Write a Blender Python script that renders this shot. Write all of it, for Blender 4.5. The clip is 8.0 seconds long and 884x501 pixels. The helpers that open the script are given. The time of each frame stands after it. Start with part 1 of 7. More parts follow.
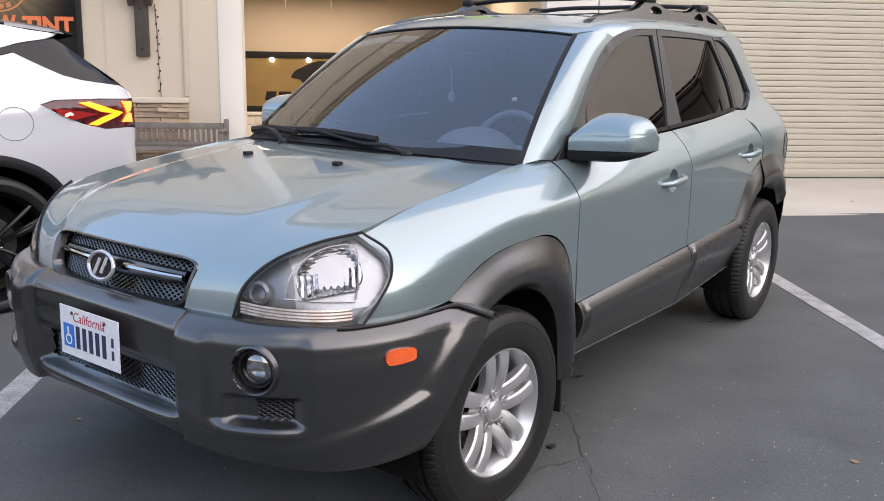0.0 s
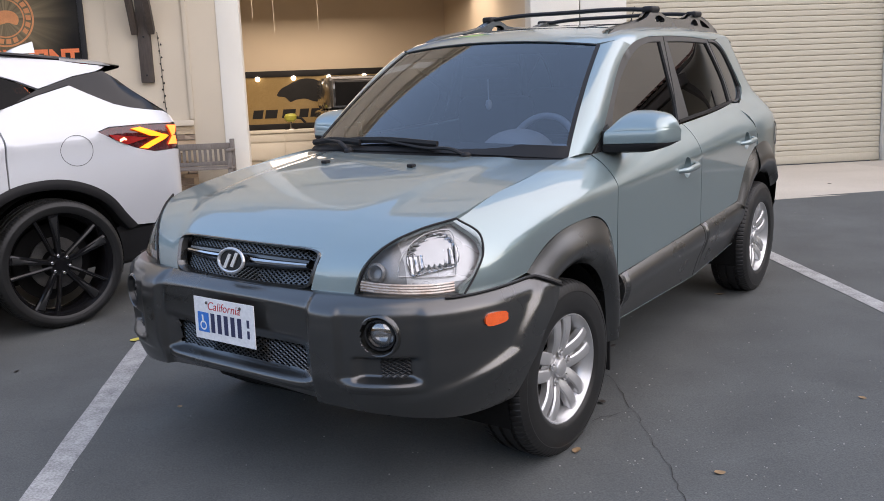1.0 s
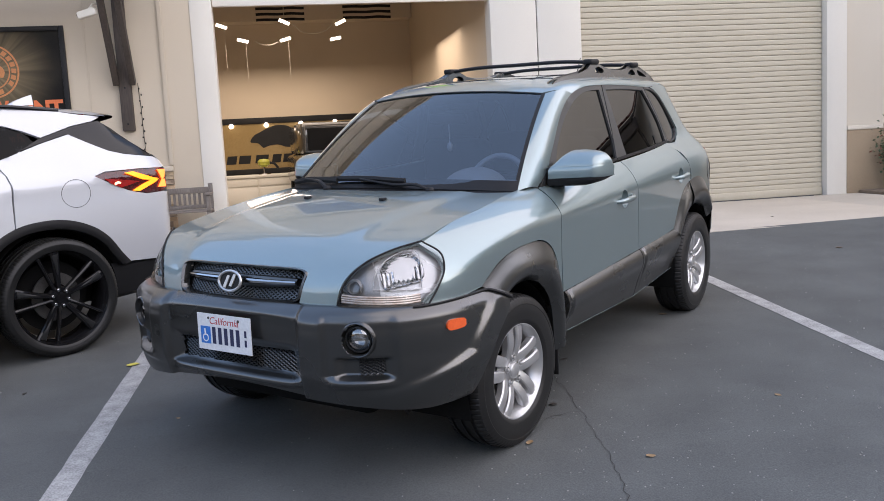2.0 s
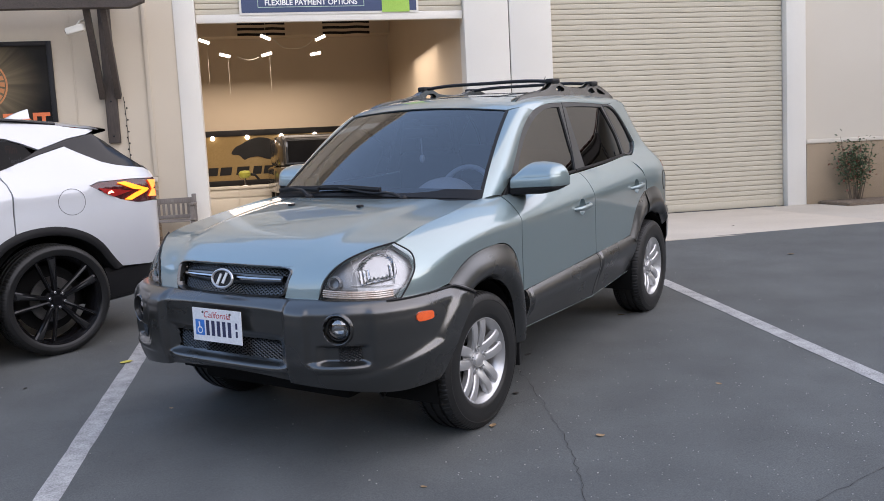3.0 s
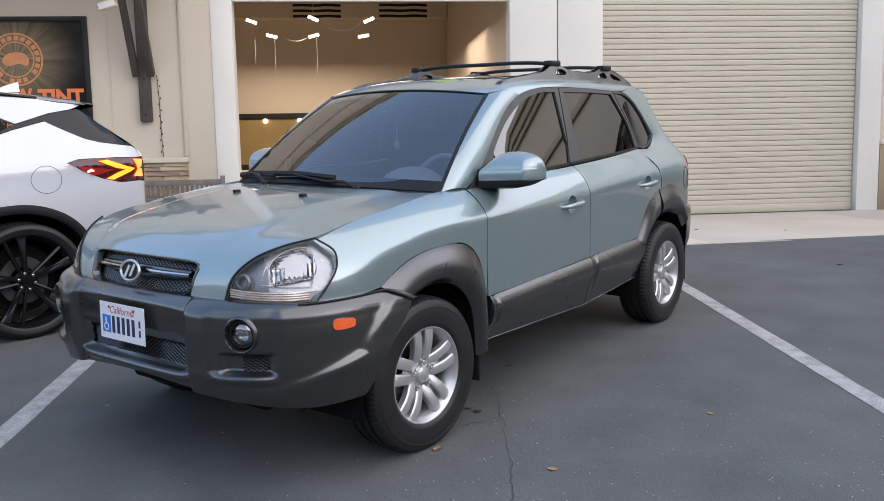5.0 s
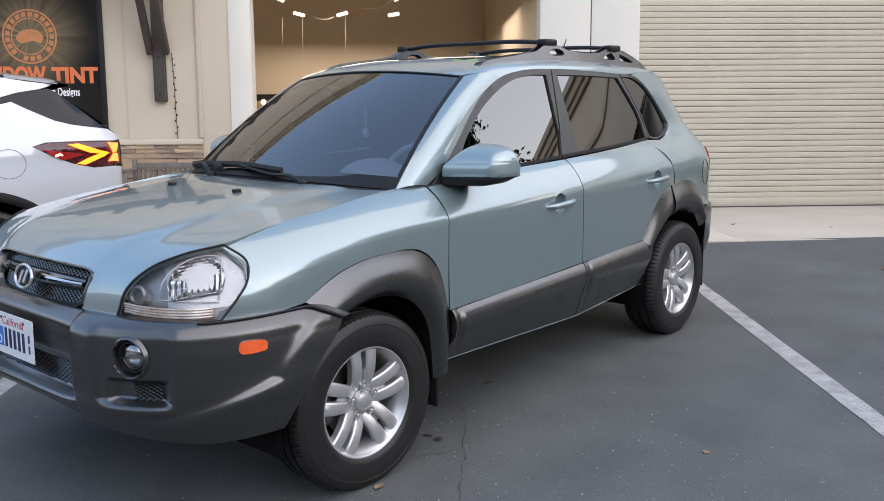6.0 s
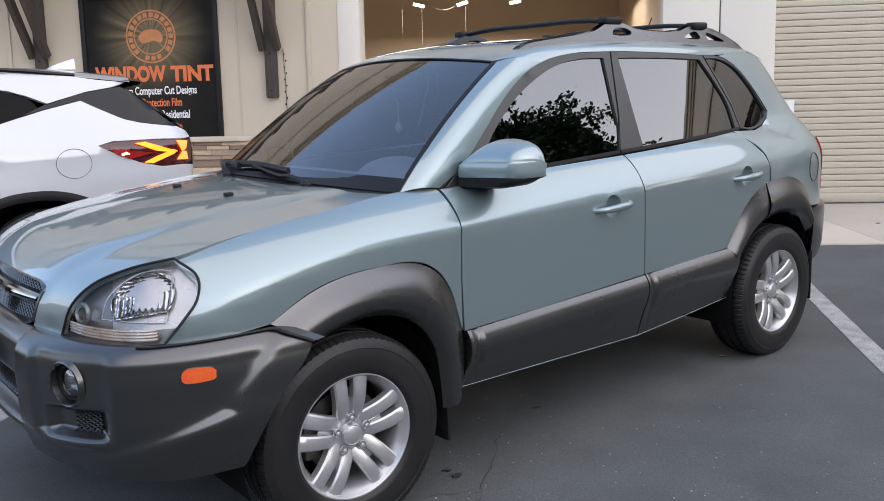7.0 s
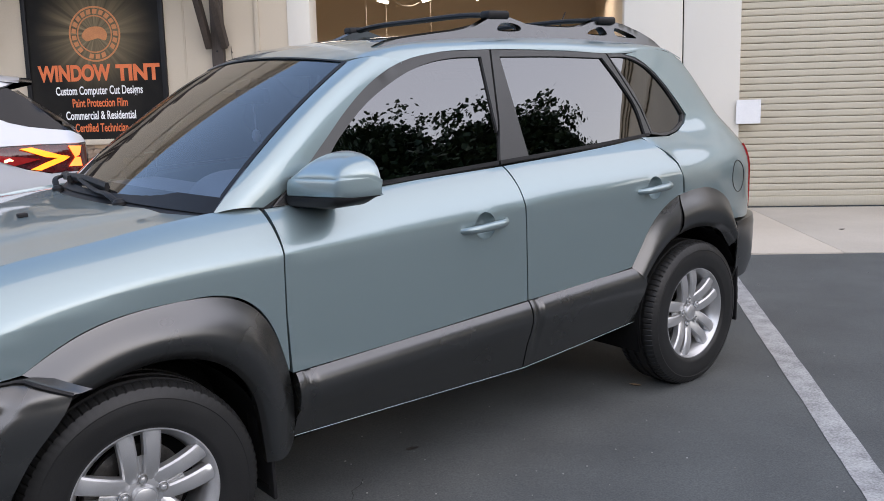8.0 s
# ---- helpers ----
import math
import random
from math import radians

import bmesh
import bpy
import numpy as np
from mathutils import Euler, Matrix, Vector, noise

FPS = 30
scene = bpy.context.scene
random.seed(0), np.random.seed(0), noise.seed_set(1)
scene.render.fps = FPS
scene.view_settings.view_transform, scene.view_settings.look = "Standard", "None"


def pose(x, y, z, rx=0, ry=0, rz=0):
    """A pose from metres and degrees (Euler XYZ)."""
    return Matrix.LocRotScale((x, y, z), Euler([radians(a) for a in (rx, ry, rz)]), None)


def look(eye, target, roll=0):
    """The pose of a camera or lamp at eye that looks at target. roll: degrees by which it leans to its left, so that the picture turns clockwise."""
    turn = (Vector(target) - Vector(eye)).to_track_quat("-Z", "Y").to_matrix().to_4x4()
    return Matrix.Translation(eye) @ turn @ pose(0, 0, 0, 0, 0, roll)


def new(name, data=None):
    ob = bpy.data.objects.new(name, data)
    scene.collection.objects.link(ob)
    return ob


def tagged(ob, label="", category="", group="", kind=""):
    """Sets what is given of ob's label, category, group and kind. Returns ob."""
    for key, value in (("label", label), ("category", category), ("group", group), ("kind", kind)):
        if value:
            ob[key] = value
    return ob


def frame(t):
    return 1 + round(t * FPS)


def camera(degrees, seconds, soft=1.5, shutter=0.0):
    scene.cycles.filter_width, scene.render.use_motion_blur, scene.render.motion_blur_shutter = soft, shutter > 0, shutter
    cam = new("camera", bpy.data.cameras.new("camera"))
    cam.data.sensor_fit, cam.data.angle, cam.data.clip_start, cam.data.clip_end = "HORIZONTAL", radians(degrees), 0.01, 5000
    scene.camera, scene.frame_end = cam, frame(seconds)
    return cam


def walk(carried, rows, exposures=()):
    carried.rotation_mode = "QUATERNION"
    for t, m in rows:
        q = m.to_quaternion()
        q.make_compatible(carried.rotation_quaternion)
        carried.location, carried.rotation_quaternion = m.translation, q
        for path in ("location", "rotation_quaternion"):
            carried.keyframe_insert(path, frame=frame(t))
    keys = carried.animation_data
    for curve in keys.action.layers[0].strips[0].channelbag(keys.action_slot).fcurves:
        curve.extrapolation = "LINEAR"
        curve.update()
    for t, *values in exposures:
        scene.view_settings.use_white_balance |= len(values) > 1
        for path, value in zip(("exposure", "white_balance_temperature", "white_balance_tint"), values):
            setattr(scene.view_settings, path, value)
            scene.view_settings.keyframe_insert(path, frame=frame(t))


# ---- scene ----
# The lot slopes gently up to a level concrete apron; the two cars stand square on the slope, about 43 degrees off the facade.
CAR = Matrix(((0.73168, 0.68158, -0.01014, 0), (-0.68107, 0.73036, -0.05202, 0), (-0.02805, 0.04497, 0.99859, 0), (0, 0, 0, 1)))
cam = camera(53.8, 8.0, soft=0.9)
PATH = [
    (0, (2.292, -2.226, 1.5), (1.121, -0.671, 1.039), 0.4),
    (0.5, (2.328, -2.509, 1.521), (1.174, -0.935, 1.082), -1.0),
    (1, (2.308, -2.836, 1.53), (1.181, -1.244, 1.09), -2.5),
    (1.5, (2.462, -3.063, 1.552), (1.322, -1.466, 1.167), -3.7),
    (2, (2.637, -3.284, 1.55), (1.557, -1.636, 1.204), -3.1),
    (3.5, (2.946, -3.677, 1.571), (1.907, -1.999, 1.252), -2.9),
    (4, (3.015, -3.494, 1.526), (1.976, -1.815, 1.206), -2.9),
    (5.5, (3.106, -2.532, 1.511), (1.858, -1.011, 1.155), -0.7),
    (6, (3.1, -2.186, 1.511), (1.825, -0.692, 1.134), -0.9),
    (6.5, (3.182, -1.845, 1.498), (1.757, -0.499, 1.103), -2.4),
    (7, (3.148, -1.483, 1.482), (1.631, -0.238, 1.096), -2.3),
    (7.5, (3.086, -1.152, 1.497), (1.57, 0.094, 1.108), -2.3),
    (8, (3.167, -0.786, 1.477), (1.651, 0.458, 1.085), -2.4),
]
walk(cam, [(t, CAR @ look(eye, target, roll)) for t, eye, target, roll in PATH], exposures=[(0, 1.86, 7450, 19), (0.5, 1.73, 7380, 18), (2, 1.64, 7050, 18), (4, 1.60, 6930, 17), (6, 1.68, 6920, 15), (7, 1.57, 6930, 16), (8, 1.54, 6900, 16)])

# ---- daylight: a bright open sky late in the day, the sun behind thin cloud ----
SUN_UP, SUN_TURN = 26.0, 127.0
sky_world = bpy.data.worlds.new("sky")
scene.world = sky_world
sky_world.use_nodes = True
wn = sky_world.node_tree
sky_tex = wn.nodes.new("ShaderNodeTexSky")
sky_tex.sky_type, sky_tex.sun_disc = "NISHITA", False
sky_tex.sun_elevation, sky_tex.sun_rotation = radians(SUN_UP), radians(SUN_TURN)
sky_tex.air_density, sky_tex.dust_density, sky_tex.ozone_density = 1.0, 0.3, 2.2
# a thin pale veil over the blue, haze towards the horizon all round, with thin streaks of warm evening cloud low down
sky_way = wn.nodes.new("ShaderNodeTexCoord")
sky_split = wn.nodes.new("ShaderNodeSeparateXYZ")
wn.links.new(sky_way.outputs["Generated"], sky_split.inputs[0])


def sky_fade(top, most):
    fade = wn.nodes.new("ShaderNodeMapRange")
    fade.interpolation_type = "SMOOTHSTEP"
    for key, value in (("From Min", 0.0), ("From Max", top), ("To Min", most), ("To Max", 0.0)):
        fade.inputs[key].default_value = value
    wn.links.new(sky_split.outputs["Z"], fade.inputs["Value"])
    return fade.outputs[0]


def sky_blend(share, under, color):
    mix = wn.nodes.new("ShaderNodeMix")
    mix.data_type = "RGBA"
    mix.inputs[7].default_value = (*color, 1)
    wn.links.new(share, mix.inputs[0])
    wn.links.new(under, mix.inputs[6])
    return mix.outputs[2]


sky_map = wn.nodes.new("ShaderNodeMapping")
sky_map.inputs["Scale"].default_value = (1.6, 1.6, 9.0)
wn.links.new(sky_way.outputs["Generated"], sky_map.inputs[0])
sky_noise = wn.nodes.new("ShaderNodeTexNoise")
sky_noise.inputs["Scale"].default_value, sky_noise.inputs["Detail"].default_value = 1.8, 5.0
wn.links.new(sky_map.outputs[0], sky_noise.inputs["Vector"])
sky_wisp = wn.nodes.new("ShaderNodeMapRange")
for key, value in (("From Min", 0.44), ("From Max", 0.60), ("To Min", 0.0), ("To Max", 1.0)):
    sky_wisp.inputs[key].default_value = value
wn.links.new(sky_noise.outputs["Fac"], sky_wisp.inputs["Value"])
sky_share = wn.nodes.new("ShaderNodeMath")
sky_share.operation, sky_share.use_clamp = "MULTIPLY", True
wn.links.new(sky_fade(0.34, 0.95), sky_share.inputs[0])
wn.links.new(sky_wisp.outputs[0], sky_share.inputs[1])
sky_veil = wn.nodes.new("ShaderNodeValue")
sky_veil.outputs[0].default_value = 0.25
sky_haze = sky_blend(sky_fade(0.42, 0.7), sky_blend(sky_veil.outputs[0], sky_tex.outputs[0], (3.2, 4.9, 7.6)), (5.2, 6.0, 6.6))
sky_all = sky_blend(sky_share.outputs[0], sky_haze, (8.6, 7.1, 5.2))
wn.links.new(sky_all, wn.nodes["Background"].inputs[0])
wn.nodes["Background"].inputs[1].default_value = 0.12
sun_data = bpy.data.lights.new("sun", "SUN")
sun_data.energy, sun_data.angle, sun_data.color = 1.25, radians(125), (1.0, 0.84, 0.62)
sun = new("sun", sun_data)
az = radians(SUN_TURN)
sun.matrix_world = look((0, 0, 30), (-30 * math.sin(az), -30 * math.cos(az), 30 - 30 * math.tan(radians(SUN_UP))))


# ---- materials ----
def shader(name):
    m = bpy.data.materials.new(name)
    m.use_nodes = True
    return m, m.node_tree, m.node_tree.nodes["Principled BSDF"]


def ramp_noise(tree, scale, low, high, detail=4.0, kind="Object", stretch=(1, 1, 1)):
    """A colour that wanders between two colours."""
    tc = tree.nodes.new("ShaderNodeTexCoord")
    mp = tree.nodes.new("ShaderNodeMapping")
    mp.inputs["Scale"].default_value = stretch
    nz = tree.nodes.new("ShaderNodeTexNoise")
    nz.inputs["Scale"].default_value, nz.inputs["Detail"].default_value = scale, detail
    rp = tree.nodes.new("ShaderNodeValToRGB")
    rp.color_ramp.elements[0].position, rp.color_ramp.elements[1].position = 0.3, 0.72
    rp.color_ramp.elements[0].color, rp.color_ramp.elements[1].color = (*low, 1), (*high, 1)
    tree.links.new(tc.outputs[kind], mp.inputs[0])
    tree.links.new(mp.outputs[0], nz.inputs["Vector"])
    tree.links.new(nz.outputs["Fac"], rp.inputs[0])
    return rp.outputs[0], nz.outputs["Fac"], mp.outputs[0]


def mix_colors(tree, a, b, factor, mode="MIX"):
    mx = tree.nodes.new("ShaderNodeMix")
    mx.data_type, mx.blend_type = "RGBA", mode
    if isinstance(factor, float):
        mx.inputs[0].default_value = factor
    else:
        tree.links.new(factor, mx.inputs[0])
    tree.links.new(a, mx.inputs[6])
    tree.links.new(b, mx.inputs[7])
    return mx.outputs[2]


def bumped(tree, bsdf, scale, strength, distance=0.004, detail=5.0, stretch=(1, 1, 1)):
    _, fac, _ = ramp_noise(tree, scale, (0, 0, 0), (1, 1, 1), detail, "Object", stretch)
    bp = tree.nodes.new("ShaderNodeBump")
    bp.inputs["Strength"].default_value, bp.inputs["Distance"].default_value = strength, distance
    tree.links.new(fac, bp.inputs["Height"])
    tree.links.new(bp.outputs[0], bsdf.inputs["Normal"])


def surface(name, low, high, rough=0.6, metal=0.0, scale=3.0, grain=60.0, bump=0.15, coat=0.0, grain_mix=0.25, spread=0.12, distance=0.004, stretch=(1, 1, 1)):
    """A surface whose colour varies broadly (stains, fading) and finely (grain), with relief."""
    m, tree, b = shader(name)
    broad, fac, _ = ramp_noise(tree, scale, low, high, 4.0, "Object", stretch)
    fine, _, _ = ramp_noise(tree, grain, tuple(c * 0.75 for c in low), tuple(min(1, c * 1.2) for c in high), 2.0, "Object", stretch)
    tree.links.new(mix_colors(tree, broad, fine, grain_mix), b.inputs["Base Color"])
    mr = tree.nodes.new("ShaderNodeMapRange")
    mr.inputs["To Min"].default_value, mr.inputs["To Max"].default_value = max(0.02, rough - spread), min(1, rough + spread)
    tree.links.new(fac, mr.inputs[0])
    tree.links.new(mr.outputs[0], b.inputs["Roughness"])
    b.inputs["Metallic"].default_value = metal
    b.inputs["Coat Weight"].default_value, b.inputs["Coat Roughness"].default_value, b.inputs["Coat IOR"].default_value = coat, 0.035, 1.75
    if bump:
        bumped(tree, b, grain, bump, distance, 5.0, stretch)
    return m


def glowing(name, color, strength):
    m, tree, b = shader(name)
    b.inputs["Base Color"].default_value = (*color, 1)
    b.inputs["Emission Color"].default_value, b.inputs["Emission Strength"].default_value = (*color, 1), strength
    return m


def glass(name, tint, gloss=0.0, ior=1.5, rough=0.0):
    """Thin tinted glazing: lets tinted light through and mirrors by Fresnel."""
    m = bpy.data.materials.new(name)
    m.use_nodes = True
    tree = m.node_tree
    tree.nodes.clear()
    out = tree.nodes.new("ShaderNodeOutputMaterial")
    see = tree.nodes.new("ShaderNodeBsdfTransparent")
    see.inputs[0].default_value = (*tint, 1)
    shine = tree.nodes.new("ShaderNodeBsdfGlossy")
    shine.inputs["Roughness"].default_value = rough
    fr = tree.nodes.new("ShaderNodeFresnel")
    fr.inputs["IOR"].default_value = ior
    mx = tree.nodes.new("ShaderNodeMixShader")
    if gloss:
        ad = tree.nodes.new("ShaderNodeMath")
        ad.operation, ad.use_clamp = "ADD", True
        ad.inputs[1].default_value = gloss
        tree.links.new(fr.outputs[0], ad.inputs[0])
        tree.links.new(ad.outputs[0], mx.inputs[0])
    else:
        tree.links.new(fr.outputs[0], mx.inputs[0])
    tree.links.new(see.outputs[0], mx.inputs[1])
    tree.links.new(shine.outputs[0], mx.inputs[2])
    tree.links.new(mx.outputs[0], out.inputs[0])
    return m


PAINT = surface("green_silver_paint", (0.226, 0.301, 0.313), (0.243, 0.322, 0.335), 0.40, 0.63, 1.5, 1800, 0.02, 1.0, 0.35, 0.03, 0.0006)
WHITE_PAINT = surface("white_paint", (0.505, 0.522, 0.545), (0.54, 0.557, 0.58), 0.35, 0.0, 1.2, 900, 0.0, 1.0, 0.1, 0.03)
CLAD = surface("grey_plastic", (0.0085, 0.0092, 0.0088), (0.0118, 0.0126, 0.0121), 0.28, 0.0, 2.5, 700, 0.08, 0.45, 0.3, 0.05, 0.0012)
CLAD.node_tree.nodes["Principled BSDF"].inputs["Coat Roughness"].default_value = 0.24
TRIM = surface("dark_trim", (0.013, 0.0138, 0.0145), (0.018, 0.019, 0.020), 0.42, 0.0, 3, 500, 0.06, 0.0, 0.2, 0.06, 0.001)
FRAME_GREY = surface("grey_window_frame", (0.046, 0.046, 0.046), (0.058, 0.058, 0.057), 0.38, 0.0, 3, 500, 0.05, 0.0, 0.2, 0.06, 0.001)
BLACK = surface("black_plastic", (0.010, 0.010, 0.011), (0.018, 0.018, 0.019), 0.5, 0.0, 4, 300, 0.08, 0.0, 0.3, 0.1, 0.001)
GLOSS_BLACK = surface("gloss_black", (0.006, 0.006, 0.007), (0.009, 0.009, 0.010), 0.12, 0.0, 4, 300, 0.0, 0.0, 0.2, 0.04)
UNDER = surface("underbody_black", (0.006, 0.006, 0.006), (0.012, 0.012, 0.012), 0.8, 0.0, 6, 80, 0.2)
RUBBER = surface("tyre_rubber", (0.011, 0.0112, 0.0113), (0.018, 0.0182, 0.0183), 0.42, 0.0, 7, 260, 0.15, 0.0, 0.3, 0.12, 0.0015)
ALLOY = surface("silver_alloy", (0.52, 0.525, 0.53), (0.58, 0.585, 0.59), 0.34, 0.72, 8, 400, 0.0, 0.3, 0.15, 0.06, 0.001)
CHROME = surface("chrome", (0.48, 0.485, 0.49), (0.56, 0.565, 0.57), 0.09, 1.0, 10, 200, 0.0, 0.0, 0.1, 0.03)
STEEL = surface("brake_steel", (0.10, 0.098, 0.095), (0.17, 0.165, 0.16), 0.45, 0.9, 20, 200, 0.1)
SHIELD = glass("windscreen_glass", (0.46, 0.58, 0.72), 0.125, 1.5)
DARK_GLASS = glass("privacy_glass", (0.02, 0.022, 0.026), 0.0, 1.25)
TINTED = glass("tinted_side_glass", (0.03, 0.03, 0.031), 0.13, 1.5)
FOG_GLASS = glass("fog_lamp_glass", (0.85, 0.86, 0.87), 0.26, 1.5)
CLEAR = glass("clear_lens", (0.93, 0.94, 0.95), 0.0, 1.38)
LENS_RED = surface("red_lens", (0.30, 0.008, 0.008), (0.42, 0.012, 0.010), 0.12, 0.0, 30, 160, 0.1, 1.0)
LENS_DARK = surface("smoked_red_lens", (0.045, 0.004, 0.005), (0.075, 0.006, 0.008), 0.15, 0.0, 30, 160, 0.1, 0.3)
LENS_AMBER = surface("amber_lens", (0.72, 0.085, 0.010), (0.84, 0.12, 0.014), 0.2, 0.0, 40, 220, 0.25, 1.0)
REFLECTOR = surface("lamp_reflector", (0.44, 0.45, 0.46), (0.52, 0.525, 0.53), 0.14, 1.0, 30, 60, 0.08, 0.0, 0.1, 0.04, 0.004)
TURN = surface("ribbed_turn_lens", (0.52, 0.40, 0.32), (0.86, 0.80, 0.74), 0.25, 0.4, 14, 80, 0.05)
HOUSING = surface("lamp_housing", (0.20, 0.205, 0.21), (0.25, 0.255, 0.26), 0.30, 0.5, 4, 40, 0.0)
HOUSING_PALE = surface("pale_lamp_housing", (0.44, 0.445, 0.45), (0.50, 0.505, 0.51), 0.28, 0.5, 4, 40, 0.0)
CABIN = surface("dark_cabin_cloth", (0.05, 0.05, 0.052), (0.075, 0.075, 0.078), 0.85, 0.0, 6, 260, 0.3)
DASH = surface("grey_dashboard", (0.30, 0.305, 0.31), (0.36, 0.365, 0.37), 0.6, 0.0, 5, 300, 0.2)
for m_, level in ((BLACK, 0.22), (TRIM, 0.32), (CLAD, 0.95), (UNDER, 0.1), (RUBBER, 0.35), (GLOSS_BLACK, 0.35)):
    m_.node_tree.nodes["Principled BSDF"].inputs["Specular IOR Level"].default_value = level


# ---- shaping tools ----
import mathutils


def part(name, bm, material, parent=None, label="", smooth=35.0, m=None):
    """One mesh object of a bmesh, under a thing or part."""
    me = bpy.data.meshes.new(name)
    bm.to_mesh(me)
    bm.free()
    me.materials.append(material)
    if smooth:
        me.shade_smooth()
        me.set_sharp_from_angle(angle=radians(smooth))
    ob = new(name, me)
    if parent is not None:
        ob.parent = parent
    if m is not None:
        ob.matrix_basis = m
    if label:
        ob["label"] = label
    return ob


def thing(name, label, category, m=None, group="", kind=""):
    ob = new(name)
    ob.empty_display_size = 0.1
    if m is not None:
        ob.matrix_world = m
    return tagged(ob, label, category, group, kind)


def spline(*pts):
    """A smooth curve through (x, y) knots, straight beyond its ends."""
    xs, ys = np.array([p[0] for p in pts], float), np.array([p[1] for p in pts], float)
    d = np.diff(ys) / np.diff(xs)
    tan = np.empty(len(xs))
    tan[0], tan[-1] = d[0], d[-1]
    tan[1:-1] = (d[:-1] * np.diff(xs)[1:] + d[1:] * np.diff(xs)[:-1]) / (xs[2:] - xs[:-2])

    def at(x):
        if x <= xs[0]:
            return float(ys[0] + tan[0] * (x - xs[0]))
        if x >= xs[-1]:
            return float(ys[-1] + tan[-1] * (x - xs[-1]))
        i = int(np.searchsorted(xs, x) - 1)
        h = xs[i + 1] - xs[i]
        t = (x - xs[i]) / h
        return float((2 * t**3 - 3 * t**2 + 1) * ys[i] + (t**3 - 2 * t**2 + t) * h * tan[i] + (3 * t**2 - 2 * t**3) * ys[i + 1] + (t**3 - t**2) * h * tan[i + 1])

    return at


def track(pts, n):
    """n + 1 points along a smooth curve through points of any dimension, evenly by length of its chords."""
    pts = [Vector(p) for p in pts]
    s = [0.0]
    for a, b in zip(pts, pts[1:]):
        s.append(s[-1] + (b - a).length)
    axes = [spline(*zip(s, [p[k] for p in pts])) for k in range(len(pts[0]))]
    return [Vector([ax(s[-1] * i / n) for ax in axes]) for i in range(n + 1)]


def grid(bm, rows, close=False):
    """Quads between rows of points."""
    vs = [[bm.verts.new(p) for p in r] for r in rows]
    for a, b in zip(vs, vs[1:]):
        n = len(a)
        for i in range(n if close else n - 1):
            j = (i + 1) % n
            quad = [a[i], a[j], b[j], b[i]]
            if len({v.co.to_tuple(6) for v in quad}) == 4:
                bm.faces.new(quad)
            else:
                tri = []
                for v in quad:
                    if all((v.co - w.co).length > 1e-6 for w in tri):
                        tri.append(v)
                if len(tri) == 3:
                    bm.faces.new(tri)
    return vs


def flipped_copy(bm):
    """The mirror image across x = 0."""
    other = bm.copy()
    for v in other.verts:
        v.co.x = -v.co.x
    bmesh.ops.reverse_faces(other, faces=other.faces[:])
    return other


def both(name, bm, material, parent, label="", smooth=35.0):
    """A left and a right part, mirrored."""
    other = flipped_copy(bm)
    return part(name, bm, material, parent, label, smooth), part(name, other, material, parent, label, smooth)


def inside(poly, x, y):
    hit = False
    n = len(poly)
    for i in range(n):
        (x0, y0), (x1, y1) = poly[i], poly[i - 1]
        if (y0 > y) != (y1 > y) and x < (x1 - x0) * (y - y0) / (y1 - y0) + x0:
            hit = not hit
    return hit


def dense(poly, step):
    out = []
    for a, b in zip(poly, poly[1:] + poly[:1]):
        n = max(1, math.ceil(math.dist(a, b) / step))
        out += [(a[0] + (b[0] - a[0]) * i / n, a[1] + (b[1] - a[1]) * i / n) for i in range(n)]
    return out


def rounded(poly, step=0.03, sharp=()):
    """A closed smooth outline through the knots; knots whose number is in sharp stay corners."""
    n = len(poly)
    if not sharp:
        loop = [Vector(p) for p in poly]
        out = []
        for i in range(n):
            a, b, c, d = (loop[(i + k - 1) % n] for k in range(4))
            m = max(2, math.ceil((c - b).length / step))
            for j in range(m):
                t = j / m
                q = 0.5 * ((2 * b) + (c - a) * t + (2 * a - 5 * b + 4 * c - d) * t * t + (3 * b - a - 3 * c + d) * t**3)
                out.append((q.x, q.y))
        return out
    out = []
    marks = sorted(sharp)
    for i, k in enumerate(marks):
        e = marks[(i + 1) % len(marks)]
        idx = [k]
        while idx[-1] != e or len(idx) == 1:
            idx.append((idx[-1] + 1) % n)
        run = [poly[j] for j in idx]
        length = sum(math.dist(a, b) for a, b in zip(run, run[1:]))
        m = max(1, math.ceil(length / step))
        pts = track(run, m) if len(run) > 2 else [Vector(run[0]).lerp(Vector(run[1]), j / m) for j in range(m + 1)]
        out += [(p.x, p.y) for p in pts[:-1]]
    return out


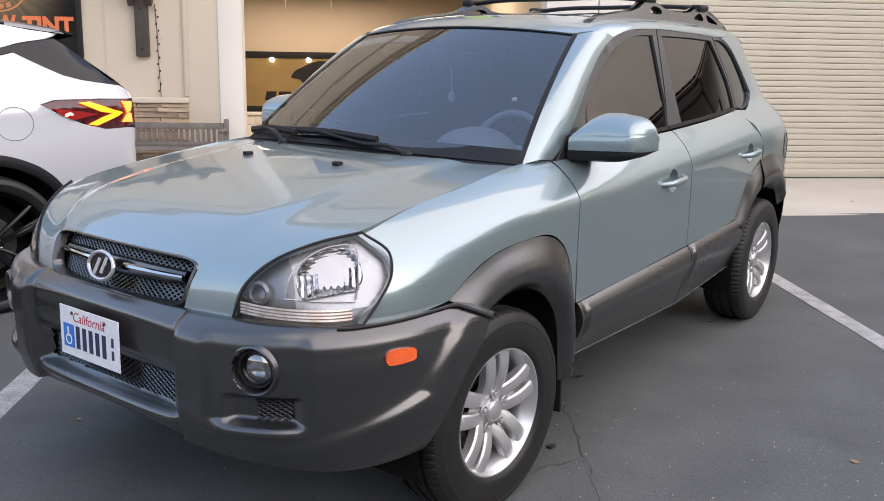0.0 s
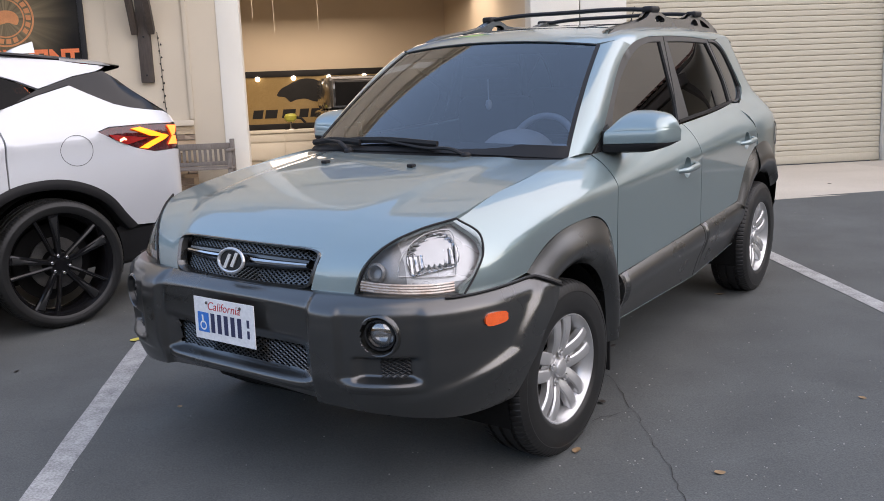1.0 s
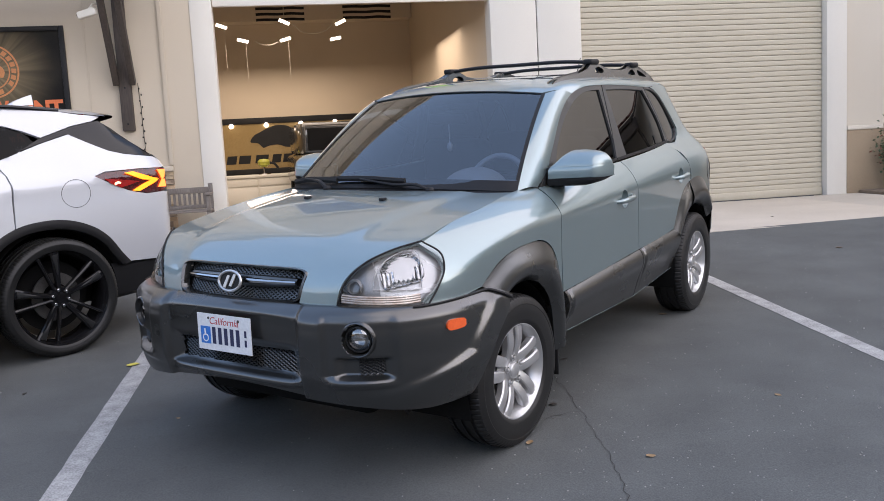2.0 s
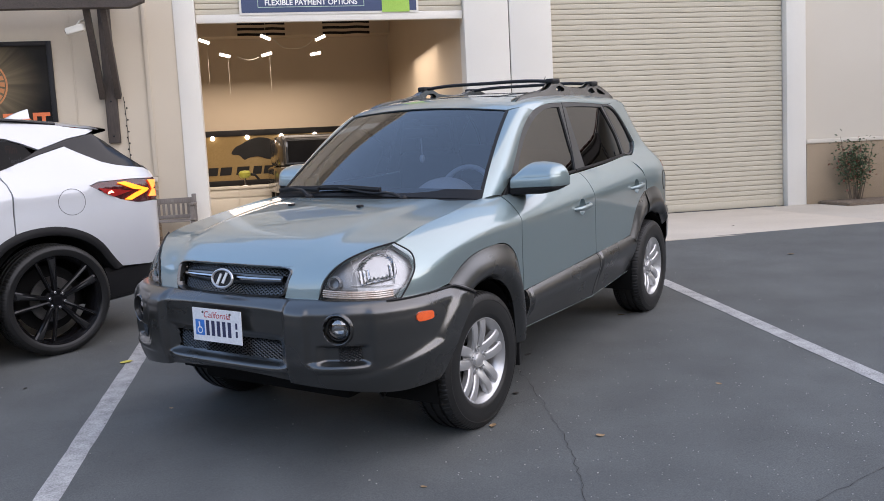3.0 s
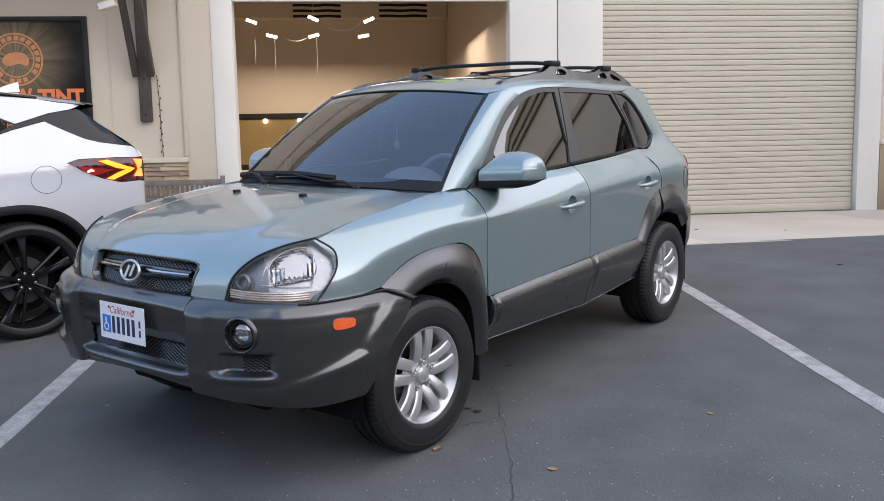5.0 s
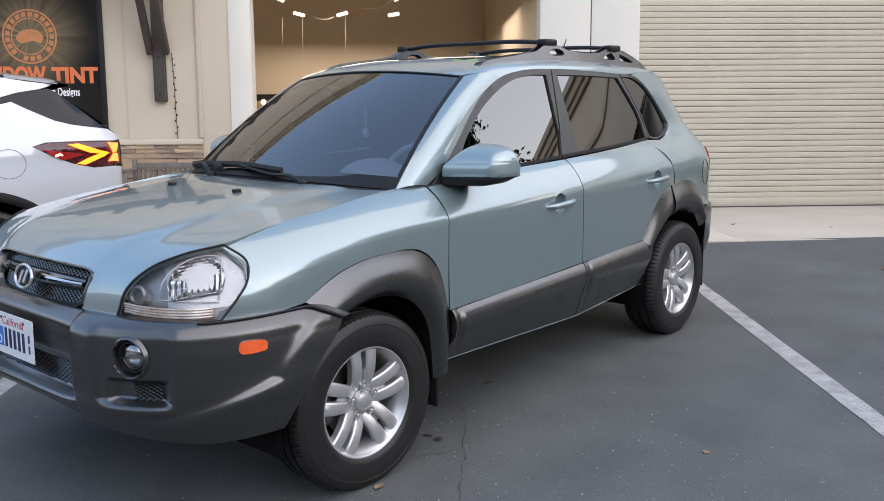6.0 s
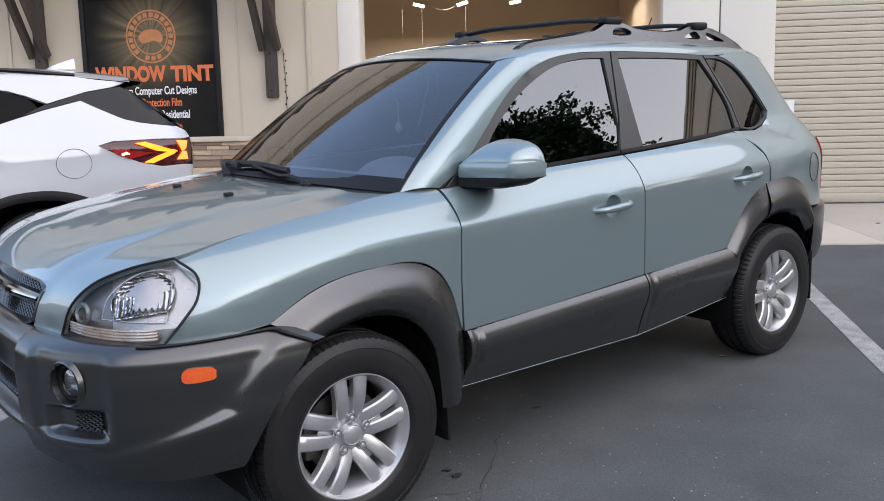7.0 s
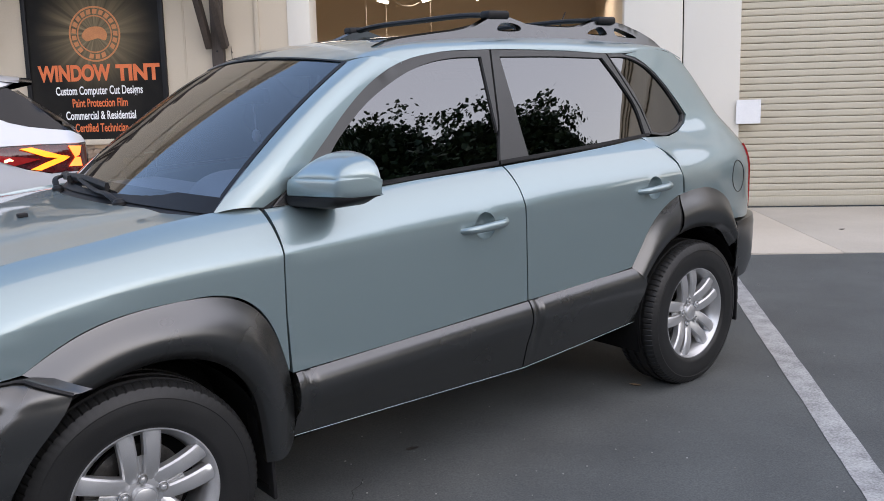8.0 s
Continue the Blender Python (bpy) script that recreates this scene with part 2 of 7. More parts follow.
def panel(outline, surf, step=0.05, holes=(), depth=0.02, lift=0.0, edge=None):
    """A sheet cut to an outline in a surface's own two coordinates, with its edges turned in."""
    edge = edge or step * 0.6
    loops = [dense(list(outline), edge), *(dense(list(h), edge) for h in holes)]
    pts, cons = [], []
    for lp in loops:
        k = len(pts)
        pts += lp
        cons += [(k + i, k + (i + 1) % len(lp)) for i in range(len(lp))]
    rim = np.array(pts)
    x0, y0 = rim.min(0)
    x1, y1 = rim.max(0)
    for i in range(int((x1 - x0) / step) + 1):
        for j in range(int((y1 - y0) / step) + 1):
            p = (x0 + (i + 0.5) * step, y0 + (j + 0.5) * step)
            if np.hypot(rim[:, 0] - p[0], rim[:, 1] - p[1]).min() > step * 0.45 and inside(loops[0], *p) and not any(inside(h, *p) for h in loops[1:]):
                pts.append(p)
    verts, _, faces, *_ = mathutils.geometry.delaunay_2d_cdt([Vector(p) for p in pts], cons, [], 0, 1e-6)

    def normal(a, b):
        e = 1e-3
        n = (surf(a + e, b) - surf(a - e, b)).cross(surf(a, b + e) - surf(a, b - e))
        return n.normalized()

    bm = bmesh.new()
    norms = [normal(*v) for v in verts]
    flip = -1 if sum((n.dot(surf(*v) - Vector((0, surf(*v).y, 0.7))) for n, v in zip(norms, verts))) < 0 else 1
    vs = [bm.verts.new(surf(*v) + n * (flip * lift)) for v, n in zip(verts, norms)]
    for fc in faces:
        c = (sum(verts[i][0] for i in fc) / 3, sum(verts[i][1] for i in fc) / 3)
        if inside(loops[0], *c) and not any(inside(h, *c) for h in loops[1:]):
            q = bm.faces.new([vs[i] for i in fc])
            q.normal_update()
            if q.normal.dot(norms[fc[0]] * flip) < 0:
                q.normal_flip()
    if depth:
        ends = [e for e in bm.edges if len(e.link_faces) == 1]
        low = {}
        for e in ends:
            for v in e.verts:
                if v not in low:
                    i = vs.index(v)
                    low[v] = bm.verts.new(v.co - norms[i] * (flip * depth))
        for e in ends:
            lp = e.link_loops[0]
            a, b = lp.vert, lp.link_loop_next.vert
            bm.faces.new([b, a, low[a], low[b]])
    for v in [v for v in bm.verts if not v.link_faces]:
        bm.verts.remove(v)
    return bm


def boxed(bm, x0, x1, y0, y1, z0, z1, bevel=0.0, m=None, segments=2):
    """A box with rounded edges, added to a bmesh."""
    t = bmesh.new()
    bmesh.ops.create_cube(t, size=1)
    for v in t.verts:
        v.co = Vector(((x0 + x1) / 2 + v.co.x * (x1 - x0), (y0 + y1) / 2 + v.co.y * (y1 - y0), (z0 + z1) / 2 + v.co.z * (z1 - z0)))
    if bevel:
        bmesh.ops.bevel(t, geom=t.edges[:], offset=bevel, segments=segments, profile=0.5, affect="EDGES")
    if m is not None:
        t.transform(m)
    add(bm, t)


def add(bm, t):
    me = bpy.data.meshes.new("tmp")
    t.to_mesh(me)
    t.free()
    bm.from_mesh(me)
    bpy.data.meshes.remove(me)
    return bm


def block(*args, **kw):
    bm = bmesh.new()
    boxed(bm, *args, **kw)
    return bm


def lathe(profile, n=48, axis="X", wobble=None, turn=0.0):
    """Turns a profile of (along, radius) round an axis."""
    bm = bmesh.new()
    rows = []
    for a, r in profile:
        row = []
        for i in range(n):
            f = turn + 2 * math.pi * i / n
            q = r if wobble is None else wobble(a, r, i)
            c, s = q * math.cos(f), q * math.sin(f)
            row.append({"X": (a, c, s), "Y": (s, a, c), "Z": (c, s, a)}[axis])
        rows.append(row)
    grid(bm, rows, close=True)
    bmesh.ops.remove_doubles(bm, verts=bm.verts, dist=1e-5)
    return bm


def tube(pts, radius, n=8, flat=1.0, up=(0, 0, 1), caps=True):
    """A round or oval bar along points; radius a number or a list."""
    bm = bmesh.new()
    pts = [Vector(p) for p in pts]
    rows = []
    for i, p in enumerate(pts):
        d = (pts[min(i + 1, len(pts) - 1)] - pts[max(i - 1, 0)]).normalized()
        side = d.cross(Vector(up)).normalized()
        top = side.cross(d)
        r = radius[i] if isinstance(radius, (list, tuple)) else radius
        rows.append([p + side * (r * math.cos(2 * math.pi * k / n)) + top * (r * flat * math.sin(2 * math.pi * k / n)) for k in range(n)])
    vs = grid(bm, rows, close=True)
    if caps:
        bm.faces.new(vs[0])
        bm.faces.new(vs[-1][::-1])
    bmesh.ops.recalc_face_normals(bm, faces=bm.faces[:])
    return bm


def lettering(text, height, material, parent, m, name="lettering", depth=0.002, bold=0.0, shear=0.0, squeeze=1.0, align="CENTER", label=""):
    """Raised letters of the built-in font as a mesh of their own, in the plane's x and y."""
    cu = bpy.data.curves.new(name, "FONT")
    cu.body, cu.size, cu.extrude, cu.offset, cu.shear = text, height * 1.38, depth, bold, shear
    cu.align_x, cu.align_y = align, "CENTER"
    tmp = bpy.data.objects.new(name, cu)
    scene.collection.objects.link(tmp)
    bpy.context.view_layer.update()
    me = bpy.data.meshes.new_from_object(tmp.evaluated_get(bpy.context.evaluated_depsgraph_get()))
    bpy.data.objects.remove(tmp)
    bpy.data.curves.remove(cu)
    me.name = name
    me.materials.clear()
    me.materials.append(material)
    ob = new(name, me)
    if parent is not None:
        ob.parent = parent
    ob.matrix_basis = m @ Matrix.Diagonal((squeeze, 1, 1, 1))
    if label:
        ob["label"] = label
    return ob


def flat_shape(outline, depth=0.004, holes=()):
    """A plate cut to an outline in x and y, with a thickness in z."""
    pts, cons = [], []
    for lp in (outline, *holes):
        k = len(pts)
        pts += lp
        cons += [(k + i, k + (i + 1) % len(lp)) for i in range(len(lp))]
    verts, _, faces, *_ = mathutils.geometry.delaunay_2d_cdt([Vector(p) for p in pts], cons, [], 0, 1e-6)
    bm = bmesh.new()
    vs = [bm.verts.new((v.x, v.y, depth)) for v in verts]
    for fc in faces:
        c = (sum(verts[i].x for i in fc) / 3, sum(verts[i].y for i in fc) / 3)
        if inside(outline, *c) and not any(inside(h, *c) for h in holes):
            q = bm.faces.new([vs[i] for i in fc])
            q.normal_update()
            if q.normal.z < 0:
                q.normal_flip()
    ends = [e for e in bm.edges if len(e.link_faces) == 1]
    low = {v: bm.verts.new((v.co.x, v.co.y, 0)) for e in ends for v in e.verts}
    for e in ends:
        lp = e.link_loops[0]
        a, b = lp.vert, lp.link_loop_next.vert
        bm.faces.new([b, a, low[a], low[b]])
    for v in [v for v in bm.verts if not v.link_faces]:
        bm.verts.remove(v)
    return bm


def ring(r, n=48, cx=0.0, cy=0.0, ry=None):
    return [(cx + r * math.cos(2 * math.pi * i / n), cy + (ry or r) * math.sin(2 * math.pi * i / n)) for i in range(n)]


# ---- the green-silver SUV: x across (left side positive), y to the rear from the front axle, z up ----
suv = thing("suv", "light green-silver compact SUV with grey plastic cladding, parked askew on asphalt", "car", CAR)

HIP = 0.858          # half width at the doors
belt_top = spline((-0.62, 0.955), (-0.5, 1.003), (-0.3, 1.038), (0, 1.072), (0.17, 1.09), (0.36, 1.10), (0.52, 1.103), (0.94, 1.128), (1.52, 1.143), (2.12, 1.166), (2.4, 1.182), (3.3, 1.22))
turn_in = spline((-0.6, 0.79), (-0.3, 0.89), (0, 0.945), (0.5, 0.962), (1.0, 0.968), (2.4, 1.0), (3.3, 1.0))
inner_x = spline((-0.6, 0.655), (-0.2, 0.70), (0.36, 0.70), (0.6, 0.71), (2.4, 0.70), (3.0, 0.62))
ROLL = 1.4


def flank_width(y, z):
    w = HIP - 0.004 * ((y - 1.1) / 1.3) ** 2
    if z < 0.6:
        w -= 0.03 * ((0.6 - z) / 0.25) ** 2
    if y < -0.2:
        t = min(0.995, (-0.2 - y) / 0.63)
        w *= (1 - t**2.8) ** (1 / 3.4)
    if y > 2.3:
        t = min(0.995, (y - 2.3) / 1.07)
        w *= (1 - t**6) ** 0.25
    return w


def flank(y, v):
    """The body side; v is the height up to where the side turns in, then the angle of the shoulder."""
    z0 = turn_in(y)
    if v <= z0:
        return Vector((flank_width(y, v), y, v))
    a = min(1.0, (v - z0) / 0.45) * math.pi / 2
    w, xi = flank_width(y, z0), inner_x(y)
    return Vector((xi + (w - xi) * max(0.0, math.cos(a)) ** (2 / ROLL), y, z0 + (belt_top(y) - z0) * math.sin(a) ** (2 / ROLL)))


def on_flank(y, z, share=None):
    """Coordinates on the flank of a point at a height, or at a share of the shoulder's turn."""
    z0 = turn_in(y)
    if share is not None:
        return (y, z0 + 0.45 * share)
    if z <= z0:
        return (y, z)
    s = min(1.0, (z - z0) / (belt_top(y) - z0))
    return (y, z0 + 0.45 * math.asin(s ** (ROLL / 2)) / (math.pi / 2))


def flank_line(*yz):
    return [on_flank(*p) for p in yz]


quarter_b = spline((0.5, 0.845), (0.6, 0.857), (0.9, 0.857), (1.0, 0.852), (1.08, 0.824), (1.15, 0.775), (1.22, 0.716), (1.3, 0.682), (1.45, 0.638), (1.6, 0.595))
tail_y = spline((0.5, 3.34), (0.75, 3.37), (0.95, 3.38), (1.05, 3.375), (1.126, 3.345), (1.34, 3.185), (1.525, 2.965), (1.6, 2.83))


def bell(x, c, w, power=4):
    return math.exp(-(((x - c) / w) ** power))


def soft(x, a, b):
    t = min(1.0, max(0.0, (x - a) / (b - a)))
    return t * t * (3 - 2 * t)


def quarter(y, z):
    t = min(0.999, max(0.0, (y - 2.3) / (tail_y(z) - 2.3)))
    x = quarter_b(z) * (1 - t**6) ** 0.25
    near = soft(z, 1.09, 1.20) * (1 - soft(y, 2.62, 3.30))      # flush with the side glass
    return Vector((x + (cabin_side(y, z).x + 0.006 - x) * near, y, z))


def cabin_side(y, z):
    """The plane of the side windows, leaning in and drawn in to the rear."""
    x = 0.738 - 0.27 * (z - 1.13)
    if y > 2.0:
        x -= 0.046 * ((y - 2.0) / 0.8) ** 2
    if y < 0.9:
        x -= 0.02 * ((0.9 - y) / 0.4) ** 2
    return Vector((x, y, z))


# -- painted panels --
F_ARCH = [(-0.279, 0.778), (-0.208, 0.818), (-0.125, 0.855), (-0.041, 0.875), (0.068, 0.886), (0.16, 0.886), (0.245, 0.886), (0.325, 0.866), (0.392, 0.818), (0.436, 0.745), (0.460, 0.665), (0.476, 0.600)]
F_ARCH_IN = [(-0.127, 0.698), (-0.052, 0.722), (0.036, 0.738), (0.10, 0.738), (0.16, 0.728), (0.242, 0.699), (0.28, 0.672), (0.313, 0.64), (0.345, 0.595), (0.362, 0.55), (0.374, 0.47), (0.381, 0.40)]
def eased(pts, n=44, passes=4):
    """A smoother run of points along a line of them."""
    p = track(pts, n)
    for _ in range(passes):
        p = [p[0]] + [p[i - 1] * 0.25 + p[i] * 0.5 + p[i + 1] * 0.25 for i in range(1, n)] + [p[-1]]
    return [(q.x, q.y) for q in p]


F_ARCH = eased(F_ARCH)
R_ARCH = [(2.163, 0.637), (2.221, 0.707), (2.287, 0.79), (2.367, 0.855), (2.43, 0.888), (2.499, 0.912), (2.614, 0.926), (2.745, 0.918), (2.863, 0.867), (2.915, 0.82), (2.945, 0.765)]
R_ARCH_IN = [(2.23, 0.565), (2.285, 0.617), (2.329, 0.655), (2.38, 0.69), (2.429, 0.717), (2.48, 0.735), (2.554, 0.75), (2.65, 0.757), (2.708, 0.752), (2.822, 0.727), (2.93, 0.62)]

fender_edge = flank_line(*F_ARCH[::-1])
fender_line = (flank_line((-0.40, 0.768), (-0.56, 0.757), (-0.592, 0.775), (-0.53, 0.83), (-0.478, 0.89), (-0.47, 0.93), (-0.488, 0.965))
               + [on_flank(y, 0, s) for y, s in ((-0.50, 0.80), (-0.40, 0.86), (-0.2, 0.88), (0.0, 0.88), (0.17, 0.90), (0.335, 0.97), (0.40, 0.93), (0.485, 0.86))]
               + flank_line((0.488, 0.967), (0.48, 0.773), (0.479, 0.61)))
both("front_fender", panel(fender_edge + fender_line, flank, 0.045), PAINT, suv)

door_f = ([on_flank(y, 0, 0.80) for y in (0.50, 0.62, 0.937, 1.2, 1.502)]
          + flank_line((1.519, 1.05), (1.524, 0.98), (1.526, 0.908), (1.525, 0.75), (1.524, 0.618), (1.2, 0.608), (0.883, 0.598), (0.489, 0.590), (0.4855, 0.773), (0.4925, 0.967)))
HANDLES = ((1.318, 0.938), (2.325, 0.963))


def handle_hole(y, z):
    return flank_line(*[(y + 0.0505 * math.cos(a), z + 0.0505 * math.sin(a)) for a in np.linspace(0, 2 * math.pi, 32, endpoint=False)])


both("front_door", panel(door_f, flank, 0.05, [handle_hole(*HANDLES[0])], edge=0.012), PAINT, suv)
door_r = ([on_flank(y, 0, 0.80) for y in (1.511, 1.7, 1.95, 2.2, 2.385)]
          + flank_line((2.45, 1.12), (2.508, 1.052), (2.53, 0.98), (2.532, 0.918), (2.499, 0.912), (2.43, 0.888), (2.367, 0.855), (2.287, 0.79), (2.221, 0.707), (2.163, 0.637), (1.9, 0.624), (1.530, 0.618), (1.531, 0.75), (1.532, 0.908), (1.530, 0.98), (1.525, 1.05)))
both("rear_door", panel(door_r, flank, 0.05, [handle_hole(*HANDLES[1])], edge=0.012), PAINT, suv)
quarter_line = ([(2.396, 1.172), (2.48, 1.168), (2.60, 1.163), (2.70, 1.178), (2.775, 1.21), (2.808, 1.25), (2.76, 1.315), (2.69, 1.39), (2.62, 1.452), (2.55, 1.497), (2.48, 1.527), (2.41, 1.54)]
                + [(2.55, 1.556), (2.70, 1.557), (2.80, 1.54), (2.90, 1.50), (3.045, 1.37), (3.165, 1.23), (3.21, 1.09), (3.225, 0.95), (3.235, 0.745)]
                + [(3.08, 0.735), (2.955, 0.745)] + R_ARCH[5:-1][::-1] + [(2.54, 0.918), (2.538, 0.98), (2.517, 1.052), (2.46, 1.12)])
both("rear_quarter", panel(quarter_line, quarter, 0.045), PAINT, suv)
both("quarter_lining", panel(quarter_line, quarter, 0.06, depth=0.0, lift=-0.024), CABIN, suv, "dark quarter lining")

# tailgate and rear lamps close the back
bm = bmesh.new()
rows = []
for z in np.linspace(0.55, 1.535, 22):
    row = []
    for k in range(-14, 15):
        t0 = min(0.985, (3.235 - 2.3) / (tail_y(z) - 2.3)) if z < 0.95 else min(0.97, max(0.72, (spline((0.95, 3.23), (1.09, 3.215), (1.23, 3.17), (1.37, 3.05), (1.5, 2.905), (1.57, 2.83))(z) - 2.3) / (tail_y(z) - 2.3)))
        half = quarter_b(z) * (1 - t0**6) ** 0.25
        x = half * k / 14
        u = min(1.0, abs(x) / quarter_b(z))
        row.append((x, 2.3 + (tail_y(z) - 2.3) * (1 - u**4) ** (1 / 6), z))
    rows.append(row)
grid(bm, rows)
part("tailgate", bm, PAINT, suv)
both("tail_lamp", panel([(3.178, 1.085), (3.29, 1.06), (3.31, 0.78), (3.225, 0.76), (3.205, 0.95)], quarter, 0.03, lift=0.007), LENS_RED, suv, "red tail lamp lens")

# bonnet, with the nose that runs down round the grille
nose_y = spline((0, -0.828), (1, -0.806), (2, -0.75), (3, -0.668), (4, -0.56), (5, -0.3), (6, -0.02), (7, 0.168))
nose_z = spline((0, 0.772), (1, 0.86), (2, 0.937), (3, 0.987), (4, 1.022), (5, 1.063), (6, 1.090), (7, 1.097))
side_x = spline((0, 0.492), (1, 0.512), (2, 0.562), (3, 0.632), (4, 0.706), (5, 0.713), (6, 0.711), (7, 0.70))
side_y = spline((0, -0.778), (1, -0.755), (2, -0.70), (3, -0.615), (4, -0.495), (5, -0.28), (6, 0.03), (7, 0.315))
side_z = spline((0, 0.776), (1, 0.862), (2, 0.930), (3, 0.972), (4, 1.0), (5, 1.037), (6, 1.070), (7, 1.093))
GRILLE_U = 1.72


def bonnet(u, x):
    xs = side_x(u)
    s = min(1.0, abs(x) / xs)
    y = nose_y(u) + (side_y(u) - nose_y(u)) * s**2.3
    z = nose_z(u) + (side_z(u) - nose_z(u)) * s**2.2
    ridge = 0.36 + 0.026 * max(0.0, u - 1.5)      # the raised middle and its soft edges
    rise = 1 / (1 + math.exp((abs(x) - ridge) / 0.013))
    z += 0.012 * rise * min(1.0, max(0.0, (u - 1.6) / 1.2))
    y -= 0.010 * rise * min(1.0, max(0.0, (2.6 - u) / 1.2))
    return Vector((x, y, z))


def grille_half(u):
    return 0.336 + 0.014 * u


GRILLE_LOW = 0.12


def grille_rim(a):
    """Round the grille's opening: the bonnet's own two coordinates at an angle."""
    c, s = math.cos(a), math.sin(a)
    u = (GRILLE_LOW + GRILLE_U) / 2 + (GRILLE_U - GRILLE_LOW) / 2 * math.copysign(abs(s) ** 0.27, s)
    return u, grille_half(u) * math.copysign(abs(c) ** 0.27, c)


bm = bmesh.new()
us = [0, 0.25, 0.5, 0.75, 1.0, 1.2, 1.4, 1.55, GRILLE_U] + list(np.linspace(GRILLE_U, 7, 44)[1:])
cols_in, cols_out = 14, 10
rows = []
for u in us:
    g, xs = grille_half(min(u, GRILLE_U)), side_x(u)
    half = [g * i / cols_in for i in range(cols_in)] + [g + (xs - g) * i / cols_out for i in range(cols_out + 1)]
    rows.append([bonnet(u, x) for x in [-h for h in half[:0:-1]] + half])
vs = [[bm.verts.new(p) for p in r] for r in rows]
mid = len(rows[0]) // 2
for i in range(len(us) - 1):
    for j in range(len(rows[0]) - 1):
        if us[i + 1] <= GRILLE_U and mid - cols_in <= j < mid + cols_in:
            continue
        bm.faces.new([vs[i][j], vs[i][j + 1], vs[i + 1][j + 1], vs[i + 1][j]])
for v in [v for v in bm.verts if not v.link_faces]:
    bm.verts.remove(v)
bmesh.ops.remove_doubles(bm, verts=bm.verts[:], dist=1e-6)
bmesh.ops.recalc_face_normals(bm, faces=bm.faces[:])
if sum(fc.normal.z for fc in bm.faces) < 0:
    bmesh.ops.reverse_faces(bm, faces=bm.faces[:])
ends = [e for e in bm.edges if len(e.link_faces) == 1]
res = bmesh.ops.extrude_edge_only(bm, edges=ends)
for v in [g for g in res["geom"] if isinstance(g, bmesh.types.BMVert)]:
    v.co += Vector((0, 0.012, -0.014))
part("bonnet", bm, PAINT, suv)
for sg in (1, -1):      # the rounded upper corners of the grille's opening
    bm = bmesh.new()
    corner = bm.verts.new(bonnet(GRILLE_U, sg * grille_half(GRILLE_U)) + Vector((0, -0.0005, 0)))
    arc = []
    for a in np.linspace(0.03, math.pi / 2 - 0.03, 24):
        u, x = grille_rim(a)
        arc.append(bm.verts.new(bonnet(u, sg * x) + Vector((0, -0.0005, 0))))
    for p, q in zip(arc, arc[1:]):
        bm.faces.new([corner, p, q] if sg < 0 else [corner, q, p])
    part("grille_corner", bm, PAINT, suv)

# roof and the pillars beside the windscreen
rail_z = spline((0.50, 1.098), (0.60, 1.15), (0.748, 1.274), (0.867, 1.379), (0.99, 1.466), (1.142, 1.534), (1.3, 1.563), (1.553, 1.572), (1.966, 1.562), (2.408, 1.545), (2.6, 1.556), (2.75, 1.553), (2.88, 1.51))


def rail(y):
    z = rail_z(y)
    return cabin_side(y, z) + Vector((0.004, 0, 0))


SCREEN_FOOT = [Vector((x, 0.205 + 0.135 * (abs(x) / 0.70) ** 2.2, 1.118 - 0.024 * (abs(x) / 0.70) ** 2)) for x in np.linspace(-0.70, 0.70, 29)]
SCREEN_HEAD = [Vector((x, 0.895 + 0.062 * (abs(x) / 0.56) ** 2.2, 1.572 - 0.033 * (abs(x) / 0.56) ** 2)) for x in np.linspace(-0.56, 0.56, 29)]


def screen(i, t, out=0.0):
    p = SCREEN_FOOT[i].lerp(SCREEN_HEAD[i], t)
    return p + Vector((0, -0.45, 0.65)).normalized() * (0.022 * 4 * t * (1 - t) + out)


bm = bmesh.new()
rows = []
for k in range(25):
    t = k / 24
    a = screen(28, t) + Vector((0.004, 0.002, 0.002))
    y = 0.50 + (1.142 - 0.50) * t
    b = rail(y)
    row = []
    for j in range(9):
        s = j / 8
        p = a.lerp(b, s) + Vector((0.55, -0.45, 0.5)).normalized() * (0.030 * math.sin(math.pi * s) * (0.5 + 0.5 * min(1.0, t * 4)))
        row.append(p)
    rows.append(row)
grid(bm, rows)
bmesh.ops.recalc_face_normals(bm, faces=bm.faces[:])
if sum(fc.normal.x for fc in bm.faces) < 0:
    bmesh.ops.reverse_faces(bm, faces=bm.faces[:])
both("windscreen_pillar", bm, PAINT, suv)
lining = bmesh.new()
grid(lining, [[p + Vector((-0.016, 0.012, -0.014)) for p in r] for r in rows])
both("pillar_lining", lining, CABIN, suv, "dark pillar lining")

def roof_front(x):
    """Where the roof's front edge lies above the windscreen and the pillar heads."""
    ax = abs(x)
    if ax <= 0.56:
        return Vector((x, 0.893 + 0.062 * (ax / 0.56) ** 2.2, 1.577 - 0.033 * (ax / 0.56) ** 2))
    a, b = screen(28, 1.0) + Vector((0.004, 0.0, 0.005)), rail(1.142)
    s = min(1.0, (ax - 0.56) / (b.x - 0.56))
    p = a.lerp(b, s) + Vector((0.55, -0.45, 0.5)).normalized() * (0.030 * math.sin(math.pi * s))
    return Vector((x, p.y, p.z))


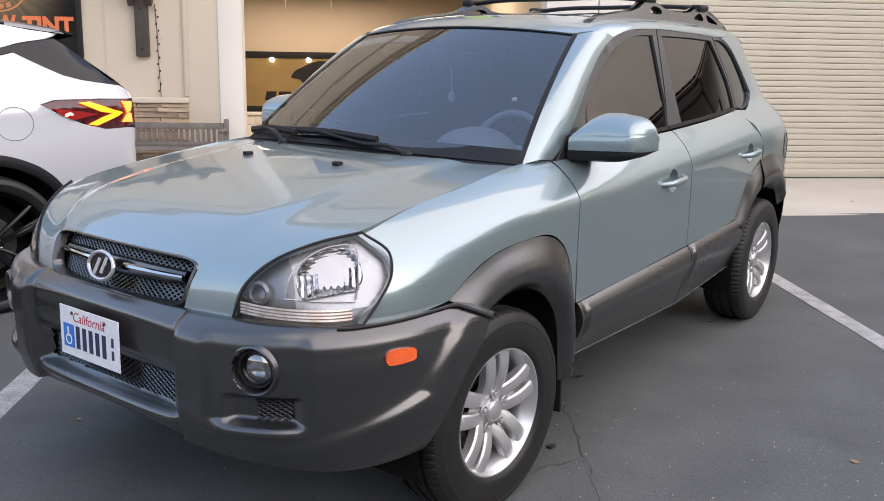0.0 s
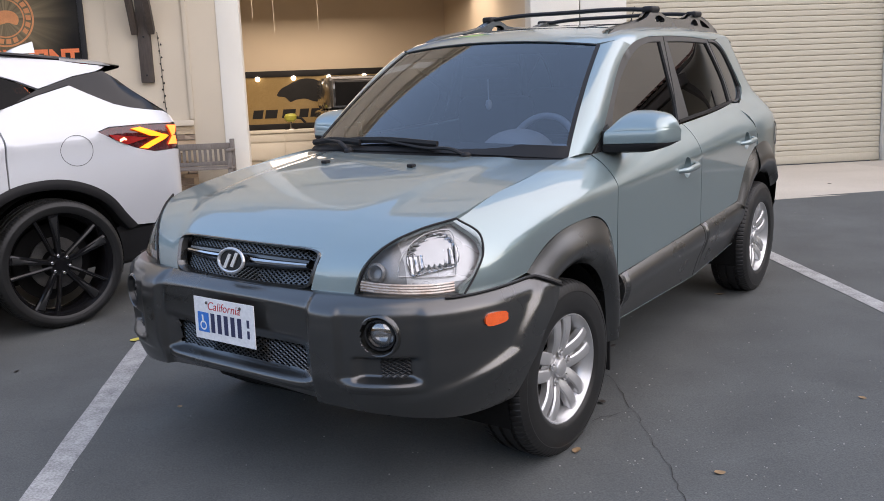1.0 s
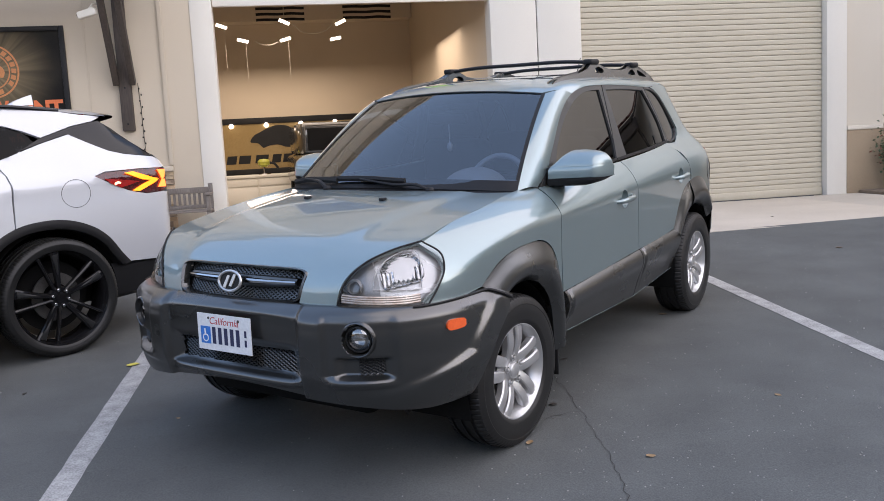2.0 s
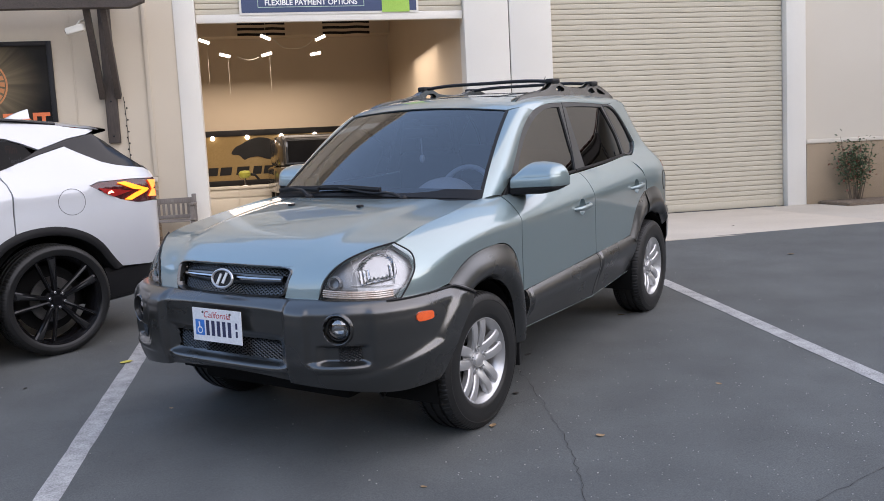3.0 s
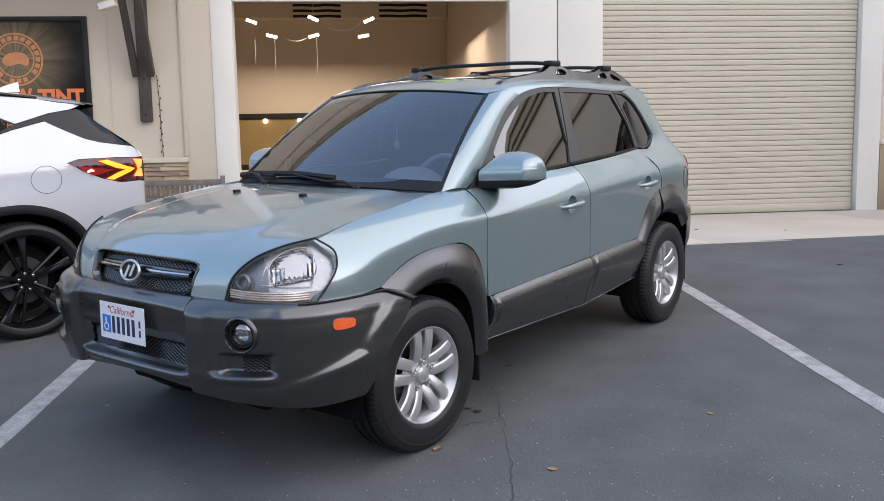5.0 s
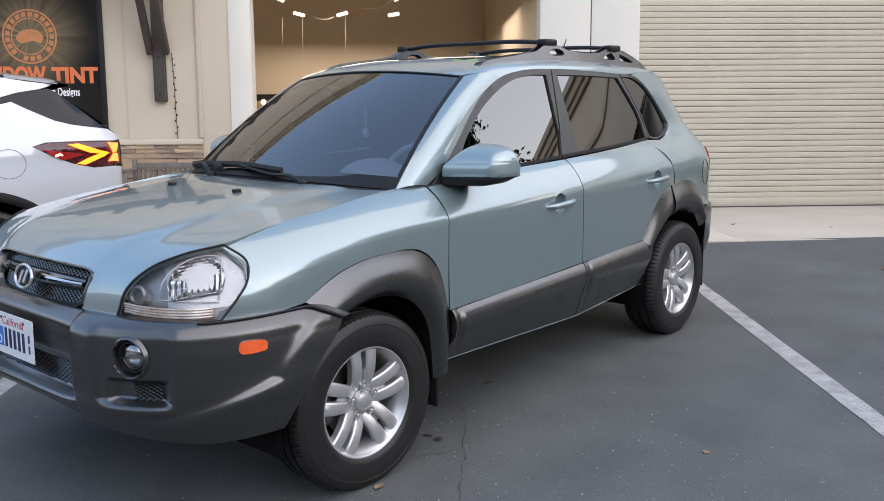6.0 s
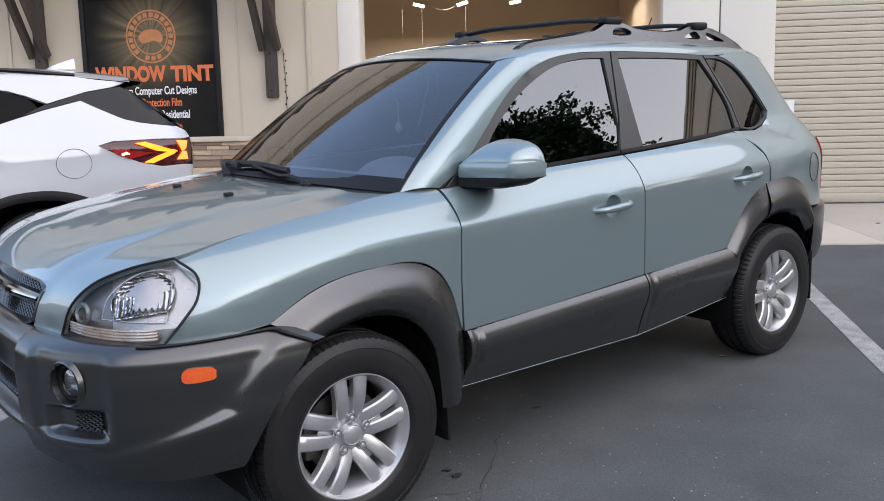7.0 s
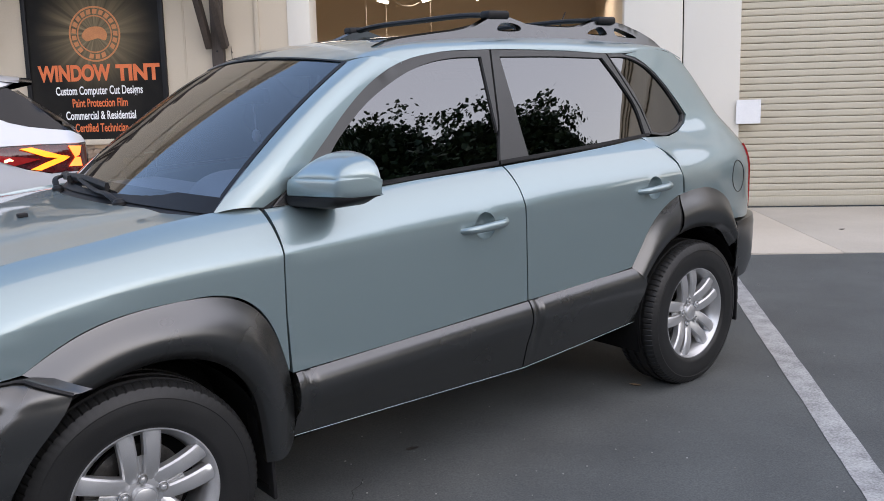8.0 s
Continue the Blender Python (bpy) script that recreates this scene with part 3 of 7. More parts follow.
crown = spline((0.0, 1.574), (0.04, 1.600), (0.10, 1.622), (0.2, 1.640), (0.4, 1.652), (0.7, 1.645), (0.88, 1.605), (0.96, 1.570), (1.0, 1.540))
bm = bmesh.new()
rows = []
for k in range(37):
    t = k / 36
    yo, yc = 1.142 + (2.88 - 1.142) * t, 0.897 + (2.915 - 0.897) * t
    o = rail(yo)
    row = []
    for j in range(-16, 17):
        a = j / 16 * math.pi / 2
        x = o.x * abs(math.sin(a)) ** (2 / 2.5) * (1 if j > 0 else -1)
        s = abs(x) / o.x
        z = o.z + (crown(t) - o.z) * max(0.0, math.cos(a)) ** (2 / 2.5)
        row.append(Vector((x, yc + (yo - yc) * s**15, z)))
    rows.append(row)
gap = [roof_front(p.x) - p for p in rows[0]]
for k in range(14):
    f0 = (1 - k / 14) ** 2
    rows[k] = [p + Vector((0, g.y, g.z)) * f0 for p, g in zip(rows[k], gap)]
rows.insert(0, [p + Vector((0, 0.004, -0.012)) for p in rows[0]])
grid(bm, rows)
bmesh.ops.recalc_face_normals(bm, faces=bm.faces[:])
if sum(fc.normal.z for fc in bm.faces) < 0:
    bmesh.ops.reverse_faces(bm, faces=bm.faces[:])
part("roof", bm, PAINT, suv)

# -- glazing --
bm = bmesh.new()
grid(bm, [[screen(i, t) for i in range(29)] for t in np.linspace(0, 1, 13)])
bmesh.ops.recalc_face_normals(bm, faces=bm.faces[:])
windscreen = part("windscreen", bm, SHIELD, suv, "dark tinted laminated windscreen")
windscreen.visible_shadow = False
bm = bmesh.new()        # black border round the screen
loop = [screen(i, 0, 0.003) for i in range(29)] + [screen(28, t, 0.003) for t in np.linspace(0, 1, 13)[1:]] + [screen(i, 1, 0.003) for i in range(27, -1, -1)] + [screen(0, t, 0.003) for t in np.linspace(1, 0, 13)[1:-1]]
mid_p = sum(loop, Vector()) / len(loop)
inner = []
for p in loop:
    d = mid_p - p
    deep = 0.02 if len(inner) > 28 else 0.17      # a broad dark band along the foot
    inner.append(p + Vector((d.x * 0.022, d.y * deep, d.z * deep)) + Vector((0, -0.0025, 0.003)))
outer = [p - (mid_p - p) * 0.006 for p in loop]
grid(bm, [outer, inner], close=True)
bmesh.ops.recalc_face_normals(bm, faces=bm.faces[:])
part("screen_seal", bm, BLACK, windscreen, "black rubber seal")

WIN_1 = rounded([(0.70, 1.128), (0.785, 1.255), (0.857, 1.321), (0.957, 1.396), (1.061, 1.453), (1.168, 1.499), (1.279, 1.529), (1.418, 1.544), (1.532, 1.544), (1.535, 1.332), (1.541, 1.140)], 0.03, (0, 8, 10))
WIN_2 = rounded([(1.630, 1.543), (1.943, 1.538), (2.245, 1.526), (2.344, 1.408), (2.414, 1.306), (2.443, 1.178), (1.675, 1.148)], 0.03, (0, 2, 5, 6))
WIN_3 = rounded([(2.298, 1.530), (2.424, 1.525), (2.552, 1.484), (2.688, 1.380), (2.793, 1.254), (2.776, 1.222), (2.70, 1.188), (2.556, 1.178), (2.50, 1.192), (2.43, 1.36)], 0.03, (0, 4, 5, 7, 8))
FRAME_F = [(0.53, 1.095), (0.937, 1.118), (1.505, 1.134), (1.548, 1.30), (1.582, 1.571), (1.3, 1.565), (1.142, 1.536), (0.99, 1.468), (0.867, 1.381), (0.748, 1.276), (0.60, 1.152)]
FRAME_R = [(1.515, 1.134), (2.0, 1.150), (2.39, 1.166), (2.485, 1.182), (2.44, 1.30), (2.36, 1.42), (2.275, 1.545), (1.966, 1.561), (1.592, 1.571), (1.558, 1.30)]
FRAME_Q = [(2.492, 1.180), (2.60, 1.165), (2.70, 1.178), (2.775, 1.21), (2.808, 1.25), (2.76, 1.315), (2.69, 1.39), (2.62, 1.452), (2.55, 1.497), (2.48, 1.527), (2.38, 1.543), (2.285, 1.545), (2.37, 1.42), (2.45, 1.30)]
for nm, outline, hole in (("window_frame", FRAME_F, WIN_1), ("window_frame", FRAME_R, WIN_2), ("window_frame", FRAME_Q, WIN_3)):
    both(nm, panel(outline, cabin_side, 0.05, [hole], 0.016, 0.002), FRAME_GREY, suv, "charcoal window surround")
for outline in (WIN_1, WIN_2, WIN_3):
    for ob in both("side_window", panel(outline, cabin_side, 0.08, depth=0.0, lift=-0.008), TINTED, suv, "dark tinted side glass"):
        ob.visible_shadow = False
for outline in ([(0.93, 1.117), (1.2, 1.126), (1.50, 1.136), (1.50, 1.150), (1.2, 1.14), (0.93, 1.131)], [(1.51, 1.136), (2.0, 1.152), (2.46, 1.172), (2.46, 1.186), (2.0, 1.166), (1.51, 1.150)]):
    both("belt_strip", panel(outline, cabin_side, 0.05, depth=0.02, lift=0.012), BLACK, suv, "black rubber belt strip")

# -- grey cladding --
def flare(outer, inner, bulge, base, lip=0.05):
    bm = bmesh.new()
    n = 44
    a, b = track(outer, n), track(inner, n)
    rows = []
    for p, q in zip(a, b):
        w0 = base(p.x, p.y).x + 0.001
        w1 = flank_width(min(2.9, max(-0.2, q.x)), 0.72) + 0.012
        row = [Vector((w0 - 0.012, p.x, p.y))]
        for k in range(13):
            s = k / 12
            c = p.lerp(q, s)
            x = w0 + (w1 - w0) * s + bulge * max(0.0, math.sin(math.pi * s**1.5)) ** 0.8
            row.append(Vector((x, c.x, c.y)))
        away = (q - p).normalized() * 0.012
        row.append(Vector((w1 - 0.012, q.x + away.x, q.y + away.y)))
        row.append(Vector((w1 - lip, q.x + away.x * 0.5, q.y + away.y * 0.5)))
        rows.append(row)
    for _ in range(9):
        rows = [rows[0]] + [[(a * 0.25 + b * 0.5 + c * 0.25) for a, b, c in zip(rows[i - 1], rows[i], rows[i + 1])] for i in range(1, len(rows) - 1)] + [rows[-1]]
    grid(bm, rows)
    bmesh.ops.recalc_face_normals(bm, faces=bm.faces[:])
    if sum(fc.normal.x for fc in bm.faces) < 0:
        bmesh.ops.reverse_faces(bm, faces=bm.faces[:])
    return bm


def fender_base(y, z):
    return flank(*on_flank(y, z))


both("front_arch_cladding", flare(F_ARCH + [(0.487, 0.52), (0.490, 0.36)], F_ARCH_IN + [(0.384, 0.36), (0.386, 0.33)], 0.034, fender_base), CLAD, suv)
both("rear_arch_cladding", flare(R_ARCH[5:], R_ARCH_IN[5:], 0.032, quarter), CLAD, suv)
both("rear_door_arch_cladding", flare(R_ARCH[:6], R_ARCH_IN[:6], 0.024, fender_base), CLAD, suv)


def sill_cladding(y0, y1, top0, top1, low0, low1, lead):
    bm = bmesh.new()
    rows = []
    n = 84
    for k in range(n + 1):
        s = k / n
        y = y0 + (y1 - y0) * s
        zt, zl = top0 + (top1 - top0) * s, low0 + (low1 - low0) * s
        w = flank_width(y, 0.6)
        step_in = 0.011 * bell(y, lead + 0.040, 0.016)
        prof = [(w - 0.012, zt), (w + 0.003, zt - 0.002), (w + 0.014, zt - 0.015), (w + 0.023, zt - 0.034), (w + 0.028, zt - 0.056), (w + 0.026, zt - 0.084), (w + 0.013, zt - 0.125), (w - 0.010, (zt + zl) / 2 - 0.04), (w - 0.034, zl + 0.02), (w - 0.038, zl + 0.004), (w - 0.046, zl), (w - 0.09, zl + 0.002)]
        rows.append([Vector((x - step_in * (1 if i in (1, 2, 3, 4, 5, 6) else 0), y, z)) for i, (x, z) in enumerate(prof)])
    vs = grid(bm, rows)
    bm.faces.new(vs[0])
    bm.faces.new(vs[-1][::-1])
    bmesh.ops.recalc_face_normals(bm, faces=bm.faces[:])
    return bm


both("front_door_cladding", sill_cladding(0.497, 1.524, 0.589, 0.616, 0.367, 0.335, 0.497), CLAD, suv)
both("rear_door_cladding", sill_cladding(1.531, 2.236, 0.617, 0.637, 0.335, 0.374, 1.531), CLAD, suv)
# thin body-paint tube along the sill seam, added to draw its highlight
both("sill_edge", tube([(flank_width(y, 0.6) - 0.041, y, z - 0.002) for y, z in ((0.50, 0.367), (0.9, 0.355), (1.3, 0.342), (1.53, 0.335), (1.9, 0.354), (2.236, 0.374))], 0.0012, 6), PAINT, suv)

# front bumper: one moulding, its pods, recesses and flares pressed into it
BUMP_OUT = spline((0.30, -0.075), (0.36, -0.03), (0.43, -0.008), (0.47, 0.0), (0.52, 0.012), (0.60, 0.015), (0.70, 0.017), (0.745, 0.012), (0.765, -0.003), (0.785, -0.035), (0.80, -0.07))


PLAN = [(0.868 * math.sin(a) ** (2 / 3.4), -0.2 - 0.672 * max(0.0, math.cos(a)) ** (2 / 2.8)) for a in np.linspace(0, math.pi / 2, 400)] + [(0.868, -0.2 + 0.11 * i / 20) for i in range(1, 21)]
RUN = np.concatenate([[0], np.cumsum([math.dist(a, b) for a, b in zip(PLAN, PLAN[1:])])])
PLAN = np.array(PLAN)


def plan_at(r):
    return float(np.interp(r, RUN, PLAN[:, 0])), float(np.interp(r, RUN, PLAN[:, 1]))


flare_line = spline((0.28, -0.47), (0.45, -0.455), (0.537, -0.445), (0.60, -0.425), (0.665, -0.372), (0.76, -0.285), (0.8, -0.25))


def bumper_at(r, z):
    """r runs round the plan from the middle (0) to the wheel arch."""
    sg = 1 if r >= 0 else -1
    r = abs(r)
    (x, y), (xa, ya), (xb, yb) = plan_at(r), plan_at(max(0, r - 0.02)), plan_at(r + 0.02)
    n = Vector((yb - ya, xa - xb, 0)).normalized() if r > 0.02 else Vector((0, -1, 0))
    d = BUMP_OUT(z)
    d += 0.028 / (1 + math.exp(-(x - 0.375) / 0.0035)) * bell(z, 0.56, 0.24)                    # side pods stand proud
    d -= 0.016 * bell(x, 0, 0.34) * (1 / (1 + math.exp(-(z - 0.612) / 0.005))) * (1 / (1 + math.exp((z - 0.738) / 0.006)))
    d -= 0.050 * bell(x, 0, 0.352, 16) * bell(z, 0.556, 0.062)                                     # lower intake
    d += 0.018 * bell(z, 0.476, 0.020) * bell(x, 0, 0.368, 24)                                      # lip under the intake
    d -= 0.014 * bell(x, 0.60, 0.118, 14) * bell(z, 0.632, 0.128, 14)                                  # its flat field
    d -= 0.030 * bell(x, 0.615, 0.085, 10) * bell(z, 0.553, 0.040, 8)                                  # scoop below it
    d += 0.010 * bell(x, 0.585, 0.125) * bell(z, 0.500, 0.022)
    over = max(0.0, y + 0.40)
    d += 0.010 * min(1.0, over / 0.16) ** 1.5 * bell(z, 0.60, 0.22)                            # swells into the arch
    ridge = 0.565 + 0.33 * (y + 0.44)
    low_swell = min(1.0, max(0.0, (x - 0.62) / 0.14)) / (1 + math.exp(min(40.0, max(-40.0, (z - ridge) / 0.008))))
    arch_swell = 1 / (1 + math.exp(min(40.0, max(-40.0, (flare_line(z) - y) / 0.010))))
    d += 0.019 * max(low_swell, arch_swell) * bell(z, 0.58, 0.25)
    p = Vector((x, y, z)) + n * d
    p.x *= sg
    return p


arch_end = spline((0.28, -0.425), (0.36, -0.405), (0.45, -0.371), (0.6, -0.284), (0.70, -0.180), (0.72, -0.155))


def bumper_top(y):
    return 0.790 - 0.016 * min(1.0, max(0.0, (y + 0.88) / 0.25)) - max(0.0, (y + 0.285) * 0.52)


def bumper_low(x, y):
    return 0.442 + 0.004 * bell(x, 0, 0.34) - 0.080 * min(1.0, (x / 0.8) ** 2)


FOG = bumper_at(float(np.interp(0.605, PLAN[:390, 0], RUN[:390])), 0.668)
COLS = 150
rows = []
for k in range(79):
    t = k / 78
    row = []
    for j in range(-COLS, COLS + 1):
        f0 = abs(j) / COLS
        z = 0.388 + 0.385 * t
        for _ in range(4):
            reach = float(np.interp(arch_end(z), PLAN[200:, 1], RUN[200:]))
            r = reach * f0
            x, y = plan_at(r)
            z = bumper_low(x, y) + (bumper_top(y) - bumper_low(x, y)) * t
        row.append(bumper_at(math.copysign(r, j if j else 1), z))
    rows.append(row)
for back in (0.03, 0.07):
    rows.append([p + Vector((-0.3 * back * (1 if p.x > 0 else -1) * min(1, abs(p.x) / 0.5), back * 0.8, -0.004)) for p in rows[78]])
rows.insert(0, [p + Vector((-0.05 * p.x, 0.06, 0.004)) for p in rows[0]])
seam = [p for p in rows[78] if p.x > 0.77]
bm = bmesh.new()
grid(bm, rows)
open_faces = []
for fc in bm.faces:
    c = fc.calc_center_median()
    if abs(c.x) < 0.322 and 0.512 < c.z < 0.600 or math.hypot((abs(c.x) - FOG.x) * 1.12, c.z - FOG.z) < 0.060:
        open_faces.append(fc)
bmesh.ops.delete(bm, geom=open_faces, context="FACES")
bmesh.ops.recalc_face_normals(bm, faces=bm.faces[:])
if sum(fc.normal.y for fc in bm.faces) > 0:
    bmesh.ops.reverse_faces(bm, faces=bm.faces[:])
bumper = part("front_bumper", bm, CLAD, suv, "", 50)
both("bumper_seam", tube([p + Vector((0.004 if p.y > -0.30 else 0, 0, 0.004)) for p in seam], [0.0035 + 0.003 * soft(p.y, -0.34, -0.26) for p in seam], 6), BLACK, suv, "black gap above the bumper")
part("intake_back", block(-0.45, 0.45, -0.78, -0.70, 0.42, 0.68), UNDER, bumper)


def mesh_weave(x0, x1, z0, z1, y_at, pitch=0.026, thick=0.0031):
    """A diamond grid of thin bars."""
    bm = bmesh.new()
    for sg in (1, -1):
        k = x0 - (z1 - z0) * 2
        while k < x1 + (z1 - z0) * 2:
            seg = []
            for i in range(25):
                z = z0 + (z1 - z0) * i / 24
                x = k + sg * (z - z0) * 1.55
                if x0 <= x <= x1:
                    seg.append(Vector((x, y_at(x, z), z)))
            if len(seg) > 2:
                add(bm, tube(seg[::2] if len(seg) > 6 else seg, thick, 4, caps=False))
            k += pitch
    return bm


part("intake_mesh", mesh_weave(-0.36, 0.36, 0.492, 0.622, lambda x, z: -0.836 + 0.10 * x * x), CLAD, bumper, "dark diamond mesh")
for sg in (1, -1):
    part("side_mesh", mesh_weave(sg * 0.645 - 0.045, sg * 0.645 + 0.045, 0.522, 0.600, lambda x, z: bumper_at(float(np.interp(abs(x), PLAN[:390, 0], RUN[:390])), z).y - 0.004, 0.02), TRIM, bumper, "dark diamond mesh")
    # fog lamp: a round plastic cup let into the bumper, the lamp facing ahead at its bottom
    fog_m = Matrix.Translation((sg * FOG.x, FOG.y, FOG.z)) @ Vector((sg * 0.30, -0.95, 0.0)).normalized().to_track_quat("Z", "Y").to_matrix().to_4x4()
    cup = part("fog_cup", lathe([(-0.014, 0.074), (0.000, 0.069), (0.002, 0.065), (-0.001, 0.062), (-0.024, 0.059), (-0.054, 0.050)], 40, "Z"), CLAD, bumper, "round plastic fog lamp cup", 35, fog_m)
    fog_m = fog_m @ Matrix.Translation((0, 0, 0.014))
    fog = part("fog_lamp", lathe([(-0.036, 0.054), (-0.031, 0.052), (-0.031, 0.047), (-0.040, 0.045)], 36, "Z"), TRIM, bumper, "round clear fog lamp with a dark ring", 35, fog_m)
    fog_lens = lathe([(-0.040, 0.047), (-0.030, 0.038), (-0.025, 0.02), (-0.023, 0.0)], 32, "Z")
    bmesh.ops.recalc_face_normals(fog_lens, faces=fog_lens.faces[:])
    if sum(fc.normal.z for fc in fog_lens.faces) < 0:
        bmesh.ops.reverse_faces(fog_lens, faces=fog_lens.faces[:])
    part("lens", fog_lens, FOG_GLASS, fog, "clear glass lens")
    part("reflector", lathe([(-0.042, 0.048), (-0.058, 0.034), (-0.066, 0.016), (-0.068, 0.0)], 32, "Z"), REFLECTOR, fog)
both("side_marker", panel(rounded([(-0.552, 0.670), (-0.548, 0.706), (-0.480, 0.702), (-0.474, 0.683), (-0.482, 0.669)], 0.01), lambda y, z: bumper_at(float(np.interp(y, PLAN[100:, 1], RUN[100:])), z), 0.02, depth=0.02, lift=0.009), LENS_AMBER, suv, "orange side marker lens")

# rear bumper
bm = bmesh.new()
rows = []
for z, out in ((0.40, -0.06), (0.43, -0.01), (0.50, 0.012), (0.60, 0.018), (0.69, 0.02), (0.725, 0.014), (0.735, -0.02)):
    row = []
    for k in range(-30, 31):
        a = k / 30 * math.pi / 2 * 0.985
        s, c = abs(math.sin(a)) ** (2 / 5.5), math.cos(a) ** (2 / 5.0)
        x, y = 0.852 * s * (1 if k >= 0 else -1), 2.3 + 1.10 * c
        if y < 2.955:
            y = 2.955 - 0.02 * (z < 0.5)
            x = math.copysign(min(abs(x), 0.852), x)
        n = Vector((math.copysign(s**2, x), c**2, 0)).normalized()
        p = Vector((x, y, z)) + n * out
        row.append(p)
    rows.append(row)
grid(bm, rows)
bmesh.ops.recalc_face_normals(bm, faces=bm.faces[:])
part("rear_bumper", bm, CLAD, suv)

# -- grille --
bm = bmesh.new()
rows = []
for inset, deep in ((-0.003, 0.002), (0.0, -0.004), (0.010, -0.006), (0.022, 0.003), (0.030, 0.03)):
    loop = []
    mid_u = (GRILLE_LOW + GRILLE_U) / 2
    for i in range(180):
        u, gx = grille_rim(2 * math.pi * (i + 0.5) / 180)
        p = bonnet(mid_u + (u - mid_u) * (1 - inset * 2.4), gx * (1 - inset * 2))
        loop.append(p + Vector((0, deep, 0)))
    rows.append(loop)
grid(bm, rows, close=True)
bmesh.ops.recalc_face_normals(bm, faces=bm.faces[:])
grille = part("grille", bm, CLAD, suv, "charcoal grille surround with diamond mesh")


def grille_y(x, z):
    return -0.805 + 0.30 * x * x + (z - 0.80) * 0.38


bm = bmesh.new()
grid(bm, [[(x, grille_y(x, z) + 0.012, z) for x in np.linspace(-0.35, 0.35, 20)] for z in np.linspace(0.77, 0.93, 6)])
part("backing", bm, UNDER, grille)
part("mesh", mesh_weave(-0.325, 0.325, 0.868, 0.918, grille_y, 0.022, 0.0032), CLAD, grille)
part("mesh", mesh_weave(-0.315, 0.315, 0.784, 0.842, grille_y, 0.022, 0.0032), CLAD, grille)
bm = bmesh.new()
rows = []
for x in np.linspace(-0.30, 0.30, 41):
    h = 0.016 + 0.007 * (1 - (abs(x) / 0.30) ** 2)
    yb = grille_y(x, 0.856) - 0.018
    rows.append([Vector((x, yb + 0.03, 0.856 + h)), Vector((x, yb + 0.004, 0.856 + h)), Vector((x, yb - 0.004, 0.856 + h * 0.4)), Vector((x, yb - 0.004, 0.856 - h * 0.4)), Vector((x, yb + 0.004, 0.856 - h)), Vector((x, yb + 0.03, 0.856 - h))])
grid(bm, rows)
bmesh.ops.recalc_face_normals(bm, faces=bm.faces[:])
part("grille_bar", bm, CLAD, grille)
for sg in (1, -1):
    part("chrome_strip", tube([(sg * x, grille_y(x, 0.856) - 0.024, 0.858) for x in np.linspace(0.06, 0.30, 14)], [0.014 - 0.005 * i / 13 for i in range(14)], 10, 1.0, (0, 1, 0)), CHROME, grille, "chrome grille strip")
badge_m = pose(0, -0.838, 0.858, 90 - 14, 0, 0)
part("badge_plate", flat_shape(ring(0.062, 48, ry=0.040), 0.008), BLACK, grille, "", 35, badge_m)
oval = [Vector((0.062 * math.cos(a * math.tau / 48), 0.0405 * math.sin(a * math.tau / 48), 0.010)) for a in range(49)]
part("badge_ring", tube(oval, 0.006, 8, caps=False), ALLOY, grille, "silver oval badge", 35, badge_m)
for dx in (-0.017, 0.017):
    part("badge_bar", flat_shape([(dx - 0.018, -0.024 + 0.2 * dx), (dx - 0.003, -0.026 + 0.2 * dx), (dx + 0.018, 0.024 + 0.2 * dx), (dx + 0.003, 0.026 + 0.2 * dx)], 0.013), ALLOY, grille, "", 35, badge_m)

# -- headlamps --
LAMP_LOW = [(0.498, -0.776, 0.782), (0.58, -0.751, 0.774), (0.66, -0.711, 0.769), (0.74, -0.652, 0.768), (0.797, -0.588, 0.772)]
LAMP_TOP = [(0.504, -0.772, 0.80), (0.522, -0.752, 0.864), (0.570, -0.70, 0.930), (0.638, -0.612, 0.974), (0.718, -0.502, 1.0)]
LAMP_OUT = [(0.797, -0.588, 0.772), (0.808, -0.532, 0.83), (0.804, -0.478, 0.89), (0.786, -0.462, 0.940), (0.718, -0.502, 1.0)]


def lamp_sheet(push, nu=26, nv=14, u0=0.0, u1=1.0, v0=0.0, v1=1.0):
    low, top, end = track(LAMP_LOW, 40), track(LAMP_TOP, 40), track(LAMP_OUT, 40)
    n = Vector((0.62, -0.72, 0.3)).normalized()
    rows = []
    for j in range(nv + 1):
        v = v0 + (v1 - v0) * j / nv
        row = []
        for i in range(nu + 1):
            u = u0 + (u1 - u0) * i / nu
            a = low[0].lerp(low[40], u) * 0 + low[round(u * 40)]
            b = top[round(u * 40)]
            p = a.lerp(b, v)
            e = end[round(v * 40)] - end[0].lerp(end[40], v)
            p = p + e * u**3
            p += n * (0.020 * max(0.0, math.sin(math.pi * u) * math.sin(math.pi * v)) ** 0.7 + push)
            row.append(p)
        rows.append(row)
    bm = bmesh.new()
    grid(bm, rows)
    bmesh.ops.recalc_face_normals(bm, faces=bm.faces[:])
    if sum(fc.normal.y for fc in bm.faces) > 0:
        bmesh.ops.reverse_faces(bm, faces=bm.faces[:])
    return bm


def lamp_point(u, v, push):
    low, top = track(LAMP_LOW, 40), track(LAMP_TOP, 40)
    n = Vector((0.62, -0.72, 0.3)).normalized()
    p = low[round(u * 40)].lerp(top[round(u * 40)], v)
    return p + n * (0.020 * max(0.0, math.sin(math.pi * u) * math.sin(math.pi * v)) ** 0.7 + push)


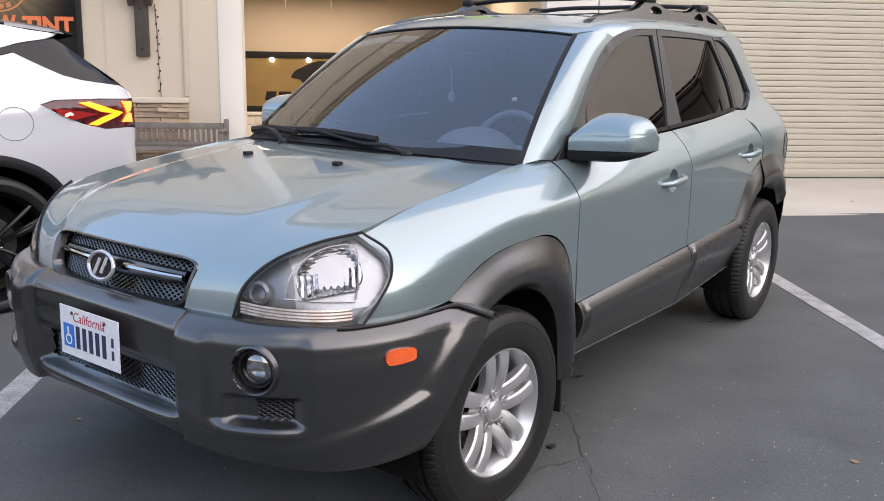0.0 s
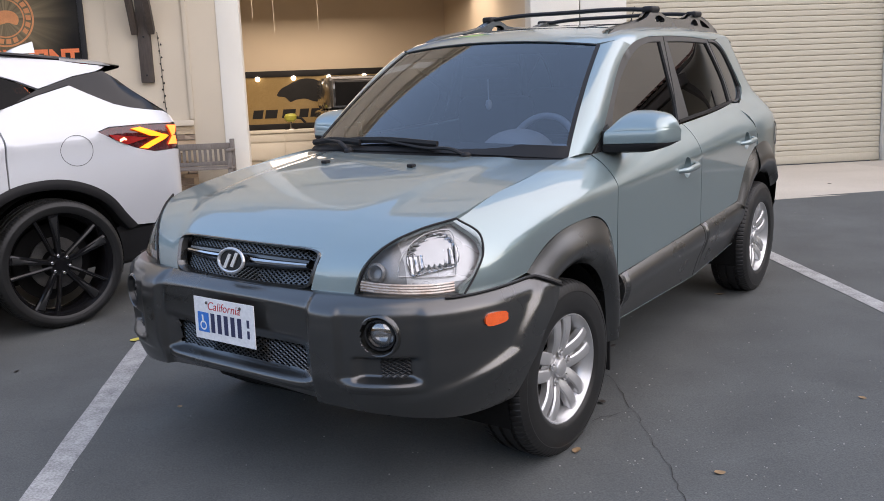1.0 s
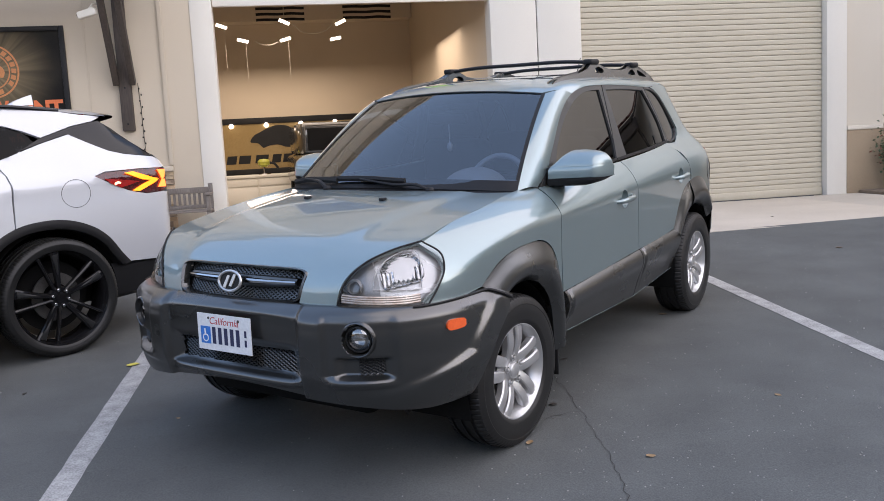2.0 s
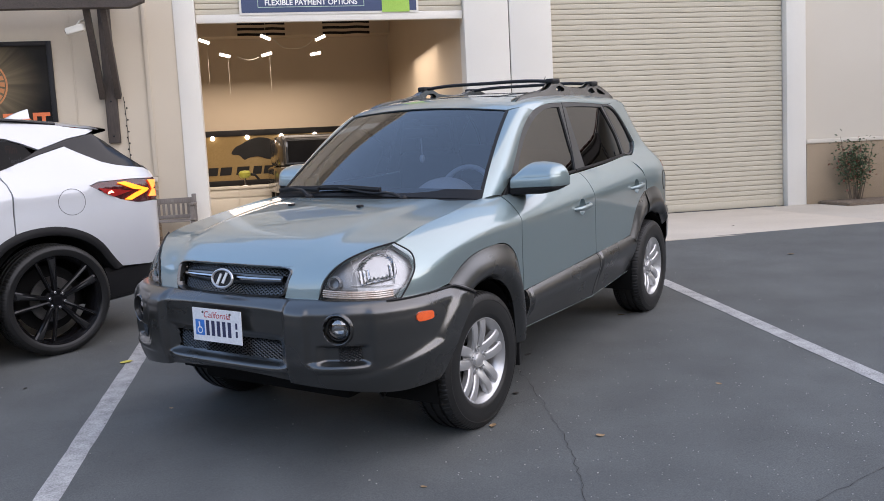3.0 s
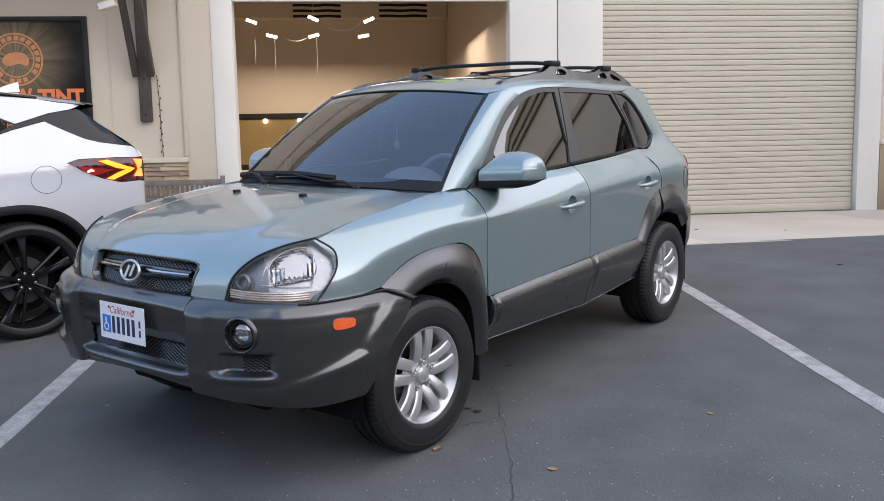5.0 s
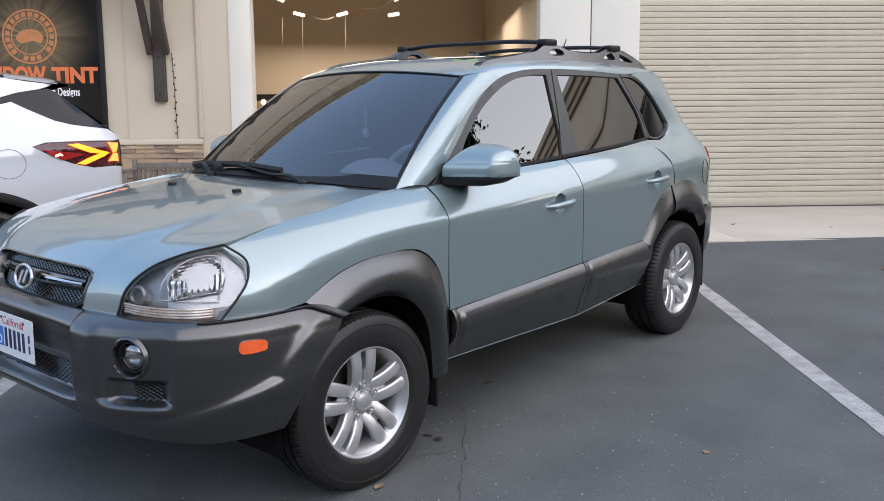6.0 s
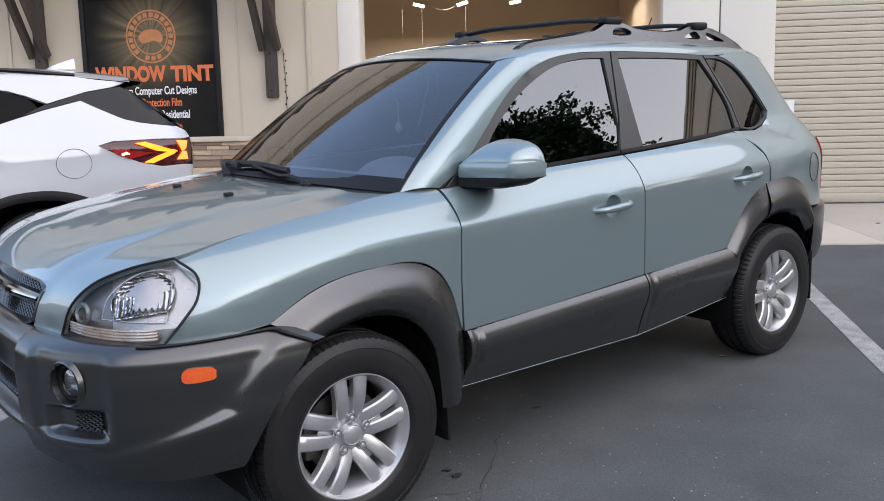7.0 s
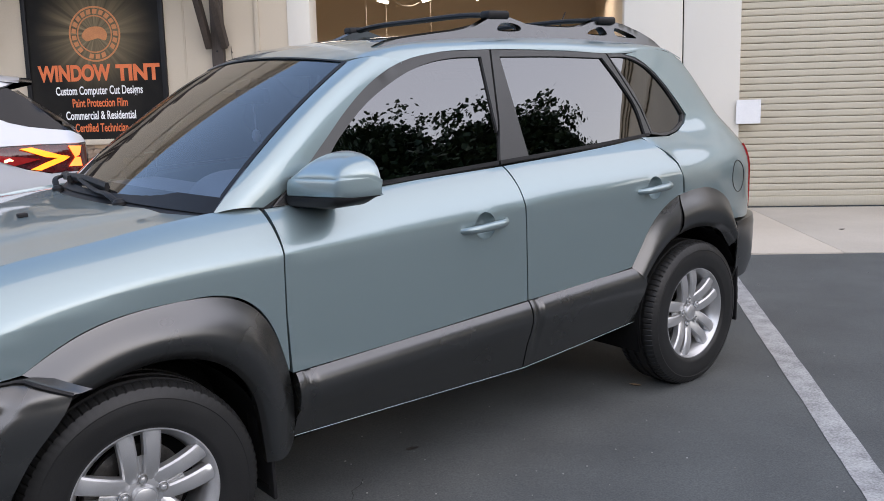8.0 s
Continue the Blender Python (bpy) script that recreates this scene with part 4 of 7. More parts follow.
for sg in (1, -1):
    def side(bm):
        return bm if sg > 0 else flipped_copy(bm)
    headlamp = part("headlamp", side(lamp_sheet(-0.055)), HOUSING, suv, "clear-lensed headlamp with chrome reflector")
    lens = part("lens", side(lamp_sheet(0.0, 40, 24)), CLEAR, headlamp, "clear polycarbonate lens")
    lens.visible_shadow = False
    low, top, end = track(LAMP_LOW, 20), track(LAMP_TOP, 20), track(LAMP_OUT, 20)
    rim_path = low + end[1:] + top[::-1][1:]
    rim_path = [p + Vector((0.002, -0.002, 0.0)) for p in rim_path]
    part("lamp_seal", side(tube(rim_path + rim_path[:1], 0.004, 6, caps=False)), BLACK, headlamp, "black gasket")
    # a pale box round the main reflector, outlined by its bright edge; the inner end stays smoked
    part("lamp_box", side(lamp_sheet(-0.048, 20, 12, 0.5, 1.0, 0.2, 1.0)), HOUSING_PALE, headlamp, "pale silver lamp box")
    edge = [lamp_point(u, v, -0.030) for u, v in ((0.45, 0.40), (0.51, 0.67), (0.63, 0.86), (0.80, 0.92), (0.94, 0.86), (0.98, 0.62), (0.96, 0.26), (0.72, 0.30), (0.45, 0.40))]
    part("box_edge", side(tube(track(edge[:7], 36) + track(edge[6:], 10)[1:], 0.0022, 6, caps=False)), HOUSING_PALE, headlamp)
    # main reflector: a D-shaped dished sheet with upright flutes and a bright rim
    dish = bmesh.new()
    mid, right, up = lamp_point(0.78, 0.57, -0.034), lamp_point(1.0, 0.57, -0.034) - lamp_point(0.56, 0.57, -0.034), lamp_point(0.78, 0.92, -0.034) - lamp_point(0.78, 0.22, -0.034)
    away = right.cross(up).normalized()
    if away.y > 0:
        away = -away
    rings = []
    for k in range(25):
        r = k / 24
        line = []
        for q in range(96):
            a = q * math.tau / 96
            x, y = math.cos(a), math.sin(a)
            y = max(y, -0.56)
            flute = 0.0026 * math.sin(30 * x * r) if y * r < 0.25 else 0.0024 * math.sin(44 * y * r)
            step = -0.010 if y * r > 0.25 else 0.0
            line.append(mid + right * (0.5 * x * r) + up * (0.5 * y * r) + away * (-0.022 * (1 - r * r) + flute + step))
        rings.append(line + line[:1])
    grid(dish, rings)
    bmesh.ops.remove_doubles(dish, verts=dish.verts[:], dist=0.00005)
    bmesh.ops.recalc_face_normals(dish, faces=dish.faces[:])
    if sum(fc.normal.y for fc in dish.faces) > 0:
        bmesh.ops.reverse_faces(dish, faces=dish.faces[:])
    part("reflector_bowl", side(dish), REFLECTOR, headlamp, "chromed fluted reflector")
    part("reflector_rim", side(tube([p + away * 0.001 for p in rings[-1]], 0.0022, 6, caps=False)), REFLECTOR, headlamp)
    # bezel with an outlined window, a small round lamp and the ribbed turn signal
    bz = lathe([(0.0, 0.020), (0.006, 0.026), (0.0, 0.034), (-0.006, 0.034)], 28, "Z")
    bz.transform(Matrix.Translation((0.548, -0.727, 0.846)) @ Vector((0.3, -0.93, 0.2)).normalized().to_track_quat("Z", "Y").to_matrix().to_4x4())
    part("inner_lamp", side(bz), HOUSING, headlamp)
    seg = track(LAMP_LOW, 60)
    rows = []
    for i in range(3, 56):
        base = seg[i] + Vector((-0.014, 0.020, 0))
        rows.append([base + Vector((0, -0.0035 * (j % 2), 0.006 + 0.0045 * j)) for j in range(9)])
    bm = bmesh.new()
    grid(bm, rows)
    bmesh.ops.recalc_face_normals(bm, faces=bm.faces[:])
    part("turn_signal", side(bm), TURN, headlamp, "ribbed clear turn signal", 10)

# -- wheels --
def tyre_mesh(rad, half, bead, cuts=84):
    t = half
    prof = [(-t * 0.86, bead), (-t * 0.98, bead + 0.02), (-t, (bead + rad) / 2), (-t * 0.95, rad - 0.03), (-t * 0.86, rad - 0.013), (-t * 0.74, rad - 0.004)]
    for c in (-0.45, -0.0, 0.45):
        prof += [(t * (c - 0.09), rad), (t * (c - 0.085), rad - 0.008), (t * (c + 0.085), rad - 0.008), (t * (c + 0.09), rad)]
    prof += [(t * 0.74, rad - 0.004), (t * 0.86, rad - 0.013), (t * 0.95, rad - 0.03), (t * 0.985, rad - 0.042), (t * 0.975, rad - 0.045), (t, (bead + rad) / 2 + 0.004), (t * 1.0, (bead + rad) / 2 - 0.012), (t * 0.98, bead + 0.024), (t * 0.975, bead + 0.020), (t * 0.94, bead + 0.010), (t * 0.86, bead)]

    def wobble(a, r, i):
        if abs(a) > t * 0.50 and r > rad - 0.024 and i % 5 == 0:
            return r - 0.0035
        return r

    return lathe(prof, cuts * 5, "X", wobble)


def rim_mesh(r):
    return lathe([(0.088, r + 0.004), (0.094, r + 0.007), (0.099, r + 0.004), (0.099, r - 0.004), (0.092, r - 0.009), (0.080, r - 0.014), (0.070, r - 0.024), (0.02, r - 0.036), (-0.09, r - 0.02)], 72, "X")


def spoke(r0, r1, w0, w1, off0, off1, x0, x1, angle, thick=0.03, bow=0.012):
    bm = bmesh.new()
    rows = []
    for k in range(11):
        s = k / 10
        r = r0 + (r1 - r0) * s
        o = off0 + (off1 - off0) * s
        w = w0 + (w1 - w0) * s**1.4
        x = x0 + (x1 - x0) * s + bow * math.sin(math.pi * s)
        rows.append([(x - thick, o - w, r), (x - 0.007, o - w, r), (x - 0.001, o - w * 0.78, r), (x + 0.003, o, r), (x - 0.001, o + w * 0.78, r), (x - 0.007, o + w, r), (x - thick, o + w, r)])
    grid(bm, rows)
    bmesh.ops.recalc_face_normals(bm, faces=bm.faces[:])
    if sum(fc.normal.x for fc in bm.faces) < 0:
        bmesh.ops.reverse_faces(bm, faces=bm.faces[:])
    bm.transform(pose(0, 0, 0, math.degrees(angle)))
    return bm


def wheel_at(parent, x, y, z, side, steer=0.0, turn=0.0):
    """A silver wheel with five pairs of spokes."""
    w = part("wheel", tyre_mesh(0.344, 0.113, 0.212), RUBBER, parent, "black tyre on a silver alloy wheel", 24)
    w.matrix_basis = pose(x, y, z, turn, 0, steer + (0 if side > 0 else 180))
    part("rim", rim_mesh(0.214), ALLOY, w, "silver alloy rim")
    for k in range(5):
        for sg in (1, -1):
            part("spoke", spoke(0.046, 0.207, 0.0225, 0.0265, sg * 0.0270, sg * 0.0395, 0.060, 0.084, k * 2 * math.pi / 5, 0.034, 0.014), ALLOY, w)
        part("web", spoke(0.035, 0.125, 0.016, 0.014, 0.0, 0.0, 0.050, 0.058, k * 2 * math.pi / 5, 0.02, 0.004), ALLOY, w)
    part("hub", lathe([(0.02, 0.076), (0.050, 0.074), (0.060, 0.066), (0.063, 0.055), (0.064, 0.030)], 40, "X"), ALLOY, w)
    part("centre_cap", lathe([(0.058, 0.039), (0.074, 0.038), (0.079, 0.034), (0.0782, 0.031), (0.0795, 0.029), (0.081, 0.0)], 36, "X"), ALLOY, w, "silver centre cap")
    for k in range(5):
        nut = lathe([(0.070, 0.0165), (0.074, 0.0150), (0.068, 0.0135)], 16, "X")
        nut.transform(pose(0, 0, 0, 72 * k) @ pose(0, 0, 0.058))
        part("nut_pocket", nut, ALLOY, w)
        nut = lathe([(0.068, 0.0138), (0.066, 0.010), (0.066, 0.0092), (0.080, 0.0085), (0.084, 0.0)], 12, "X")
        nut.transform(pose(0, 0, 0, 72 * k) @ pose(0, 0, 0.058))
        part("wheel_nut", nut, ALLOY, w)
    part("brake_disc", lathe([(-0.012, 0.08), (0.006, 0.08), (0.008, 0.09), (0.008, 0.142), (-0.012, 0.142)], 48, "X"), STEEL, w)
    part("caliper", block(-0.03, 0.03, -0.155, -0.085, -0.07, 0.06, 0.012), STEEL, w)
    # black disc added behind the spokes to paint in the shade there
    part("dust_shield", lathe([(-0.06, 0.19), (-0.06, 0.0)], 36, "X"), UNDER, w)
    return w


AXLE = 0.336
wheel_at(suv, 0.765, 0.0, AXLE, 1, -3.0, 0.0)
wheel_at(suv, -0.765, 0.0, AXLE, -1, -3.0, 20.0)
wheel_at(suv, 0.760, 2.63, AXLE, 1, 0.0, 10.0)
wheel_at(suv, -0.760, 2.63, AXLE, -1, 0.0, 50.0)

# wheel wells, flaps and the dark underside
for y0, y1, yc in ((-0.40, 0.42, 0.0), (2.22, 3.0, 2.63)):
    bm = bmesh.new()
    rows = []
    for x in (0.835, 0.5):
        rows.append([(x, yc + 0.40 * math.cos(a), 0.345 + 0.395 * math.sin(a)) for a in np.linspace(-0.3, math.pi + 0.3, 30)])
    vs = grid(bm, rows)
    bm.faces.new(vs[1])
    both("wheel_well", bm, UNDER, suv)
both("mud_flap", block(0.72, 0.865, 0.385, 0.398, 0.20, 0.52, 0.004), BLACK, suv, "black rubber mud flap")
both("mud_flap", block(0.70, 0.845, 3.0, 3.012, 0.22, 0.5, 0.004), BLACK, suv, "black rubber mud flap")
under = part("underbody", block(-0.66, 0.66, 0.44, 2.20, 0.27, 0.60, 0.03), UNDER, suv, "dark underbody")
for a in ((-0.47, 0.47, -0.58, 0.46, 0.26, 0.92, 0.03), (-0.49, 0.49, 2.18, 3.20, 0.28, 0.95, 0.03), (-0.78, 0.78, 0.52, 2.2, 0.602, 0.98, 0.02), (-0.66, 0.66, 0.10, 0.518, 0.86, 1.05, 0.02), (-0.60, 0.60, -0.42, 0.09, 0.80, 0.985, 0.05), (-0.66, 0.66, 2.21, 2.95, 0.78, 1.0, 0.02)):
    part("core", block(*a), UNDER, under)
part("tow_eye", tube([(0.60, -0.50, 0.36), (0.60, -0.53, 0.30), (0.60, -0.50, 0.27), (0.60, -0.46, 0.30)], 0.009, 8), BLACK, suv)

# cowl, washer jets, wipers
bm = bmesh.new()
rows = []
for k in range(5):
    t = k / 4
    rows.append([Vector((x, (0.158 + 0.150 * (abs(x) / 0.70) ** 2.3) * (1 - t) + t * (0.222 + 0.135 * (abs(x) / 0.70) ** 2.2), (1.096 - 0.012 * (abs(x) / 0.7) ** 2) + (0.025 - 0.010 * (abs(x) / 0.7) ** 2) * t)) for x in np.linspace(-0.70, 0.70, 25)])
grid(bm, rows)
bmesh.ops.recalc_face_normals(bm, faces=bm.faces[:])
part("cowl", bm, BLACK, suv, "black plastic cowl below the windscreen")
for x in (-0.235, 0.222):
    zj = bonnet(5.8, x).z - 0.002
    bm = block(x - 0.014, x + 0.014, -0.090, -0.060, zj, zj + 0.014, 0.004)
    part("washer_jet", bm, BLACK, suv)


def wiper(foot, elbow, tip, blade0, blade1):
    arm = part("wiper", tube(track([foot, foot.lerp(elbow, 0.25) + Vector((0, -0.012, 0.018)), elbow, tip], 16), [0.0125 - 0.0003 * i for i in range(17)], 8, 0.7), BLACK, suv, "black wiper arm and blade")
    part("blade", tube(track([blade0, blade0.lerp(blade1, 0.5) + Vector((0, -0.006, 0.012)), blade1], 14), 0.0095, 6, 1.7), BLACK, arm)
    part("pivot", lathe([(0, 0.024), (0.02, 0.022), (0.03, 0.012), (0.031, 0)], 16, "Z"), BLACK, arm, m=Matrix.Translation(foot - Vector((0, 0, 0.012))))


wiper(Vector((0.30, 0.205, 1.108)), Vector((0.10, 0.205, 1.136)), Vector((-0.14, 0.222, 1.162)), Vector((-0.46, 0.265, 1.150)), Vector((0.14, 0.226, 1.152)))
wiper(Vector((-0.34, 0.200, 1.110)), Vector((-0.48, 0.262, 1.150)), Vector((-0.58, 0.298, 1.152)), Vector((-0.69, 0.345, 1.130)), Vector((-0.30, 0.235, 1.150)))

# -- mirrors --
MIRROR_TALL = spline((0.0, 0.066), (0.05, 0.082), (0.12, 0.108), (0.22, 0.126), (0.4, 0.132), (0.65, 0.127), (0.8, 0.117), (0.9, 0.101), (0.97, 0.073), (1.0, 0.045))


def mirror_at(s):
    """Along the mirror's arm and head: x, front, back, underside and top of the painted cap."""
    x = 0.752 + 0.274 * s
    tip = max(0.0, (s - 0.72) / 0.28)
    zb = 1.128 + 0.03 * (x - 0.888)
    return x, min(0.744, 0.592 + 0.16 * (x - 0.86) + 0.125 * tip**3.2), 0.745, zb, zb + MIRROR_TALL(s)


def mirror_cap():
    rows = []
    for k in range(41):
        s = 1 - (1 - k / 40) ** 1.6
        x, yf, yb, zb, zt = mirror_at(s)
        zl = zb + min(0.056, 0.74 * (zt - zb))
        step = 0.005 * (1 - soft(s, 0.45, 0.8))       # the ledge dies out towards the tip
        line = [(yf + 0.008, zb), (yf + 0.001, zb + 0.005), (yf, zb + 0.020), (yf + 0.001, (zb + zl) / 2 + 0.008), (yf + 0.004, zl - 0.003), (yf + 0.005, zl), (yf + 0.006 + step, zl + 0.001)]
        y0 = yf + 0.006 + step
        for a in np.linspace(0.14, math.pi / 2, 12):
            line.append((y0 + (max(yb - 0.012, y0) - y0) * (1 - math.cos(a)), zl + 0.001 + (zt - zl) * math.sin(a)))
        line += [(yb, zt - 0.005), (yb, (zb + zt) / 2), (yb, zb)]
        rows.append([(x, y, z) for y, z in line])
    bm = bmesh.new()
    grid(bm, rows)
    bmesh.ops.recalc_face_normals(bm, faces=bm.faces[:])
    if sum(fc.normal.y for fc in bm.faces if fc.calc_center_median().y < 0.70) > 0:
        bmesh.ops.reverse_faces(bm, faces=bm.faces[:])
    return bm


def mirror_shell():
    rows = []
    for k in range(31):
        s = 1 - (1 - k / 30) ** 1.6
        x, yf, yb, zb, _ = mirror_at(s * 0.985)
        deep = 0.033 * (1 - max(0.0, (s - 0.55) / 0.45) ** 2.2) + 0.003
        rows.append([(x - 0.004, y, z) for y, z in ((yb, zb + 0.002), (yf + 0.010, zb + 0.002), (yf - 0.002, zb + 0.001), (yf - 0.002, zb - 0.35 * deep), (yf + 0.008, zb - 0.8 * deep), (yf + 0.026, zb - deep), (max(yb - 0.02, yf + 0.027), zb - deep), (yb, zb - 0.5 * deep), (yb, zb + 0.002))])
    bm = bmesh.new()
    vs = grid(bm, rows)
    bm.faces.new(vs[0])
    bm.faces.new(vs[-1][::-1])
    bmesh.ops.remove_doubles(bm, verts=bm.verts[:], dist=1e-5)
    bmesh.ops.recalc_face_normals(bm, faces=bm.faces[:])
    return bm


for side_mirror, sg in zip(both("door_mirror", mirror_cap(), PAINT, suv, "body-coloured door mirror"), (1, -1)):
    cup = mirror_shell()
    part("mirror_base", cup if sg > 0 else flipped_copy(cup), BLACK, side_mirror, "black lower shell")
    foot = block(0.730, 0.776, 0.590, 0.690, 1.086, 1.186, 0.014, segments=3)
    part("mirror_foot", foot if sg > 0 else flipped_copy(foot), BLACK, side_mirror)
    gl = flat_shape(ring(0.105, 40, ry=0.056), 0.002)
    gl.transform(pose(sg * 0.892, 0.750, 1.190, -90, 0, 0))
    part("mirror_glass", gl, CHROME, side_mirror)
    if sg < 0:
        side_mirror.location.x = 0.04
both("sail_panel", panel([(0.545, 1.10), (0.70, 1.11), (0.69, 1.20), (0.655, 1.19)], cabin_side, 0.03, depth=0.01, lift=0.008), TRIM, suv)

# -- door handles, fuel flap --
def handle_dish(y, z):
    """A shallow round recess behind the pull, its rim flush with the door skin."""
    bm = bmesh.new()
    rows = []
    for r in (1.02, 1.0, 0.93, 0.8, 0.6, 0.35, 0.06):
        deep = 0.042 * (1 - r**5) if r <= 1 else 0.0
        rows.append([fender_base(y + 0.050 * r * math.cos(a), z + 0.050 * r * math.sin(a)) + Vector((0.0006 - deep, 0, 0)) for a in np.linspace(0, 2 * math.pi, 32, endpoint=False)])
    vs = grid(bm, rows, close=True)
    bm.faces.new(vs[-1])
    bmesh.ops.recalc_face_normals(bm, faces=bm.faces[:])
    if sum(fc.normal.x for fc in bm.faces) < 0:
        bmesh.ops.reverse_faces(bm, faces=bm.faces[:])
    return bm


def handle_pull(y, z, wide):
    base = fender_base(y, z)
    return tube(track([base + Vector((-0.006, -wide * 0.52, -0.006)), base + Vector((0.020, -wide * 0.42, -0.003)), base + Vector((0.030, 0, 0.0)), base + Vector((0.022, wide * 0.38, 0.005)), base + Vector((-0.004, wide * 0.5, 0.007))], 22), [0.010 + 0.006 * math.sin(math.pi * i / 22) for i in range(23)], 12, 0.9, (1, 0, 0))


for y, z in HANDLES:
    pull, dish = handle_pull(y, z, 0.22), handle_dish(y, z)
    for p, d in ((pull, dish), (flipped_copy(pull), flipped_copy(dish))):
        h = part("door_handle", p, PAINT, suv, "body-coloured pull handle")
        part("handle_dish", d, PAINT, h)
flap_ring = track([quarter(3.0 + 0.062 * math.cos(a), 0.945 + 0.075 * math.sin(a)) + Vector((0.001, 0, 0)) for a in np.linspace(0, 2 * math.pi, 25)], 40)
part("fuel_flap", tube(flap_ring, 0.0018, 5, caps=False), TRIM, suv, "round fuel flap seam")

# -- roof rack --
def roof_z(x, y):
    t = min(1.0, max(0.0, (y - 0.897) / (2.93 - 0.897)))
    o = rail(min(2.88, max(1.142, y)))
    s = min(0.999, abs(x) / o.x) ** 1.25
    return o.z + (crown(t) - o.z) * math.sqrt(1 - s * s) ** 0.8


RAIL_LINE = [(1.10, 0.0), (1.14, 0.012), (1.2, 0.018), (1.34, 0.022), (1.48, 0.030), (1.60, 0.048), (1.69, 0.082), (1.77, 0.093), (1.83, 0.076), (1.89, 0.058), (2.0, 0.048), (2.14, 0.048), (2.24, 0.058), (2.31, 0.080), (2.37, 0.093), (2.45, 0.094), (2.54, 0.084), (2.66, 0.058), (2.76, 0.030), (2.83, 0.0), (2.83, -0.006), (1.95, -0.008), (1.10, -0.006)]
RAIL_HOLES = [rounded(h, 0.008) for h in ([(1.72, 0.030), (1.74, 0.058), (1.80, 0.062), (1.85, 0.046), (1.83, 0.028)], [(2.27, 0.026), (2.32, 0.052), (2.38, 0.062), (2.40, 0.028)], [(2.48, 0.026), (2.47, 0.062), (2.55, 0.050), (2.62, 0.026)])]


def rail_face(inset):
    def place(y, h):
        xc = 0.540 - 0.018 * max(0.0, y - 2.0) - inset
        return Vector((xc - 0.30 * h, y, roof_z(0.535 - 0.018 * max(0.0, y - 2.0), y) - 0.004 + h))
    return place


outer_face = panel(RAIL_LINE, rail_face(0.0), 0.03, RAIL_HOLES, depth=0.028, edge=0.015)
add(outer_face, panel(RAIL_LINE, rail_face(0.048), 0.03, RAIL_HOLES, depth=-0.024, edge=0.015))
both("roof_rail", outer_face, CLAD, suv, "charcoal roof rail")
for y in (1.735, 2.41):
    z = roof_z(0.5, y) + 0.086
    part("cross_bar", tube(track([(-0.50, y, z - 0.006), (-0.40, y, z + 0.004), (0, y, z + 0.010), (0.40, y, z + 0.004), (0.50, y, z - 0.006)], 20), 0.024, 10, 0.5), BLACK, suv, "black roof cross bar")
    for sg in (1, -1):
        part("bar_clamp", block(sg * 0.496 - 0.030, sg * 0.496 + 0.030, y - 0.060, y + 0.060, z - 0.020, z + 0.014, 0.012, segments=3), BLACK, suv)
part("aerial", tube([(0.0, 2.60, 1.61), (0.0, 2.66, 1.70), (0.0, 2.705, 1.775)], [0.008, 0.004, 0.003], 8), BLACK, suv)
part("sunroof_seam", tube([(x, y, roof_z(x, y)) for x, y in ((-0.36, 1.22), (-0.36, 1.48), (-0.36, 1.75), (0, 1.75), (0.36, 1.75), (0.36, 1.48), (0.36, 1.22), (0, 1.22), (-0.36, 1.22))], 0.005, 5), BLACK, suv)

# -- number plate --
plate = part("number_plate", flat_shape(rounded([(-0.152, -0.076), (0.152, -0.076), (0.152, 0.076), (-0.152, 0.076)], 0.05, (0, 1, 2, 3)), 0.003), surface("plate_white", (0.70, 0.71, 0.72), (0.78, 0.79, 0.80), 0.4, 0, 20, 90, 0.05), suv, "white metal number plate", 35, pose(0.0, -0.903, 0.653, 88, 0, 0))
INK_RED = surface("plate_red", (0.45, 0.03, 0.04), (0.5, 0.04, 0.05), 0.5, 0, 20, 90, 0)
INK_BLUE = surface("plate_blue", (0.02, 0.16, 0.52), (0.03, 0.19, 0.58), 0.5, 0, 20, 90, 0)
INK_NAVY = surface("plate_navy", (0.02, 0.025, 0.07), (0.03, 0.035, 0.09), 0.5, 0, 20, 90, 0)
PAPER = surface("ink_white", (0.74, 0.75, 0.76), (0.8, 0.8, 0.8), 0.5, 0, 20, 90, 0)
lettering("California", 0.031, INK_RED, plate, pose(0.0, 0.047, 0.003), "state_name", 0.0006, 0, 0.25)
part("badge_field", flat_shape([(-0.135, -0.05), (-0.078, -0.05), (-0.078, 0.022), (-0.135, 0.022)], 0.0008), INK_BLUE, plate, "blue access badge", 35, pose(0, 0, 0.003))
part("badge_wheel", flat_shape(ring(0.017, 24, -0.107, -0.026), 0.0006, [ring(0.012, 24, -0.107, -0.026)]), PAPER, plate, "", 35, pose(0, 0, 0.0040))
part("badge_figure", flat_shape([(-0.112, -0.016), (-0.104, -0.016), (-0.106, 0.012), (-0.114, 0.012)], 0.0006), PAPER, plate, "", 35, pose(0, 0, 0.0040))
for k in range(5):
    x = -0.058 + k * 0.034
    part("plate_bar", flat_shape([(x - 0.010, -0.048), (x + 0.010, -0.048), (x + 0.010, 0.022), (x - 0.010, 0.022)], 0.0008), INK_NAVY, plate, "", 35, pose(0, 0, 0.003))
for z in (-0.030, 0.008):
    part("plate_bar", flat_shape([(0.115, z - 0.014), (0.127, z - 0.014), (0.127, z + 0.014), (0.115, z + 0.014)], 0.0008), INK_NAVY, plate, "", 35, pose(0, 0, 0.003))
